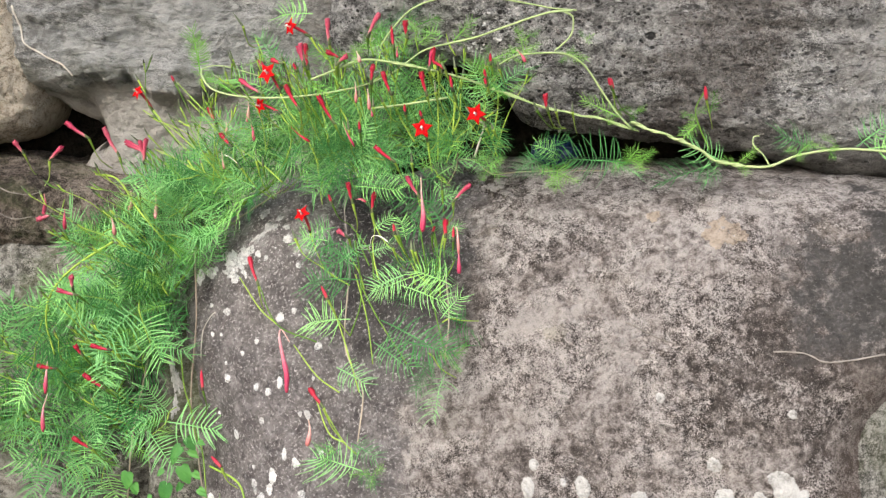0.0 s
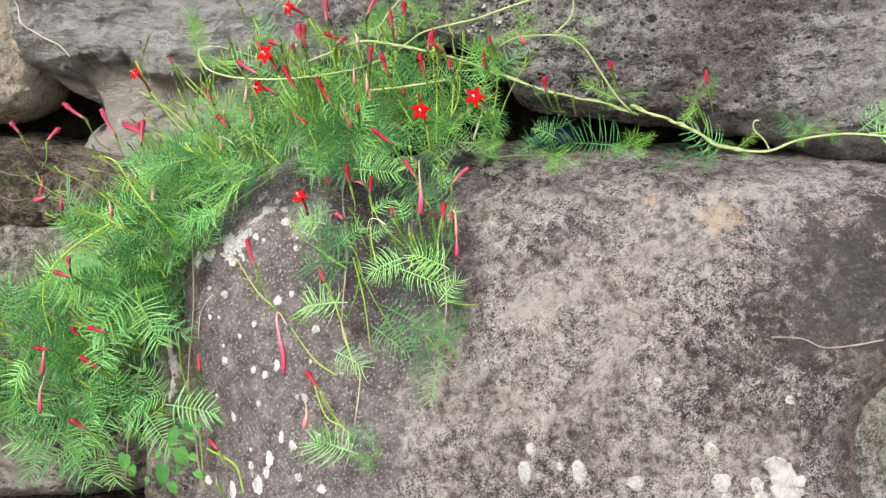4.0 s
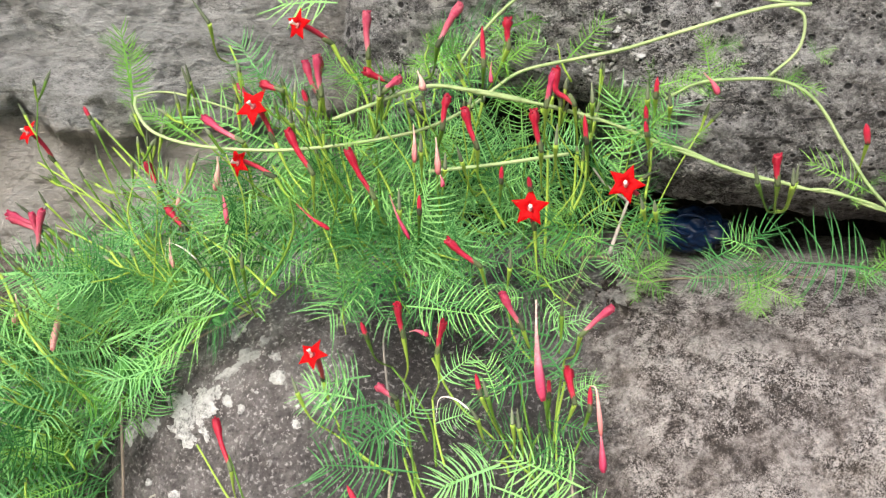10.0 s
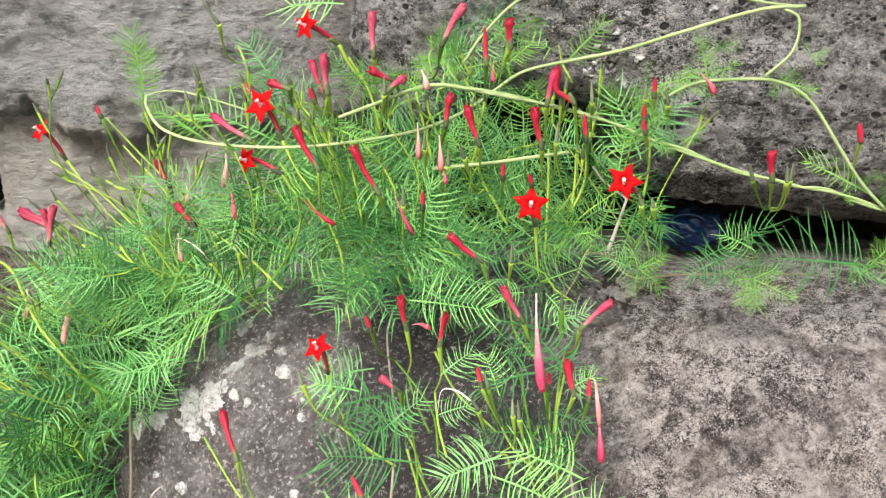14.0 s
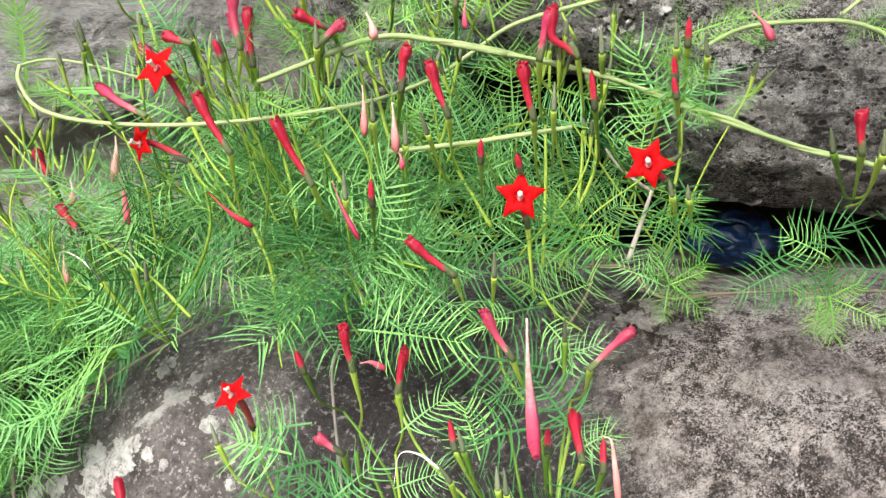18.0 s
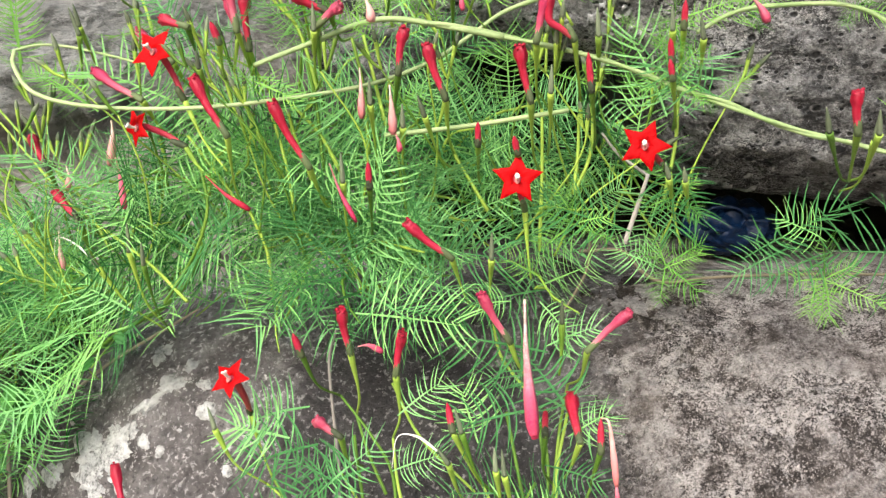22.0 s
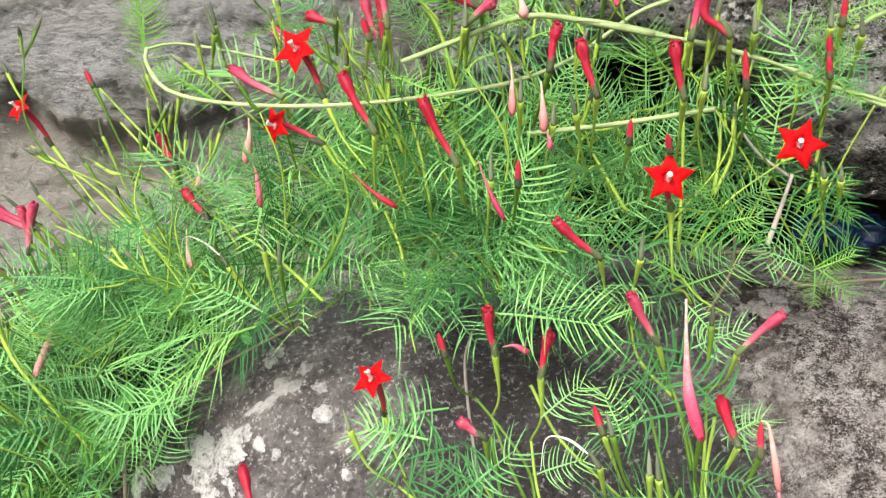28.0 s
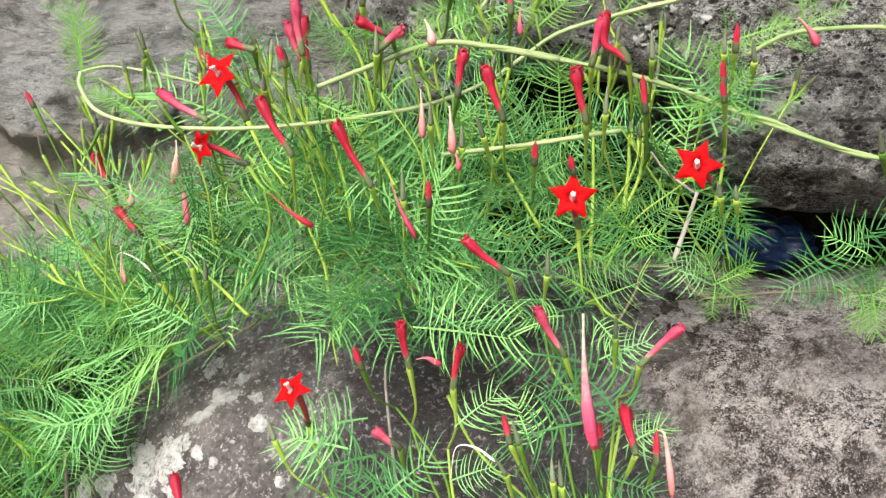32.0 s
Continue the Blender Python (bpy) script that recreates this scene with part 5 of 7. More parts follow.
wilted(cascade_vine, ((-0.2632, 0.0760, 0.9760), (-0.2620, 0.0760, 0.9636), (-0.2385, 0.0060, 0.9568)), r=0.0024, material=M_WILT)
wilted(cascade_vine, ((-0.3153, 0.0760, 0.9518), (-0.2832, 0.0060, 0.9493), (-0.2822, 0.0060, 0.9387)), r=0.0022, material=M_WILT)
wilted(cascade_vine, ((-0.2903, 0.0760, 0.9758), (-0.2898, 0.0760, 0.9633), (-0.2929, 0.0760, 0.9539)), r=0.0024, material=M_WILT)
wilted(cascade_vine, ((-0.3657, 0.0760, 0.9576), (-0.3343, 0.0060, 0.9576), (-0.3347, 0.0060, 0.9441)), r=0.002)
wilted(cascade_vine, ((-0.3882, 0.0760, 0.9718), (-0.3877, 0.0760, 0.9624), (-0.3561, 0.0060, 0.9603)), r=0.0022)
wilted(face_vine, ((0.0769, -0.0800, 0.9440), (0.0775, -0.0850, 0.9330), (0.0780, -0.0890, 0.9210)), r=0.002)
rolled_flower(cascade_vine, (-0.2747, 0.0430, 0.7836), (-0.2954, 0.0080, 0.8142), (-0.3152, 0.0040, 0.8206), fat=0.0021)
rolled_flower(cascade_vine, (-0.2744, 0.0430, 0.7348), (-0.3050, 0.0080, 0.7709), (-0.3254, 0.0040, 0.7881), fat=0.0021)
rolled_flower(cascade_vine, (-0.3137, 0.0430, 0.6707), (-0.3252, 0.0080, 0.7029), (-0.3423, 0.0040, 0.7169), fat=0.0021)
rolled_flower(cascade_vine, (-0.3165, 0.0430, 0.7731), (-0.3270, 0.0080, 0.8080), (-0.3323, 0.0040, 0.8197), fat=0.0021)
rolled_flower(cascade_vine, (-0.3302, 0.0430, 0.7598), (-0.3569, 0.0080, 0.7931), (-0.3750, 0.0040, 0.7972), fat=0.0021)
rolled_flower(cascade_vine, (-0.3114, 0.0430, 0.8500), (-0.3277, 0.0080, 0.8737), (-0.3470, 0.0040, 0.8804), fat=0.0021, material=M_PINK)
rolled_flower(cascade_vine, (-0.3361, 0.0430, 0.8560), (-0.3321, 0.0080, 0.8797), (-0.3308, 0.0040, 0.8957), fat=0.0021, material=M_PINK)
rolled_flower(face_vine, (-0.0346, -0.0854, 0.7557), (-0.0488, -0.1034, 0.7954), (-0.0631, -0.0937, 0.8105), fat=0.0021)
bud(face_vine, (-0.0299, -0.0533, 0.8503), (-0.0480, -0.0700, 0.8912), (-0.0549, -0.0662, 0.9034), fat=0.002)
bud(face_vine, (-0.1504, -0.0446, 0.6848), (-0.1613, -0.0621, 0.7154), (-0.1732, -0.0556, 0.7243), fat=0.0022)
bud(face_vine, (-0.1972, 0.0052, 0.7440), (-0.1894, -0.0213, 0.7821), (-0.1916, -0.0169, 0.8024), fat=0.002)
rolled_flower(face_vine, (0.0620, -0.0462, 0.9283), (0.0647, -0.0734, 0.9523), (0.0634, -0.0510, 0.9647), fat=0.0022)
rolled_flower(ledge_vine, (-0.3025, 0.1130, 0.9841), (-0.3013, 0.0780, 1.0138), (-0.3145, 0.0740, 1.0446), fat=0.0022, material=M_PINK)
rolled_flower(ledge_vine, (-0.3329, 0.1330, 0.9947), (-0.3339, 0.0780, 1.0333), (-0.3559, 0.0740, 1.0504), fat=0.0022, material=M_PINK)
rolled_flower(ledge_vine, (-0.4046, 0.1130, 0.9768), (-0.3799, 0.0780, 1.0090), (-0.3630, 0.0740, 1.0236), fat=0.0022, material=M_PINK)
rolled_flower(ledge_vine, (-0.2520, 0.1084, 0.9850), (-0.2709, 0.0780, 1.0177), (-0.2906, 0.0740, 1.0283), fat=0.0022, material=M_PINK)
rolled_flower(ledge_vine, (-0.2670, 0.1130, 0.9779), (-0.2742, 0.0780, 1.0054), (-0.2686, 0.0740, 1.0327), fat=0.0022, material=M_PINK)
rolled_flower(ledge_vine, (-0.4236, 0.1330, 0.9875), (-0.4084, 0.0780, 1.0168), (-0.4160, 0.0740, 1.0306), fat=0.0022, material=M_PINK)
rolled_flower(cascade_vine, (-0.3828, 0.1130, 0.9608), (-0.3487, 0.0080, 0.9601), (-0.3621, 0.0040, 0.9547), fat=0.0022, material=M_PINK)
bud(crevice_vine, (0.2342, 0.0080, 1.0608), (0.2179, -0.0470, 1.0878), (0.2145, -0.0510, 1.0981), fat=0.0022)
bud(crevice_vine, (0.3223, 0.0080, 1.0476), (0.3034, -0.0470, 1.0779), (0.3009, -0.0510, 1.0902), fat=0.0022)
rolled_flower(clump_vine, (0.0152, 0.0080, 1.1093), (0.0281, -0.0470, 1.1344), (0.0271, -0.0510, 1.1493))
stem(trail_vine, "vine_stem", ((-0.1850, 0.0140, 1.1070), (-0.1829, 0.0080, 1.0995), (-0.1703, -0.0020, 1.0874), (-0.1403, -0.0200, 1.0809), (-0.0972, -0.0300, 1.0795), (-0.0568, -0.0280, 1.0832), (-0.0196, -0.0160, 1.0903), (0.0061, 0.0000, 1.1011), (0.0227, 0.0100, 1.1128), (0.0406, 0.0080, 1.1245), (0.0693, -0.0120, 1.1310), (0.0928, -0.0220, 1.1359), (0.1195, -0.0400, 1.1444), (0.1554, -0.0580, 1.1551), (0.1784, -0.0600, 1.1570)), 0.001, 0.001, M_VINE)
stem(trail_vine, "vine_stem", ((0.0034, -0.0470, 1.1267), (0.0136, -0.0470, 1.1415), (0.0339, -0.0470, 1.1607), (0.0632, -0.0470, 1.1698), (0.1077, -0.0470, 1.1692), (0.1406, -0.0470, 1.1640), (0.1616, -0.0470, 1.1600), (0.1832, -0.0470, 1.1581)), 0.0009, 0.0007, M_VINE)
stem(trail_vine, "vine_stem", ((0.1722, -0.0470, 1.1567), (0.1801, -0.0470, 1.1516), (0.1782, -0.0470, 1.1355), (0.1641, -0.0470, 1.1217)), 0.0009, 0.0008, M_VINE)
stem(trail_vine, "vine_stem", ((0.1122, -0.0400, 1.1093), (0.1270, -0.0400, 1.1171), (0.1452, -0.0400, 1.1198), (0.1727, -0.0400, 1.1194), (0.1917, -0.0400, 1.1091), (0.2089, -0.0400, 1.0851), (0.2229, -0.0400, 1.0653), (0.2381, -0.0400, 1.0499)), 0.0009, 0.001, M_VINE)
stem(trail_vine, "vine_stem", ((-0.0644, -0.0370, 1.0966), (-0.0436, -0.0370, 1.1046), (-0.0222, -0.0370, 1.1128), (-0.0069, -0.0370, 1.1149), (0.0145, -0.0370, 1.1116), (0.0361, -0.0370, 1.1077)), 0.001, 0.0013, M_VINE)
stem(trail_vine, "vine_stem", ((-0.1850, 0.0140, 1.1070), (-0.1760, 0.0200, 1.1100), (-0.1640, 0.0230, 1.1095), (-0.1399, 0.0069, 1.1044), (-0.1169, -0.0092, 1.0987)), 0.0007, 0.0006, M_VINE)
stem(trail_vine, "vine_stem", ((-0.0131, -0.0250, 1.0686), (0.0207, -0.0250, 1.0724), (0.0399, -0.0250, 1.0753), (0.0638, -0.0250, 1.0790)), 0.0011, 0.001, M_VINE)
stem(trail_vine, "vine_stem", ((0.3436, -0.0350, 1.0149), (0.3671, -0.0350, 1.0151), (0.3949, -0.0350, 1.0259), (0.4358, -0.0350, 1.0314), (0.4822, -0.0350, 1.0285), (0.5232, -0.0350, 1.0278)), 0.0014, 0.0011, M_VINE)
stem(trail_vine, "tendril", ((0.3670, -0.0350, 1.0162), (0.3612, -0.0350, 1.0256), (0.3518, -0.0350, 1.0345), (0.3514, -0.0350, 1.0424), (0.3565, -0.0350, 1.0435)), 0.0009, 0.0006, M_VINE)
stem(trail_vine, "side_stem", ((0.3114, -0.0350, 1.0306), (0.3010, -0.0350, 1.0515), (0.2965, -0.0350, 1.0682), (0.3035, -0.0350, 1.0838)), 0.0009, 0.0006, M_STEM)
twined(trail_vine, ((0.0053, -0.0370, 1.1133), (0.0515, -0.0370, 1.1053), (0.0920, -0.0370, 1.0928), (0.1235, -0.0370, 1.0820), (0.1615, -0.0370, 1.0687), (0.1868, -0.0370, 1.0635), (0.2090, -0.0370, 1.0595), (0.2444, -0.0370, 1.0475)), 0.0009, 4, M_VINE)
twined(trail_vine, ((0.2354, -0.0470, 1.0571), (0.2669, -0.0470, 1.0453), (0.2879, -0.0470, 1.0376), (0.3145, -0.0470, 1.0222), (0.3406, -0.0470, 1.0161)), 0.0012, 4, M_VINE)
stem(crevice_vine, "brown_stem", ((0.0717, -0.0050, 1.0177), (0.0906, -0.0050, 1.0178), (0.0996, -0.0050, 1.0089), (0.1098, -0.0050, 1.0038), (0.1299, -0.0050, 1.0059), (0.1676, -0.0050, 1.0076), (0.2177, -0.0050, 1.0076)), 0.0009, 0.0007, M_BROWNSTEM)
stem(crevice_vine, "brown_stem", ((0.0738, -0.0250, 1.0264), (0.0729, -0.0250, 1.0131), (0.0671, -0.0250, 1.0009), (0.0624, -0.0250, 0.9935)), 0.0008, 0.0006, M_BROWNSTEM)
stem(clump_vine, "dry_twig", ((0.0995, -0.0150, 1.0523), (0.0950, -0.0150, 1.0376), (0.0900, -0.0150, 1.0221)), 0.0009, 0.0012, M_TWIG, knots=0.15)
stem(clump_vine, "dry_twig", ((0.1015, -0.0050, 1.0511), (0.0883, -0.0050, 1.0605), (0.0807, -0.0050, 1.0699)), 0.0008, 0.0006, M_TWIG)
stem(cascade_vine, "vine_stem", ((-0.2337, 0.0400, 0.8755), (-0.2149, 0.0400, 0.8997), (-0.2047, 0.0665, 0.9276), (-0.1565, 0.0385, 0.9667), (-0.1194, 0.0126, 0.9891), (-0.1006, -0.0006, 1.0087), (-0.0957, -0.0040, 1.0297)), 0.0014, 0.001, M_STEM)
stem(cascade_vine, "dry_twig", ((-0.2044, 0.0790, 0.9192), (-0.1691, 0.0707, 0.9469), (-0.1223, 0.0296, 0.9760), (-0.1047, 0.0173, 0.9869)), 0.001, 0.0006, M_DRYSTEM)
stem(face_vine, "dry_stem", ((-0.0349, -0.0200, 0.9845), (-0.0380, -0.0200, 0.9719), (-0.0364, -0.0240, 0.9528), (-0.0323, -0.0343, 0.9260), (-0.0310, -0.0422, 0.9042)), 0.0006, 0.0009, M_GREYTWIG)
stem(face_vine, "dry_stem", ((-0.0330, -0.0391, 0.8976), (-0.0349, -0.0569, 0.8455), (-0.0254, -0.0677, 0.8206), (-0.0150, -0.0768, 0.8012), (-0.0189, -0.0918, 0.7558)), 0.0008, 0.0008, M_DRYSTEM)
stem(face_vine, "dry_stem", ((0.0642, -0.0642, 0.9156), (0.0678, -0.0790, 0.8756), (0.0648, -0.0905, 0.8406)), 0.0008, 0.0006, M_DRYSTEM)
stem(cascade_vine, "vine_stem", ((-0.2904, 0.0200, 0.9291), (-0.3347, 0.0200, 0.9014), (-0.3613, 0.0200, 0.8735), (-0.3699, 0.0200, 0.8425), (-0.3636, 0.0200, 0.8050)), 0.0013, 0.001, M_STEM)
stem(cascade_vine, "vine_stem", ((-0.3432, 0.1100, 0.9905), (-0.3175, 0.1100, 0.9843), (-0.2663, 0.0400, 0.9563), (-0.2262, 0.0400, 0.9080)), 0.0012, 0.001, M_STEM)
stem(cascade_vine, "dry_stem", ((-0.2106, 0.0400, 0.9143), (-0.2124, 0.0400, 0.8398), (-0.2231, 0.0400, 0.7500), (-0.2187, 0.0400, 0.6843), (-0.1913, -0.0295, 0.6642)), 0.0011, 0.001, M_DRYSTEM)
stem(cascade_vine, "dry_stem", ((-0.2756, 0.0800, 0.8413), (-0.2860, 0.0800, 0.7750), (-0.3075, 0.0800, 0.6931), (-0.3194, 0.0800, 0.6089)), 0.0012, 0.001, M_DRYSTEM)
stem(cascade_vine, "vine_stem", ((-0.2282, 0.0300, 0.8045), (-0.2264, 0.0300, 0.7663), (-0.2202, 0.0300, 0.7407), (-0.2161, 0.0300, 0.7115), (-0.1925, -0.0223, 0.7110), (-0.1833, -0.0459, 0.6598)), 0.0008, 0.0007, M_STEM)
stem(cascade_vine, "vine_stem", ((-0.1795, -0.0417, 0.7073), (-0.1437, -0.0661, 0.7008), (-0.1319, -0.0813, 0.6784)), 0.0012, 0.001, M_STEM)
stem(cascade_vine, "dry_stem", ((-0.4641, 0.1500, 0.9720), (-0.4367, 0.1500, 0.9723), (-0.3960, 0.1500, 0.9693), (-0.3694, 0.1500, 0.9595)), 0.0014, 0.001, M_DRYSTEM)
stem(ledge_vine, "side_stem", ((-0.2762, 0.0900, 1.0630), (-0.2370, 0.0748, 1.0420), (-0.1993, 0.0485, 1.0160), (-0.1683, 0.0268, 0.9946)), 0.0006, 0.0008, M_STEM)
stem(ledge_vine, "side_stem", ((-0.2293, 0.0695, 1.0927), (-0.1971, 0.0470, 1.0670), (-0.1625, 0.0228, 1.0413), (-0.1423, 0.0086, 1.0158)), 0.0006, 0.0008, M_STEM)
stem(ledge_vine, "side_stem", ((-0.2666, 0.0900, 1.0206), (-0.2286, 0.0690, 1.0087), (-0.1863, 0.0394, 0.9920)), 0.0006, 0.0008, M_STEM)
stem(ledge_vine, "side_stem", ((-0.2150, 0.0594, 1.0749), (-0.1911, 0.0427, 1.0554), (-0.1650, 0.0245, 1.0346), (-0.1236, -0.0045, 1.0143), (-0.0988, -0.0219, 0.9971)), 0.0006, 0.0008, M_STEM)
stem(ledge_vine, "side_stem", ((-0.0893, -0.0285, 1.0537), (-0.0869, -0.0302, 1.0372), (-0.0950, -0.0245, 1.0172), (-0.1114, -0.0131, 0.9953)), 0.0007, 0.0008, M_STEM)
stem(face_vine, "side_stem", ((-0.0333, -0.0189, 0.9551), (-0.0202, -0.0267, 0.9410), (-0.0100, -0.0342, 0.9261), (-0.0071, -0.0424, 0.9045)), 0.0006, 0.0008, M_STEM)
stem(face_vine, "side_stem", ((-0.0260, -0.0232, 0.9475), (-0.0200, -0.0299, 0.9320), (-0.0122, -0.0368, 0.9171)), 0.0006, 0.0008, M_STEM)
stem(face_vine, "side_stem", ((-0.0097, -0.0295, 0.9395), (-0.0074, -0.0362, 0.9219), (-0.0023, -0.0433, 0.9049)), 0.0006, 0.0008, M_STEM)
stem(face_vine, "side_stem", ((-0.0645, -0.0190, 0.9187), (-0.0521, -0.0309, 0.9068), (-0.0315, -0.0393, 0.8979)), 0.0006, 0.0008, M_STEM)
stem(face_vine, "side_stem", ((-0.0666, -0.0190, 0.9148), (-0.0468, -0.0334, 0.9053), (-0.0315, -0.0393, 0.8979)), 0.0006, 0.0008, M_STEM)
stem(face_vine, "side_stem", ((0.0463, -0.0338, 0.9685), (0.0521, -0.0393, 0.9506), (0.0553, -0.0460, 0.9334), (0.0537, -0.0531, 0.9121)), 0.0006, 0.0008, M_STEM)
stem(face_vine, "side_stem", ((0.0313, -0.0150, 0.9913), (0.0426, -0.0150, 0.9736), (0.0499, -0.0365, 0.9570), (0.0541, -0.0457, 0.9334)), 0.0006, 0.0008, M_STEM)
stem(face_vine, "side_stem", ((0.0665, -0.0150, 0.9597), (0.0601, -0.0424, 0.9468), (0.0573, -0.0501, 0.9230)), 0.0006, 0.0008, M_STEM)
stem(face_vine, "side_stem", ((0.0285, -0.0435, 0.9238), (0.0354, -0.0489, 0.9126), (0.0468, -0.0547, 0.9031)), 0.0006, 0.0008, M_STEM)
stem(face_vine, "side_stem", ((0.0325, -0.0150, 0.9964), (0.0364, -0.0150, 0.9736), (0.0476, -0.0345, 0.9613)), 0.0006, 0.0008, M_STEM)
stem(face_vine, "side_stem", ((0.0574, -0.0490, 0.9261), (0.0560, -0.0535, 0.9123)), 0.0006, 0.0008, M_STEM)
stem(face_vine, "side_stem", ((0.0721, -0.0521, 0.9263), (0.0650, -0.0559, 0.9110)), 0.0006, 0.0008, M_STEM)
stem(face_vine, "side_stem", ((-0.0323, -0.0299, 0.9243), (-0.0219, -0.0373, 0.9097), (-0.0166, -0.0436, 0.8950)), 0.0006, 0.0008, M_STEM)
stem(face_vine, "side_stem", ((-0.1354, 0.0099, 0.8899), (-0.1103, -0.0189, 0.8522), (-0.0638, -0.0508, 0.8433)), 0.0006, 0.0008, M_STEM)
stem(face_vine, "side_stem", ((-0.1584, 0.0244, 0.8907), (-0.1317, -0.0015, 0.8640), (-0.1103, -0.0189, 0.8522)), 0.0006, 0.0008, M_STEM)
stem(face_vine, "side_stem", ((-0.0893, -0.0375, 0.8361), (-0.0623, -0.0625, 0.8125), (-0.0379, -0.0769, 0.8008)), 0.0006, 0.0008, M_STEM)
stem(face_vine, "side_stem", ((-0.0541, -0.0770, 0.7857), (-0.0333, -0.0926, 0.7586), (-0.0189, -0.0996, 0.7477)), 0.0006, 0.0008, M_STEM)
stem(face_vine, "side_stem", ((-0.0646, -0.0666, 0.7967), (-0.0477, -0.0874, 0.7647), (-0.0304, -0.0941, 0.7564)), 0.0006, 0.0008, M_STEM)
stem(face_vine, "side_stem", ((-0.0287, -0.0609, 0.8524), (-0.0187, -0.0502, 0.8891), (-0.0264, -0.0303, 0.9410)), 0.0006, 0.0008, M_STEM)
stem(face_vine, "side_stem", ((-0.0052, -0.0743, 0.8287), (-0.0123, -0.0587, 0.8689), (-0.0252, -0.0416, 0.9095)), 0.0006, 0.0008, M_STEM)
stem(face_vine, "side_stem", ((0.0279, -0.0807, 0.8314), (-0.0011, -0.0609, 0.8697), (-0.0191, -0.0465, 0.8995)), 0.0006, 0.0008, M_STEM)
stem(face_vine, "side_stem", ((0.0656, -0.0862, 0.8393), (0.0508, -0.0640, 0.8934), (0.0382, -0.0398, 0.9544)), 0.0006, 0.0008, M_STEM)
stem(face_vine, "side_stem", ((0.0589, -0.0656, 0.8939), (0.0581, -0.0529, 0.9296), (0.0630, -0.0449, 0.9555)), 0.0006, 0.0008, M_STEM)
stem(face_vine, "side_stem", ((0.0252, -0.0481, 0.9227), (0.0021, -0.0361, 0.9423), (-0.0100, -0.0263, 0.9629)), 0.0006, 0.0008, M_STEM)
stem(face_vine, "side_stem", ((-0.0182, -0.0806, 0.8025), (-0.0341, -0.0616, 0.8469), (-0.0468, -0.0483, 0.8770)), 0.0006, 0.0008, M_STEM)
stem(clump_vine, "side_stem", ((-0.0336, -0.0100, 1.0355), (-0.0275, -0.0100, 1.0180), (-0.0214, -0.0100, 1.0003)), 0.0007, 0.0009, M_STEM)
stem(clump_vine, "side_stem", ((-0.0735, -0.0100, 1.0354), (-0.0663, -0.0100, 1.0178), (-0.0642, -0.0100, 1.0001)), 0.0007, 0.0009, M_STEM)
stem(clump_vine, "side_stem", ((0.0700, -0.0100, 1.0777), (0.0698, -0.0100, 1.0606), (0.0681, -0.0100, 1.0433)), 0.0007, 0.0009, M_STEM)
stem(clump_vine, "side_stem", ((0.0540, -0.0100, 1.0801), (0.0544, -0.0100, 1.0532), (0.0537, -0.0100, 1.0183)), 0.0007, 0.0009, M_STEM)
stem(clump_vine, "side_stem", ((0.0161, -0.0100, 1.0605), (0.0236, -0.0100, 1.0481), (0.0311, -0.0100, 1.0357)), 0.0007, 0.0009, M_STEM)
stem(clump_vine, "side_stem", ((-0.0085, -0.0100, 1.0702), (-0.0074, -0.0100, 1.0530), (-0.0037, -0.0100, 1.0306)), 0.0007, 0.0009, M_STEM)
stem(clump_vine, "side_stem", ((-0.0650, -0.0100, 1.0835), (-0.0581, -0.0100, 1.0603), (-0.0535, -0.0100, 1.0355)), 0.0007, 0.0009, M_STEM)
stem(clump_vine, "side_stem", ((-0.0475, -0.0100, 1.1017), (-0.0430, -0.0100, 1.0775), (-0.0408, -0.0100, 1.0529)), 0.0007, 0.0009, M_STEM)
stem(clump_vine, "side_stem", ((-0.0279, -0.0100, 1.1102), (-0.0232, -0.0100, 1.0897), (-0.0209, -0.0100, 1.0604)), 0.0007, 0.0009, M_STEM)
stem(clump_vine, "side_stem", ((-0.1049, 0.0075, 1.0686), (-0.0898, -0.0032, 1.0524), (-0.0760, -0.0100, 1.0354)), 0.0007, 0.0009, M_STEM)
stem(clump_vine, "side_stem", ((-0.0926, -0.0012, 1.1060), (-0.0773, -0.0100, 1.0872), (-0.0655, -0.0100, 1.0603)), 0.0007, 0.0009, M_STEM)
stem(clump_vine, "side_stem", ((0.0760, -0.0100, 1.0826), (0.0752, -0.0100, 1.0606), (0.0681, -0.0100, 1.0433)), 0.0007, 0.0009, M_STEM)
stem(clump_vine, "side_stem", ((0.1125, -0.0100, 1.0851), (0.1119, -0.0100, 1.0656), (0.1077, -0.0100, 1.0410)), 0.0007, 0.0009, M_STEM)
stem(clump_vine, "side_stem", ((-0.0617, -0.0100, 1.1304), (-0.0498, -0.0100, 1.1113), (-0.0428, -0.0100, 1.0872)), 0.0007, 0.0009, M_STEM)
stem(clump_vine, "side_stem", ((-0.1321, 0.0265, 1.1379), (-0.1259, 0.0221, 1.1245), (-0.1229, 0.0200, 1.1140)), 0.0007, 0.0009, M_STEM)
stem(clump_vine, "side_stem", ((-0.0576, -0.0100, 1.0848), (-0.0431, -0.0100, 1.0702), (-0.0334, -0.0100, 1.0529)), 0.0007, 0.0009, M_STEM)
stem(clump_vine, "side_stem", ((-0.0230, -0.0100, 1.1114), (-0.0182, -0.0100, 1.0921), (-0.0134, -0.0100, 1.0727)), 0.0007, 0.0009, M_STEM)
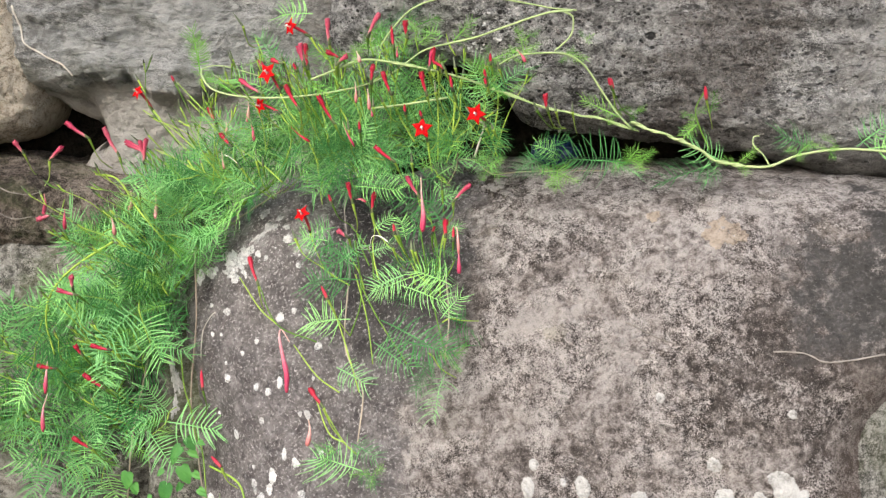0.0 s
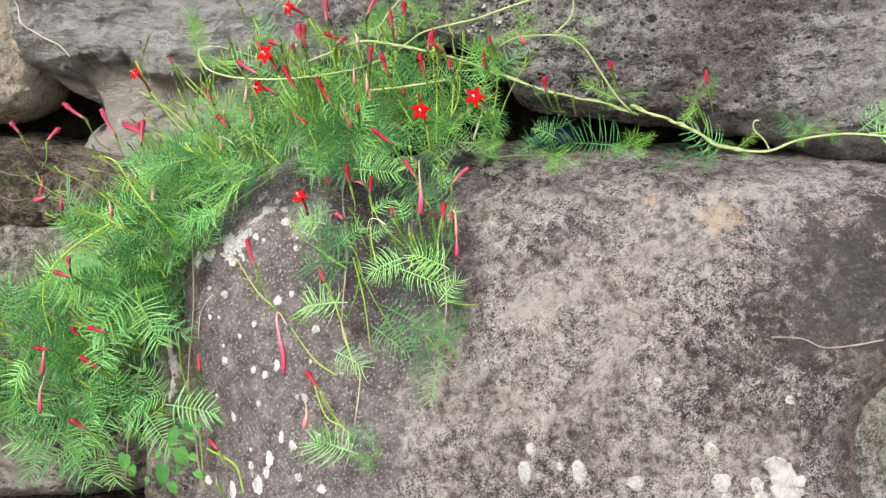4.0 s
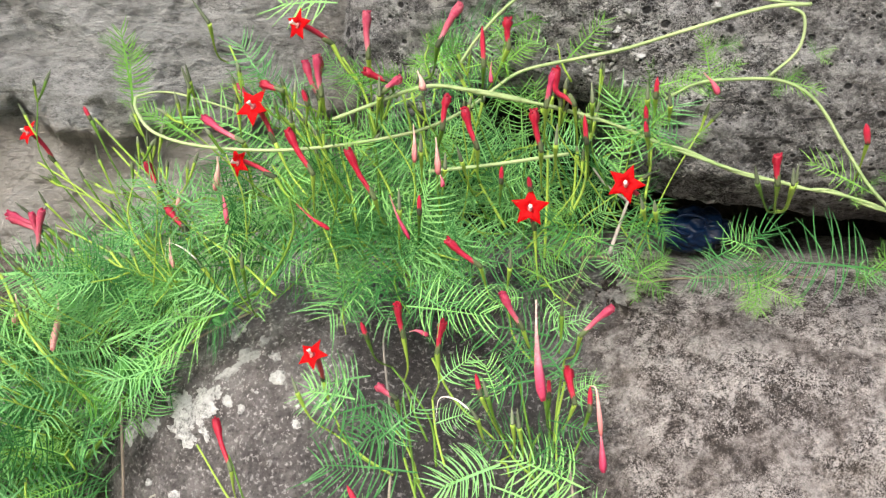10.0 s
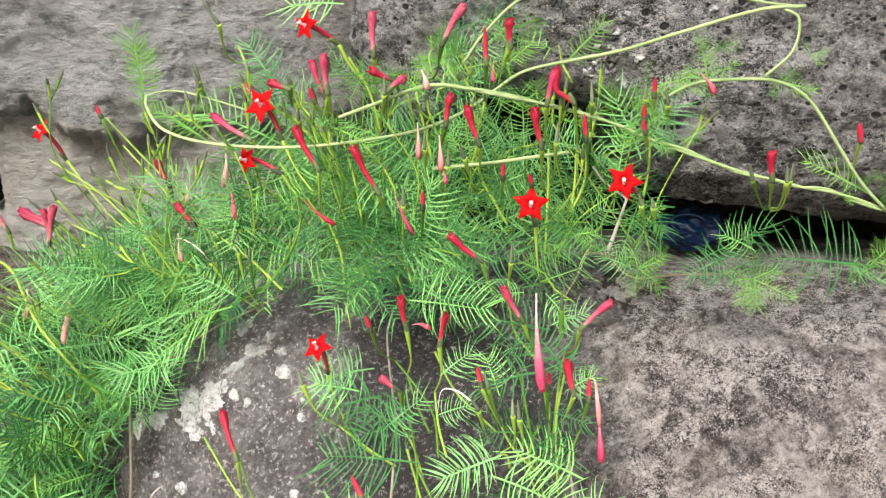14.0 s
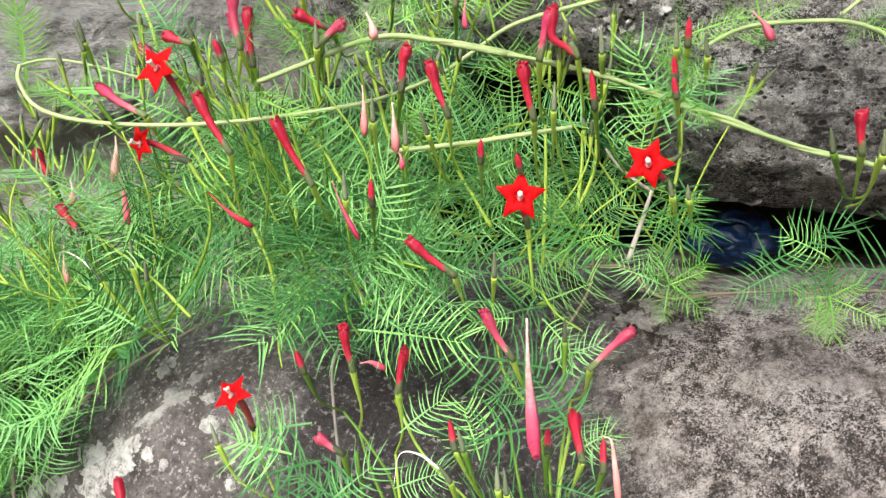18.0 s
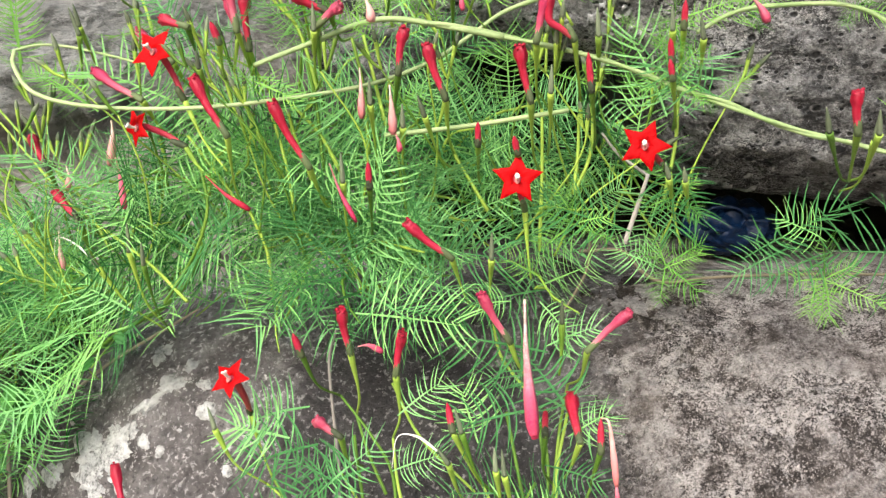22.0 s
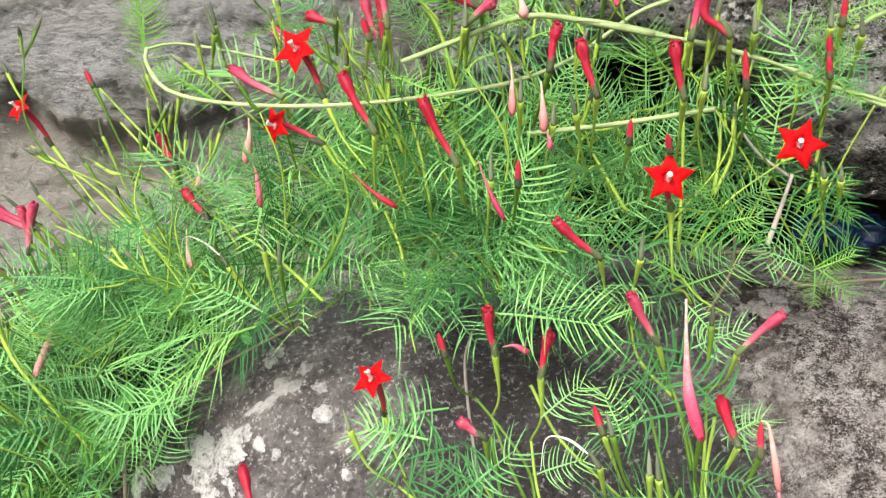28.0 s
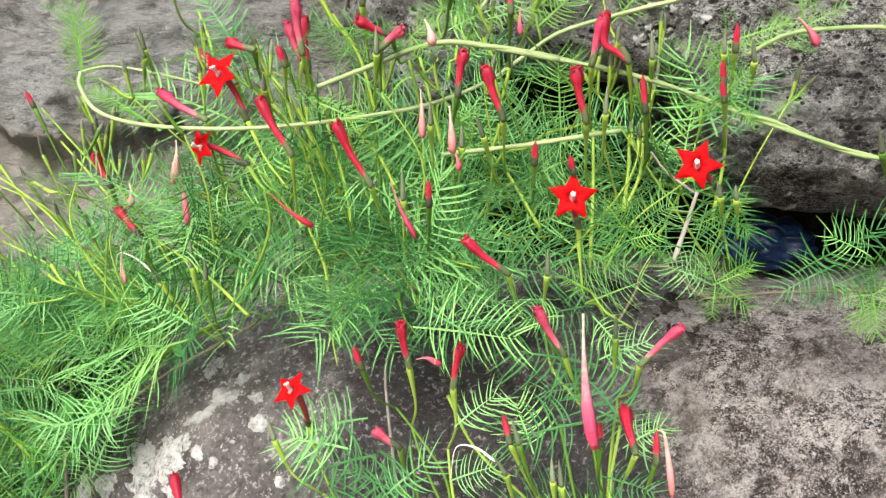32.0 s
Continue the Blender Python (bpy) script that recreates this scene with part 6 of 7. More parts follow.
comb(crevice_vine, (0.2400, -0.0350, 1.0175), (0.1770, -0.0410, 1.0261), (0.1, -0.92, 0.3), 6)
comb(crevice_vine, (0.1352, -0.0350, 1.0181), (0.1712, -0.0410, 1.0437), (0.2, -0.7, 0.7), 3, narrow=0.55)
comb(crevice_vine, (0.1715, -0.0350, 1.0212), (0.1448, -0.0410, 1.0155), (0, -0.45, 0.9), 5)
comb(clump_vine, (0.1021, -0.0350, 1.0137), (0.0849, -0.0410, 1.0240), (0, -0.8, 0.6), 5)
comb(clump_vine, (0.1021, -0.0350, 1.0137), (0.1163, -0.0410, 1.0214), (0, -0.8, 0.6), 5, True)
comb(crevice_vine, (0.1689, -0.0350, 1.0115), (0.1712, -0.0410, 0.9951), (0, -0.8, 0.6), 1, True)
comb(crevice_vine, (0.1658, -0.0350, 1.0099), (0.1617, -0.0410, 0.9965), (0, -0.8, 0.6), 0, True)
comb(crevice_vine, (0.2286, -0.0350, 1.0596), (0.1921, -0.0410, 1.0781), (0, -0.8, 0.6), 2, True)
comb(clump_vine, (0.1024, -0.0350, 1.0763), (0.0900, -0.0410, 1.1080), (0, -0.8, 0.6), 1)
comb(clump_vine, (0.1239, -0.0350, 1.0828), (0.0986, -0.0410, 1.1000), (0, -0.8, 0.6), 5)
comb(crevice_vine, (0.1375, -0.0350, 1.1173), (0.1299, -0.0410, 1.1439), (0, -0.8, 0.6), 2, True)
comb(clump_vine, (0.1026, -0.0350, 1.0582), (0.1080, -0.0410, 1.0307), (0, -0.8, 0.6), 3)
comb(clump_vine, (0.0888, -0.0350, 1.0295), (0.0546, -0.0410, 1.0424), (0, -0.8, 0.6), 1)
comb(clump_vine, (0.0699, -0.0350, 1.0292), (0.0559, -0.0410, 1.0502), (0, -0.8, 0.6), 5, True)
comb(clump_vine, (0.1064, -0.0350, 1.0582), (0.1186, -0.0410, 1.0372), (0, -0.8, 0.6), 5)
comb(crevice_vine, (0.1712, -0.0350, 1.1209), (0.1940, -0.0410, 1.1152), (0, -0.8, 0.6), 2, True)
comb(clump_vine, (0.1161, -0.0350, 1.1139), (0.1357, -0.0410, 1.1202), (0, -0.8, 0.6), 0, True)
comb(clump_vine, (-0.0686, -0.0350, 1.0397), (-0.1131, -0.0178, 1.0138), (0, -0.8, 0.6), 2)
comb(crevice_vine, (0.2192, -0.0350, 1.0188), (0.2455, -0.0410, 1.0139), (0, -0.45, 0.9), 3)
comb(crevice_vine, (0.3227, -0.0350, 1.0148), (0.2692, -0.0410, 1.0150), (0, -0.45, 0.9), 6)
comb(crevice_vine, (0.3279, -0.0350, 1.0159), (0.2943, -0.0410, 1.0372), (0, -0.8, 0.6), 3)
comb(crevice_vine, (0.3228, -0.0350, 1.0132), (0.3064, -0.0410, 1.0031), (0, -0.8, 0.6), 5)
comb(crevice_vine, (0.4165, -0.0150, 1.0296), (0.3822, -0.0210, 1.0437), (0, -0.8, 0.6), 3)
comb(crevice_vine, (0.4374, -0.0150, 1.0319), (0.4189, -0.0210, 1.0418), (0, -0.8, 0.6), 5, True)
comb(crevice_vine, (0.4532, -0.0150, 1.0320), (0.4801, -0.0210, 1.0569), (0, -0.8, 0.6), 3)
comb(crevice_vine, (0.4601, -0.0250, 1.0307), (0.4933, -0.0310, 1.0377), (0, -0.8, 0.6), 5)
comb(crevice_vine, (0.2332, -0.0350, 1.0178), (0.2424, -0.0410, 1.0317), (0, -0.8, 0.6), 1, True)
comb(crevice_vine, (0.2438, -0.0350, 1.0153), (0.2530, -0.0410, 1.0265), (0, -0.8, 0.6), 0, True)
comb(crevice_vine, (0.1534, -0.0350, 1.0226), (0.1321, -0.0410, 1.0150), (0, -0.8, 0.6), 5)
comb(crevice_vine, (0.1693, -0.0350, 1.0254), (0.1529, -0.0410, 1.0364), (0, -0.8, 0.6), 1)
comb(crevice_vine, (0.2997, -0.0350, 1.0552), (0.2861, -0.0410, 1.0450), (0, -0.8, 0.6), 1, True)
comb(crevice_vine, (0.3097, -0.0350, 1.0631), (0.3125, -0.0410, 1.0839), (0, -0.8, 0.6), 2, True)
comb(face_vine, (-0.0444, -0.0364, 0.9552), (-0.0837, -0.0233, 0.9466), (0, -0.8, 0.6), 2)
comb(face_vine, (-0.0401, -0.0424, 0.9408), (-0.0727, -0.0351, 0.9323), (0, -0.8, 0.6), 0)
comb(face_vine, (-0.0068, -0.0451, 0.9540), (0.0090, -0.0410, 0.9678), (0, -0.8, 0.6), 5)
comb(face_vine, (0.0472, -0.0550, 0.9598), (0.0166, -0.0561, 0.9546), (0, -0.8, 0.6), 2)
comb(clump_vine, (0.0556, -0.0350, 0.9786), (0.0165, -0.0410, 0.9882), (0, -0.8, 0.6), 0)
comb(clump_vine, (0.0544, -0.0350, 0.9810), (0.0723, -0.0410, 0.9920), (0, -0.8, 0.6), 3)
comb(face_vine, (-0.0299, -0.0499, 0.9259), (-0.0499, -0.0476, 0.9370), (0, -0.8, 0.6), 3)
comb(face_vine, (0.0547, -0.0350, 0.9591), (0.0674, -0.0649, 0.9612), (0, -0.8, 0.6), 5)
comb(clump_vine, (0.0498, -0.0350, 0.9688), (0.0329, -0.0410, 0.9703), (0, -0.8, 0.6), 5)
comb(face_vine, (-0.0087, -0.0521, 0.9329), (0.0076, -0.0583, 0.9424), (0, -0.8, 0.6), 3)
comb(face_vine, (0.0524, -0.0631, 0.9398), (0.0710, -0.0734, 0.9392), (0, -0.8, 0.6), 1)
comb(face_vine, (-0.0394, -0.0492, 0.9219), (-0.0202, -0.0522, 0.9424), (0, -0.8, 0.6), 5)
comb(face_vine, (0.0614, -0.0612, 0.9507), (0.0738, -0.0662, 0.9616), (0, -0.8, 0.6), 5)
comb(clump_vine, (0.0400, -0.0350, 1.0002), (0.0234, -0.0410, 1.0012), (0, -0.8, 0.6), 3)
comb(clump_vine, (0.0518, -0.0350, 1.0002), (0.0654, -0.0410, 0.9872), (0, -0.8, 0.6), 5)
comb(face_vine, (-0.0269, -0.0695, 0.8716), (-0.0780, -0.0540, 0.8689), (0, -0.8, 0.6), 3)
comb(face_vine, (0.0036, -0.0759, 0.8726), (0.0640, -0.1018, 0.8538), (0, -0.8, 0.6), 2)
comb(face_vine, (-0.0039, -0.0811, 0.8530), (0.0299, -0.1000, 0.8375), (0, -0.8, 0.6), 1)
comb(face_vine, (0.0287, -0.0874, 0.8554), (0.0719, -0.1047, 0.8505), (0, -0.8, 0.6), 5)
comb(face_vine, (-0.0391, -0.0822, 0.8278), (-0.0118, -0.0968, 0.8203), (0, -0.8, 0.6), 3)
comb(face_vine, (-0.0107, -0.1193, 0.7395), (-0.0544, -0.1102, 0.7501), (0, -0.8, 0.6), 3)
comb(face_vine, (-0.0134, -0.1188, 0.7392), (0.0012, -0.1300, 0.7336), (0, -0.8, 0.6), 5)
comb(face_vine, (-0.0225, -0.1086, 0.7625), (0.0003, -0.1215, 0.7573), (0, -0.8, 0.6), 5)
comb(face_vine, (0.0218, -0.0685, 0.9050), (0.0603, -0.0852, 0.8986), (0, -0.8, 0.6), 1)
comb(face_vine, (-0.0171, -0.0590, 0.9078), (-0.0751, -0.0418, 0.9089), (0, -0.8, 0.6), 1)
comb(face_vine, (0.0270, -0.0660, 0.9154), (-0.0049, -0.0688, 0.9047), (0, -0.8, 0.6), 3)
comb(face_vine, (0.0703, -0.0782, 0.9079), (0.0382, -0.0721, 0.9223), (0, -0.8, 0.6), 5)
comb(face_vine, (0.0604, -0.0867, 0.8775), (0.0761, -0.0884, 0.8996), (0, -0.8, 0.6), 1)
comb(face_vine, (-0.0528, -0.0380, 0.9420), (-0.0834, -0.0241, 0.9449), (0, -0.8, 0.6), 5)
comb(face_vine, (-0.0181, -0.0498, 0.9335), (-0.0506, -0.0522, 0.9225), (0, -0.8, 0.6), 5)
comb(face_vine, (0.0261, -0.0551, 0.9460), (0.0193, -0.0410, 0.9654), (0, -0.8, 0.6), 5)
comb(face_vine, (0.0639, -0.0593, 0.9579), (0.0465, -0.0410, 0.9820), (0, -0.8, 0.6), 3)
comb(face_vine, (-0.0333, -0.1084, 0.7566), (-0.0570, -0.1119, 0.7407), (0, -0.8, 0.6), 5)
comb(clump_vine, (-0.1491, 0.0133, 0.9761), (-0.2100, 0.0499, 0.9718), (0, -0.45, 0.9), 6)
comb(clump_vine, (-0.1512, 0.0148, 1.0822), (-0.1862, 0.0333, 1.0991), (0, -0.8, 0.6), 2, True)
comb(ledge_vine, (-0.1972, 0.0470, 1.0957), (-0.1966, 0.0406, 1.1372), (0, -0.8, 0.6), 2, True)
comb(clump_vine, (-0.0612, -0.0350, 1.0830), (-0.0744, -0.0410, 1.1001), (0, -0.8, 0.6), 2, True)
comb(clump_vine, (-0.0904, -0.0277, 1.1047), (-0.1044, -0.0239, 1.1227), (0, -0.8, 0.6), 3)
comb(clump_vine, (-0.0668, -0.0350, 1.0910), (-0.0475, -0.0410, 1.0840), (0, -0.8, 0.6), 0, True)
comb(clump_vine, (-0.1036, -0.0185, 1.1160), (-0.1176, -0.0147, 1.1383), (0, -0.8, 0.6), 3)
comb(clump_vine, (-0.1468, 0.0117, 1.0794), (-0.1808, 0.0296, 1.0993), (0, -0.8, 0.6), 2, True)
comb(clump_vine, (-0.0615, -0.0350, 1.1573), (-0.0929, -0.0320, 1.1609), (0, -0.8, 0.6), 3)
comb(ledge_vine, (-0.1965, 0.0466, 1.1032), (-0.2025, 0.0448, 1.1474), (0, -0.8, 0.6), 2, True)
comb(clump_vine, (0.0020, -0.0350, 1.1271), (-0.0073, -0.0410, 1.1445), (0, -0.8, 0.6), 2, True)
comb(clump_vine, (0.0052, -0.0350, 1.1242), (0.0291, -0.0410, 1.1303), (0, -0.8, 0.6), 2, True)
comb(clump_vine, (-0.0254, -0.0350, 1.1116), (-0.0494, -0.0410, 1.1231), (0, -0.8, 0.6), 1, True)
comb(clump_vine, (-0.1318, 0.0013, 0.9820), (-0.1995, 0.0513, 0.9591), (0.3, -0.8, 0.5), 0)
comb(face_vine, (-0.1573, 0.0480, 0.9601), (-0.1958, 0.0290, 0.9473), (0, -0.45, 0.9), 1)
comb(face_vine, (-0.1816, 0.0707, 0.9390), (-0.2148, 0.0440, 0.9372), (0, -0.45, 0.9), 2)
comb(face_vine, (-0.1775, 0.0382, 0.9390), (-0.2087, 0.0140, 0.9347), (0.3, -0.8, 0.5), 3)
comb(face_vine, (-0.1910, 0.0546, 0.9190), (-0.2143, 0.0290, 0.9184), (0, -0.45, 0.9), 4)
comb(cascade_vine, (-0.1692, 0.0574, 0.9698), (-0.2306, 0.0943, 0.9745), (0, -0.45, 0.9), 5)
comb(face_vine, (-0.1919, 0.0539, 0.9585), (-0.2374, 0.0690, 0.9670), (0.3, -0.8, 0.5), 6)
comb(face_vine, (-0.1930, 0.0350, 0.9457), (-0.1901, 0.0510, 0.9711), (0, -0.45, 0.9), 7)
comb(cascade_vine, (-0.2041, 0.0696, 0.9047), (-0.2111, 0.0440, 0.8952), (0, -0.45, 0.9), 0)
comb(face_vine, (-0.1957, 0.0363, 0.9012), (-0.1843, 0.0329, 0.9289), (0.3, -0.8, 0.5), 1)
comb(cascade_vine, (-0.2027, 0.0350, 0.9223), (-0.2215, 0.0290, 0.9414), (0, -0.45, 0.9), 2)
comb(cascade_vine, (-0.2204, 0.0826, 0.9452), (-0.2316, 0.0440, 0.9489), (0, -0.45, 0.9), 3)
comb(clump_vine, (-0.1281, -0.0013, 0.9878), (-0.1600, 0.0150, 1.0007), (0.3, -0.8, 0.5), 4)
comb(clump_vine, (-0.1141, 0.0039, 0.9895), (-0.1460, 0.0202, 0.9944), (0, -0.45, 0.9), 5)
comb(face_vine, (-0.1907, 0.0789, 0.9462), (-0.1617, 0.0462, 0.9781), (0, -0.45, 0.9), 6)
comb(face_vine, (-0.1999, 0.0489, 0.9298), (-0.1793, 0.0365, 0.9482), (0.3, -0.8, 0.5), 7)
comb(cascade_vine, (-0.2068, 0.0350, 0.8987), (-0.2259, 0.0290, 0.9125), (0, -0.45, 0.9), 0)
tuft(clump_vine, (0.0651, -0.0350, 1.0323), 0.62, 5, rng)
tuft(clump_vine, (0.1036, -0.0350, 1.0153), 0.62, 5, rng)
tuft(crevice_vine, (0.1690, -0.0350, 1.0099), 0.62, 5, rng)
tuft(crevice_vine, (0.2397, -0.0350, 1.0207), 0.558, 4, rng)
tuft(clump_vine, (0.1071, -0.0350, 1.0441), 0.558, 4, rng)
tuft(clump_vine, (0.0948, -0.0350, 1.1090), 0.496, 3, rng)
tuft(crevice_vine, (0.1380, -0.0350, 1.1355), 0.434, 3, rng)
tuft(clump_vine, (0.1047, -0.0350, 1.0939), 0.558, 4, rng)
tuft(clump_vine, (0.1223, -0.0350, 1.0834), 0.372, 3, rng)
tuft(clump_vine, (0.0264, -0.0350, 1.1306), 0.496, 3, rng)
tuft(clump_vine, (-0.0072, -0.0350, 1.1300), 0.62, 4, rng)
tuft(crevice_vine, (0.1745, -0.0350, 1.1180), 0.372, 3, rng)
tuft(clump_vine, (-0.1581, 0.0197, 0.9747), 0.434, 3, rng)
tuft(ledge_vine, (-0.1958, 0.0460, 1.0989), 0.372, 3, rng)
tuft(clump_vine, (-0.1462, 0.0113, 1.1001), 0.372, 3, rng)
tuft(clump_vine, (-0.0254, -0.0350, 1.1176), 0.434, 3, rng)
tuft(crevice_vine, (0.2191, -0.0350, 1.0601), 0.372, 3, rng)
tuft(crevice_vine, (0.1918, -0.0350, 1.1334), 0.31, 3, rng)
tuft(crevice_vine, (0.3947, -0.0350, 1.0295), 0.558, 3, rng)
tuft(crevice_vine, (0.3382, -0.0350, 1.0186), 0.558, 3, rng)
tuft(crevice_vine, (0.2393, -0.0350, 1.0654), 0.434, 3, rng)
tuft(crevice_vine, (0.2968, -0.0350, 1.0630), 0.434, 3, rng)
tuft(crevice_vine, (0.4204, -0.0350, 1.0313), 0.434, 3, rng)
tuft(face_vine, (-0.0441, -0.1081, 0.7506), 0.434, 3, rng)
tuft(face_vine, (0.0001, -0.1221, 0.7383), 0.496, 3, rng)
tuft(face_vine, (0.0717, -0.1009, 0.8439), 0.496, 3, rng)
tuft(cascade_vine, (-0.2964, 0.0200, 0.9290), 0.558, 3, rng)
tuft(clump_vine, (0.1044, -0.0350, 1.1143), 0.558, 4, rng)
tuft(crevice_vine, (0.1332, -0.0350, 1.1195), 0.496, 3, rng)
tuft(ledge_vine, (-0.1997, 0.0488, 1.1321), 0.434, 3, rng)
broad_leaf(cascade_vine, (-0.2301, 0.0200, 0.7022), (-0.2429, 0.0160, 0.6895), (0, -0.8, 0.6))
broad_leaf(cascade_vine, (-0.2313, 0.0200, 0.6793), (-0.2219, 0.0160, 0.6601), (0, -0.8, 0.6))
broad_leaf(cascade_vine, (-0.2481, 0.0200, 0.6591), (-0.2538, 0.0160, 0.6370), (0, -0.8, 0.6))
broad_leaf(cascade_vine, (-0.2234, 0.0200, 0.7121), (-0.2137, 0.0160, 0.7000), (0, -0.8, 0.6))
broad_leaf(cascade_vine, (-0.2916, 0.0200, 0.6712), (-0.2935, 0.0160, 0.6516), (0, -0.8, 0.6))
broad_leaf(cascade_vine, (-0.1629, 0.0355, 0.9573), (-0.1727, 0.0315, 0.9510), (0, -0.25, 0.95))
broad_leaf(cascade_vine, (-0.2075, 0.0460, 0.9235), (-0.1885, 0.0420, 0.9405), (0.1, -0.7, 0.7), 1.0)
broad_leaf(cascade_vine, (-0.2120, 0.0440, 0.9300), (-0.2065, 0.0390, 0.9440), (-0.3, -0.8, 0.5), 0.9)
broad_leaf(cascade_vine, (-0.1408, 0.0076, 0.9766), (-0.1363, 0.0036, 0.9727), (0, -0.8, 0.6))
broad_leaf(cascade_vine, (-0.2429, 0.0200, 0.6394), (-0.2353, 0.0160, 0.6271), (0, -0.8, 0.6))
broad_leaf(cascade_vine, (-0.2369, 0.0200, 0.6923), (-0.2405, 0.0160, 0.6821), (0.0, -0.8, 0.5))
broad_leaf(cascade_vine, (-0.2209, 0.0200, 0.6992), (-0.2110, 0.0160, 0.6908), (-0.5, -0.8, 0.5))
broad_leaf(cascade_vine, (-0.2178, 0.0200, 0.6731), (-0.2088, 0.0160, 0.6657), (-0.5, -0.8, 0.5))
broad_leaf(cascade_vine, (-0.2516, 0.0200, 0.6755), (-0.2577, 0.0160, 0.6691), (-0.2, -0.8, 0.5))
broad_leaf(cascade_vine, (-0.2323, 0.0200, 0.6595), (-0.2368, 0.0160, 0.6508), (0.5, -0.8, 0.5))
broad_leaf(cascade_vine, (-0.1921, -0.0424, 0.6827), (-0.1836, -0.0464, 0.6759), (-0.3, -0.8, 0.5))
broad_leaf(cascade_vine, (-0.2861, 0.0200, 0.6581), (-0.2821, 0.0160, 0.6458), (0.3, -0.8, 0.5))
broad_leaf(cascade_vine, (-0.2678, 0.0200, 0.6453), (-0.2691, 0.0160, 0.6367), (-0.5, -0.8, 0.5))
broad_leaf(cascade_vine, (-0.1957, -0.0245, 0.7274), (-0.1882, -0.0285, 0.7248), (-0.3, -0.8, 0.5))
lichen(wedge_stone, -0.2540, 0.7600, 0.0060, 0.0200, 0.1, M_LICHEN_GREY, ragged=1.6)
lichen(wedge_stone, -0.2560, 0.7250, 0.0045, 0.0120, -0.1, M_LICHEN_GREY, ragged=1.6)
lichen(boulder, -0.1781, 0.8494, 0.0044, 0.0044, 0.1, ragged=0.6)
lichen(boulder, -0.1993, 0.8527, 0.0025, 0.0025, 0.1, ragged=0.6)
lichen(boulder, -0.1959, 0.8234, 0.0025, 0.0025, 0.1, ragged=0.6)
lichen(boulder, -0.1837, 0.8251, 0.0019, 0.0019, 0.1, ragged=0.6)
lichen(boulder, -0.1400, 0.8244, 0.0030, 0.0030, 0.1, ragged=0.6)
lichen(boulder, -0.1773, 0.7965, 0.0019, 0.0019, 0.1, ragged=0.6)
lichen(boulder, -0.1572, 0.8095, 0.0025, 0.0025, 0.1, ragged=0.6)
lichen(boulder, -0.1758, 0.7806, 0.0038, 0.0050, 0.1, ragged=0.6)
lichen(boulder, -0.1385, 0.7792, 0.0030, 0.0043, 0.1, ragged=0.6)
lichen(boulder, -0.1240, 0.7768, 0.0036, 0.0042, 0.1, ragged=0.6)
lichen(boulder, -0.1322, 0.7451, 0.0030, 0.0030, 0.1, ragged=0.6)
lichen(boulder, -0.1657, 0.7206, 0.0038, 0.0051, 0.1, ragged=0.6)
lichen(boulder, -0.1136, 0.8508, 0.0048, 0.0054, 0.1, ragged=0.6)
lichen(boulder, -0.0983, 0.8591, 0.0030, 0.0036, 0.1, ragged=0.6)
lichen(boulder, -0.1112, 0.7875, 0.0036, 0.0060, 0.1, ragged=0.6)
lichen(boulder, -0.0873, 0.7603, 0.0024, 0.0030, 0.1, ragged=0.6)
lichen(boulder, -0.0792, 0.7602, 0.0035, 0.0053, 0.1, ragged=0.6)
lichen(boulder, -0.1049, 0.7161, 0.0030, 0.0060, 0.1, ragged=0.6)
lichen(boulder, -0.0914, 0.7110, 0.0048, 0.0048, 0.1, ragged=0.6)
lichen(boulder, -0.1184, 0.6917, 0.0049, 0.0085, 0.1, ragged=0.6)
lichen(boulder, -0.1217, 0.6777, 0.0037, 0.0061, 0.1, ragged=0.6)
lichen(boulder, -0.1407, 0.6753, 0.0031, 0.0087, 0.1, ragged=0.6)
lichen(boulder, -0.2065, 0.6333, 0.0047, 0.0047, 0.1, ragged=0.6)
lichen(boulder, -0.1646, 0.6457, 0.0051, 0.0077, 0.1, ragged=0.6)
lichen(boulder, -0.1322, 0.6615, 0.0074, 0.0087, 0.1, ragged=0.6)
lichen(boulder, -0.0832, 0.6831, 0.0042, 0.0042, 0.1, ragged=0.6)
lichen(boulder, -0.0578, 0.6769, 0.0047, 0.0047, 0.1, ragged=0.6)
lichen(boulder, -0.0960, 0.9034, 0.0030, 0.0030, 0.1, ragged=0.6)
lichen(boulder, -0.0699, 0.8271, 0.0047, 0.0041, 0.1, ragged=0.6)
lichen(boulder, -0.2010, 0.8877, 0.0058, 0.0045, 0.1, ragged=0.6)
lichen(boulder, -0.2162, 0.8817, 0.0045, 0.0065, 0.1, ragged=0.6)
lichen(boulder, -0.1422, 0.6945, 0.0019, 0.0019, 0.1, ragged=0.6)
lichen(boulder, -0.0740, 0.7960, 0.0018, 0.0023, 0.1, ragged=0.6)
lichen(boulder, -0.0631, 0.7257, 0.0029, 0.0023, 0.1, ragged=0.6)
lichen(boulder, -0.1903, 0.7358, 0.0019, 0.0019, 0.1, ragged=0.6)
lichen(boulder, 0.3054, 0.7609, 0.0064, 0.0069, 0.1, M_LICHEN_GREY, ragged=0.35)
lichen(boulder, 0.3136, 0.7351, 0.0080, 0.0085, 0.1, M_LICHEN_GREY, ragged=0.35)
lichen(boulder, 0.3192, 0.7232, 0.0069, 0.0043, 0.1, M_LICHEN_GREY, ragged=0.35)
lichen(boulder, 0.3424, 0.7359, 0.0059, 0.0075, 0.1, M_LICHEN_GREY, ragged=0.35)
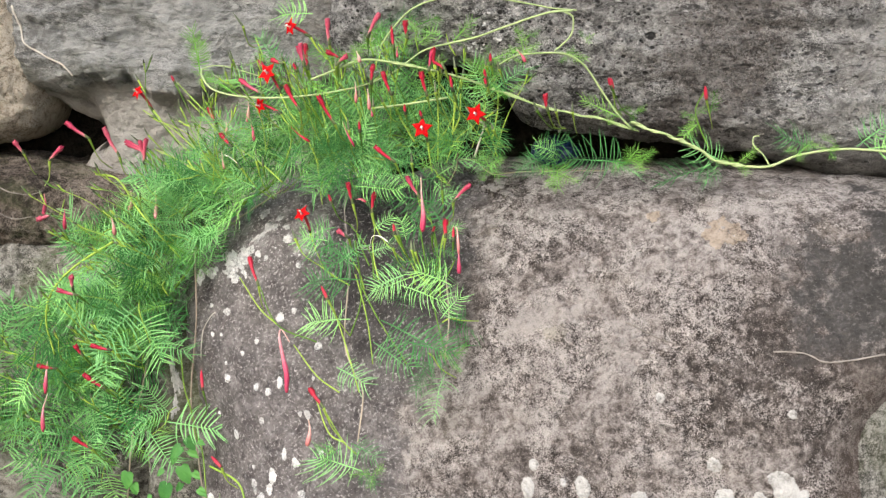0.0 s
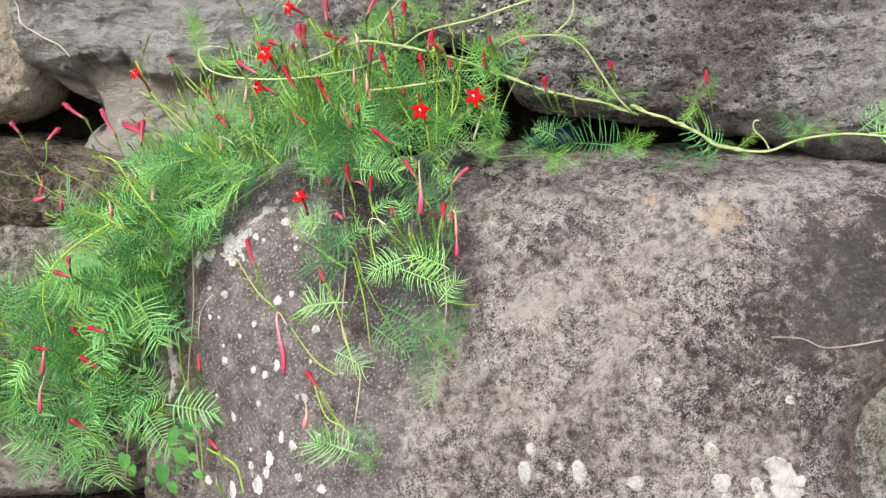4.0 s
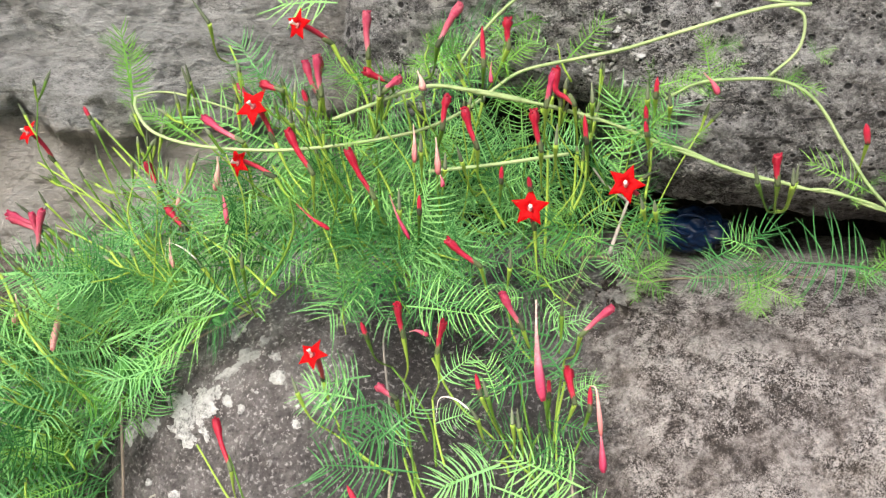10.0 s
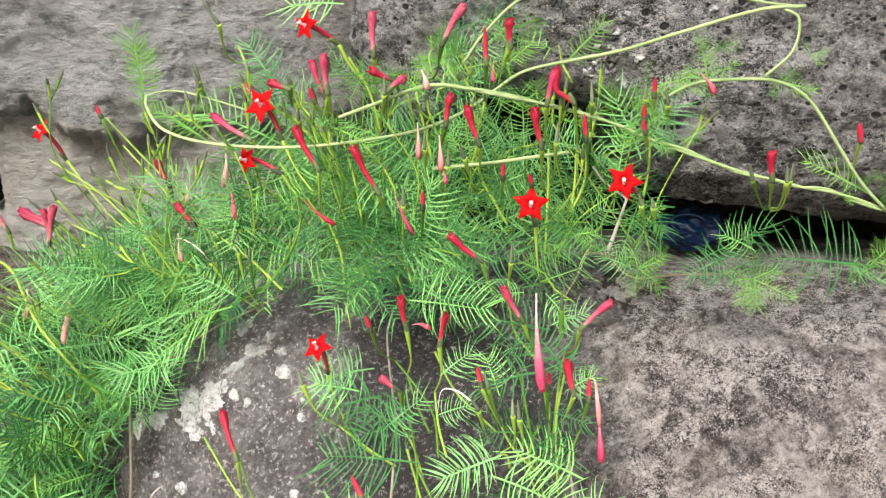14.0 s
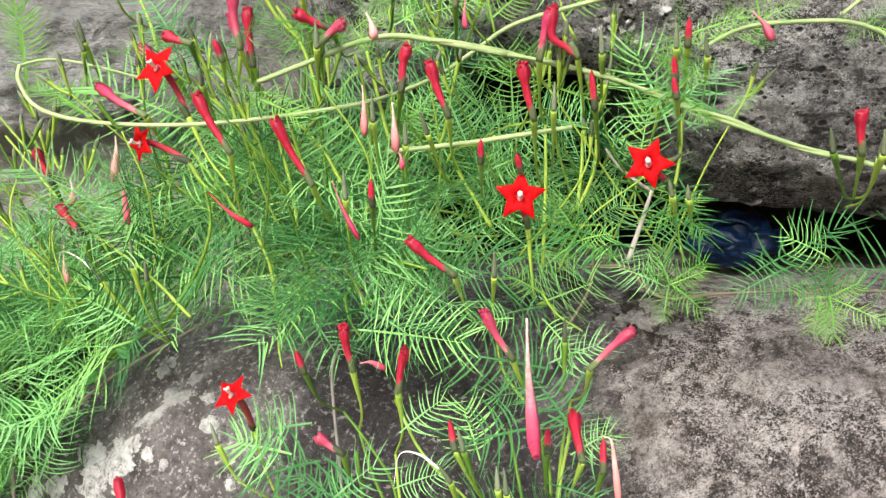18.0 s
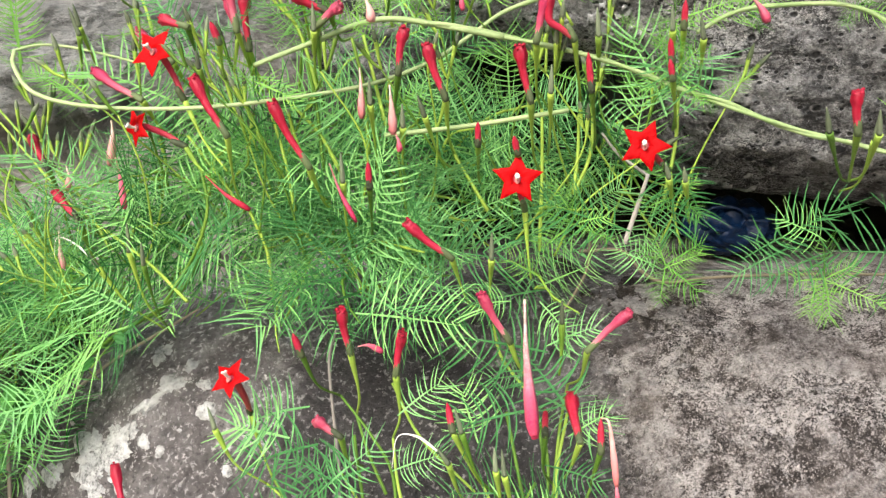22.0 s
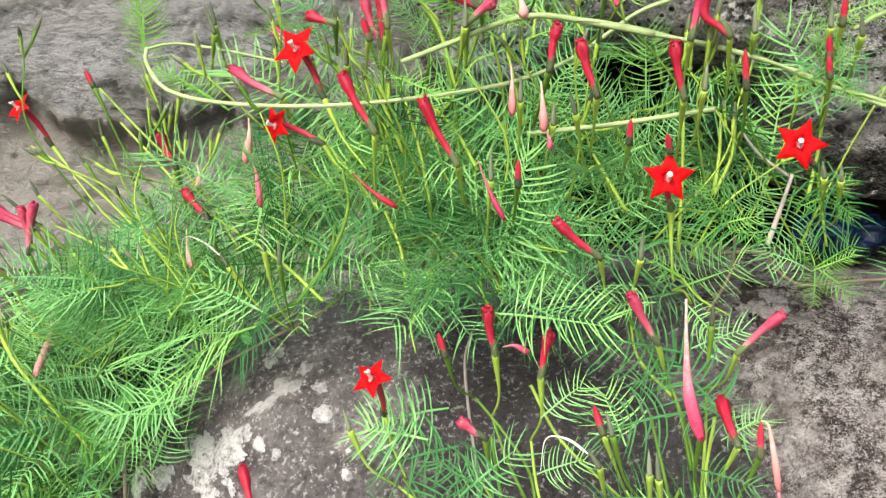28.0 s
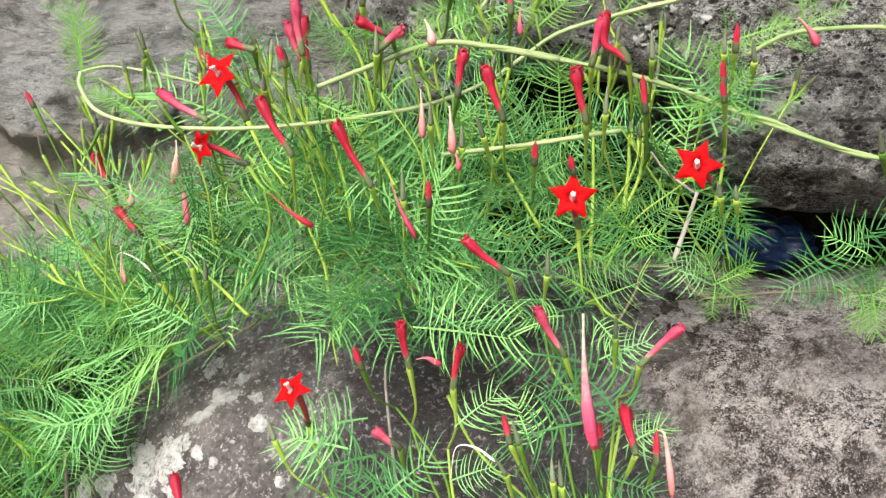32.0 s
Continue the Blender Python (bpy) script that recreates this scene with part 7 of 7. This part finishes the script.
lichen(boulder, 0.3455, 0.7271, 0.0053, 0.0053, 0.1, M_LICHEN_GREY, ragged=0.35)
lichen(boulder, 0.3578, 0.7548, 0.0106, 0.0074, 0.1, M_LICHEN_GREY, ragged=0.35)
lichen(boulder, 0.3639, 0.7467, 0.0117, 0.0127, 0.1, M_LICHEN_GREY, ragged=0.35)
lichen(boulder, 0.3663, 0.7340, 0.0133, 0.0080, 0.1, M_LICHEN_GREY, ragged=0.35)
lichen(boulder, 0.3780, 0.7437, 0.0048, 0.0048, 0.1, M_LICHEN_GREY, ragged=0.35)
lichen(boulder, 0.3689, 0.8106, 0.0042, 0.0042, 0.1, M_LICHEN_GREY, ragged=0.35)
lichen(boulder, 0.2423, 0.7248, 0.0075, 0.0075, 0.1, M_LICHEN_GREY, ragged=0.35)
lichen(boulder, 0.1926, 0.7274, 0.0075, 0.0108, 0.1, M_LICHEN_GREY, ragged=0.35)
lichen(boulder, 0.1428, 0.7219, 0.0060, 0.0109, 0.1, M_LICHEN_GREY, ragged=0.35)
lichen(boulder, 0.1480, 0.7424, 0.0049, 0.0054, 0.1, M_LICHEN_GREY, ragged=0.35)
lichen(boulder, 0.1749, 0.7297, 0.0032, 0.0038, 0.1, M_LICHEN_GREY, ragged=0.35)
lichen(boulder, 0.2608, 0.8128, 0.0042, 0.0048, 0.1, M_LICHEN_GREY, ragged=0.35)
lichen(boulder, -0.1443, 0.9283, 0.0106, 0.0028, 0.7, ragged=1.5)
lichen(boulder, -0.1329, 0.9387, 0.0080, 0.0043, 0.6, ragged=1.5)
lichen(boulder, -0.1222, 0.9478, 0.0043, 0.0022, 0.6, ragged=1.5)
lichen(boulder, -0.1422, 0.9512, 0.0064, 0.0041, 0.2, ragged=1.5)
lichen(boulder, -0.1133, 0.9401, 0.0049, 0.0024, 0.1, ragged=0.6)
lichen(boulder, -0.1103, 0.9288, 0.0057, 0.0045, 0.1, ragged=0.6)
lichen(boulder, -0.1710, 0.9016, 0.0153, 0.0121, 0.2, ragged=1.5)
lichen(boulder, -0.1744, 0.8894, 0.0109, 0.0077, 0.2, ragged=1.5)
lichen(boulder, -0.1619, 0.9107, 0.0070, 0.0063, 0.8, ragged=1.5)
lichen(boulder, -0.2025, 0.8852, 0.0060, 0.0060, 0.1, ragged=0.6)
lichen(boulder, -0.2184, 0.8762, 0.0041, 0.0068, 0.1, ragged=0.6)
lichen(boulder, -0.1524, 0.9158, 0.0050, 0.0030, 0.5, ragged=1.5)
lichen(boulder, -0.1436, 0.9118, 0.0037, 0.0037, 0.1, ragged=0.6)
lichen(boulder, -0.1337, 0.9085, 0.0027, 0.0030, 0.1, ragged=0.6)
lichen(boulder, -0.1953, 0.8909, 0.0026, 0.0026, 0.1, ragged=0.6)
lichen(boulder, -0.1591, 0.8903, 0.0031, 0.0044, 0.8, ragged=1.5)
lichen(boulder, -0.1237, 0.9189, 0.0012, 0.0012, 0.1, ragged=0.6)
lichen(boulder, -0.0956, 0.9140, 0.0015, 0.0012, 0.1, ragged=0.6)
lichen(boulder, 0.1180, 0.9615, 0.0050, 0.0034, 0.2, M_PALECRUST, "crust_patch", "pale bare crust patch", ragged=1.9)
lichen(boulder, 0.1461, 0.9642, 0.0062, 0.0040, 0.2, M_PALECRUST, "crust_patch", "pale bare crust patch", ragged=1.9)
lichen(boulder, 0.1043, 0.9843, 0.0078, 0.0036, 0.2, M_PALECRUST, "crust_patch", "pale bare crust patch", ragged=1.9)
lichen(boulder, 0.1161, 0.9884, 0.0066, 0.0030, 0.2, M_PALECRUST, "crust_patch", "pale bare crust patch", ragged=1.9)
lichen(boulder, 0.1219, 0.9817, 0.0088, 0.0023, 0.2, M_PALECRUST, "crust_patch", "pale bare crust patch", ragged=1.9)
lichen(boulder, 0.0890, 0.9795, 0.0059, 0.0018, 0.2, M_PALECRUST, "crust_patch", "pale bare crust patch", ragged=1.9)
lichen(boulder, 0.3230, 0.9557, 0.0175, 0.0134, 0, M_TANPATCH, "crust_patch", "tan bare crust patch", 0.0005)
lichen(boulder, 0.1688, 0.8610, 0.0103, 0.0093, 0.3, M_BARK, "dark_crust", "dark flaked crust", 0.0005)
lichen(boulder, 0.1050, 0.9850, 0.0240, 0.0070, -0.1, M_BARK, "dark_crust", "dark flaked crust", 0.0002, 1.6)
lichen(boulder, 0.1300, 0.9905, 0.0150, 0.0050, 0.2, M_BARK, "dark_crust", "dark flaked crust", 0.0002, 1.6)
lichen(boulder, 0.0987, 0.9963, 0.0130, 0.0029, -0.1, M_BARK, "dark_crust", "dark flaked crust", 0.0005)
lichen(boulder, 0.1098, 0.9922, 0.0084, 0.0026, 0.1, M_BARK, "dark_crust", "dark flaked crust", 0.0005)
lichen(boulder, 0.2619, 0.9662, 0.0063, 0.0047, 0.1, M_TANPATCH, "crust_patch", "tan bare crust patch", 0.0005)
flecks = random.Random(8)
for cx, cz, sx, sz, count, size in ((0.095, 1.127, 0.007, 0.014, 26, 0.0017), (0.160, 1.047, 0.014, 0.007, 10, 0.0010), (0.20, 1.185, 0.03, 0.02, 8, 0.0016)):
    for k in range(count):
        big = size * flecks.uniform(0.5, 1.4)
        lichen(upper_boulder, cx + flecks.gauss(0, sx), cz + flecks.gauss(0, sz), big, big * flecks.uniform(0.6, 1.3), flecks.uniform(0, 3), M_PALECRUST if k % 4 == 0 else None,
               name="lichen_fleck", label="small pale lichen fleck", lift=0.0012, ragged=1.7)
twig(((0.2318, 0.8746), (0.2476, 0.8683), (0.2599, 0.8633), (0.2769, 0.8587)), 0.0009, 0.0006, M_GREYTWIG)
twig(((0.3552, 0.8604), (0.3805, 0.8609), (0.3961, 0.8550), (0.4163, 0.8565), (0.4474, 0.8625)), 0.0008, 0.001, M_GREYTWIG)
twig(((-0.2129, 0.7904), (-0.2111, 0.8200), (-0.2007, 0.8394), (-0.1934, 0.8464)), 0.0008, 0.0006, M_TWIG)
twig(((-0.4594, 1.1822), (-0.4543, 1.1603), (-0.4477, 1.1383), (-0.4223, 1.1234), (-0.4020, 1.1132), (-0.3903, 1.1004)), 0.0014, 0.0010, M_TWIG, ledge_boulder, "thin pale root lying on the grey ledge stone")


twig(((-0.475, 0.978), (-0.462, 0.970), (-0.448, 0.966), (-0.431, 0.964), (-0.418, 0.968)), 0.0008, 0.0006, M_GREYTWIG, brown_boulder, "thin pale root lying on the brown stone")
twig(((-0.475, 0.948), (-0.460, 0.939), (-0.447, 0.936), (-0.428, 0.939)), 0.0008, 0.0005, M_GREYTWIG, brown_boulder, "thin pale root lying on the brown stone")


# ---- small things in the joints ----
def crumpled_bag():
    bm = bmesh.new()
    bmesh.ops.create_icosphere(bm, subdivisions=5, radius=1.0)
    for v in bm.verts:
        f = 1 + 0.22 * noise.noise(v.co * 2.2) + 0.12 * noise.noise(v.co * 6)
        v.co = Vector((v.co.x * 0.026, v.co.y * 0.02, v.co.z * 0.016)) * f
    for f in bm.faces:
        f.smooth = True
    me = bpy.data.meshes.new("plastic_bag")
    bm.to_mesh(me)
    me.materials.append(M_BLUE)
    ob = new("plastic_bag", me)
    ob.location = (0.178, 0.135, 1.016)
    bm = bmesh.new()
    loop = [Vector((0.012 * math.cos(t) - 0.008, -0.019 - 0.003 * math.sin(2 * t), 0.007 * math.sin(t) + 0.006)) for t in np.linspace(0, 2 * math.pi, 19)]
    tube(bm, loop, lambda u: 0.0011 + 0.0004 * math.sin(30 * u), 6)
    me = bpy.data.meshes.new("handle_loop")
    bm.to_mesh(me)
    me.materials.append(M_BLUE)
    handle = new("handle_loop", me)
    handle.parent = ob
    return tagged(ob, "crumpled dark blue plastic bag stuffed in the crevice", "bag")


crumpled_bag()
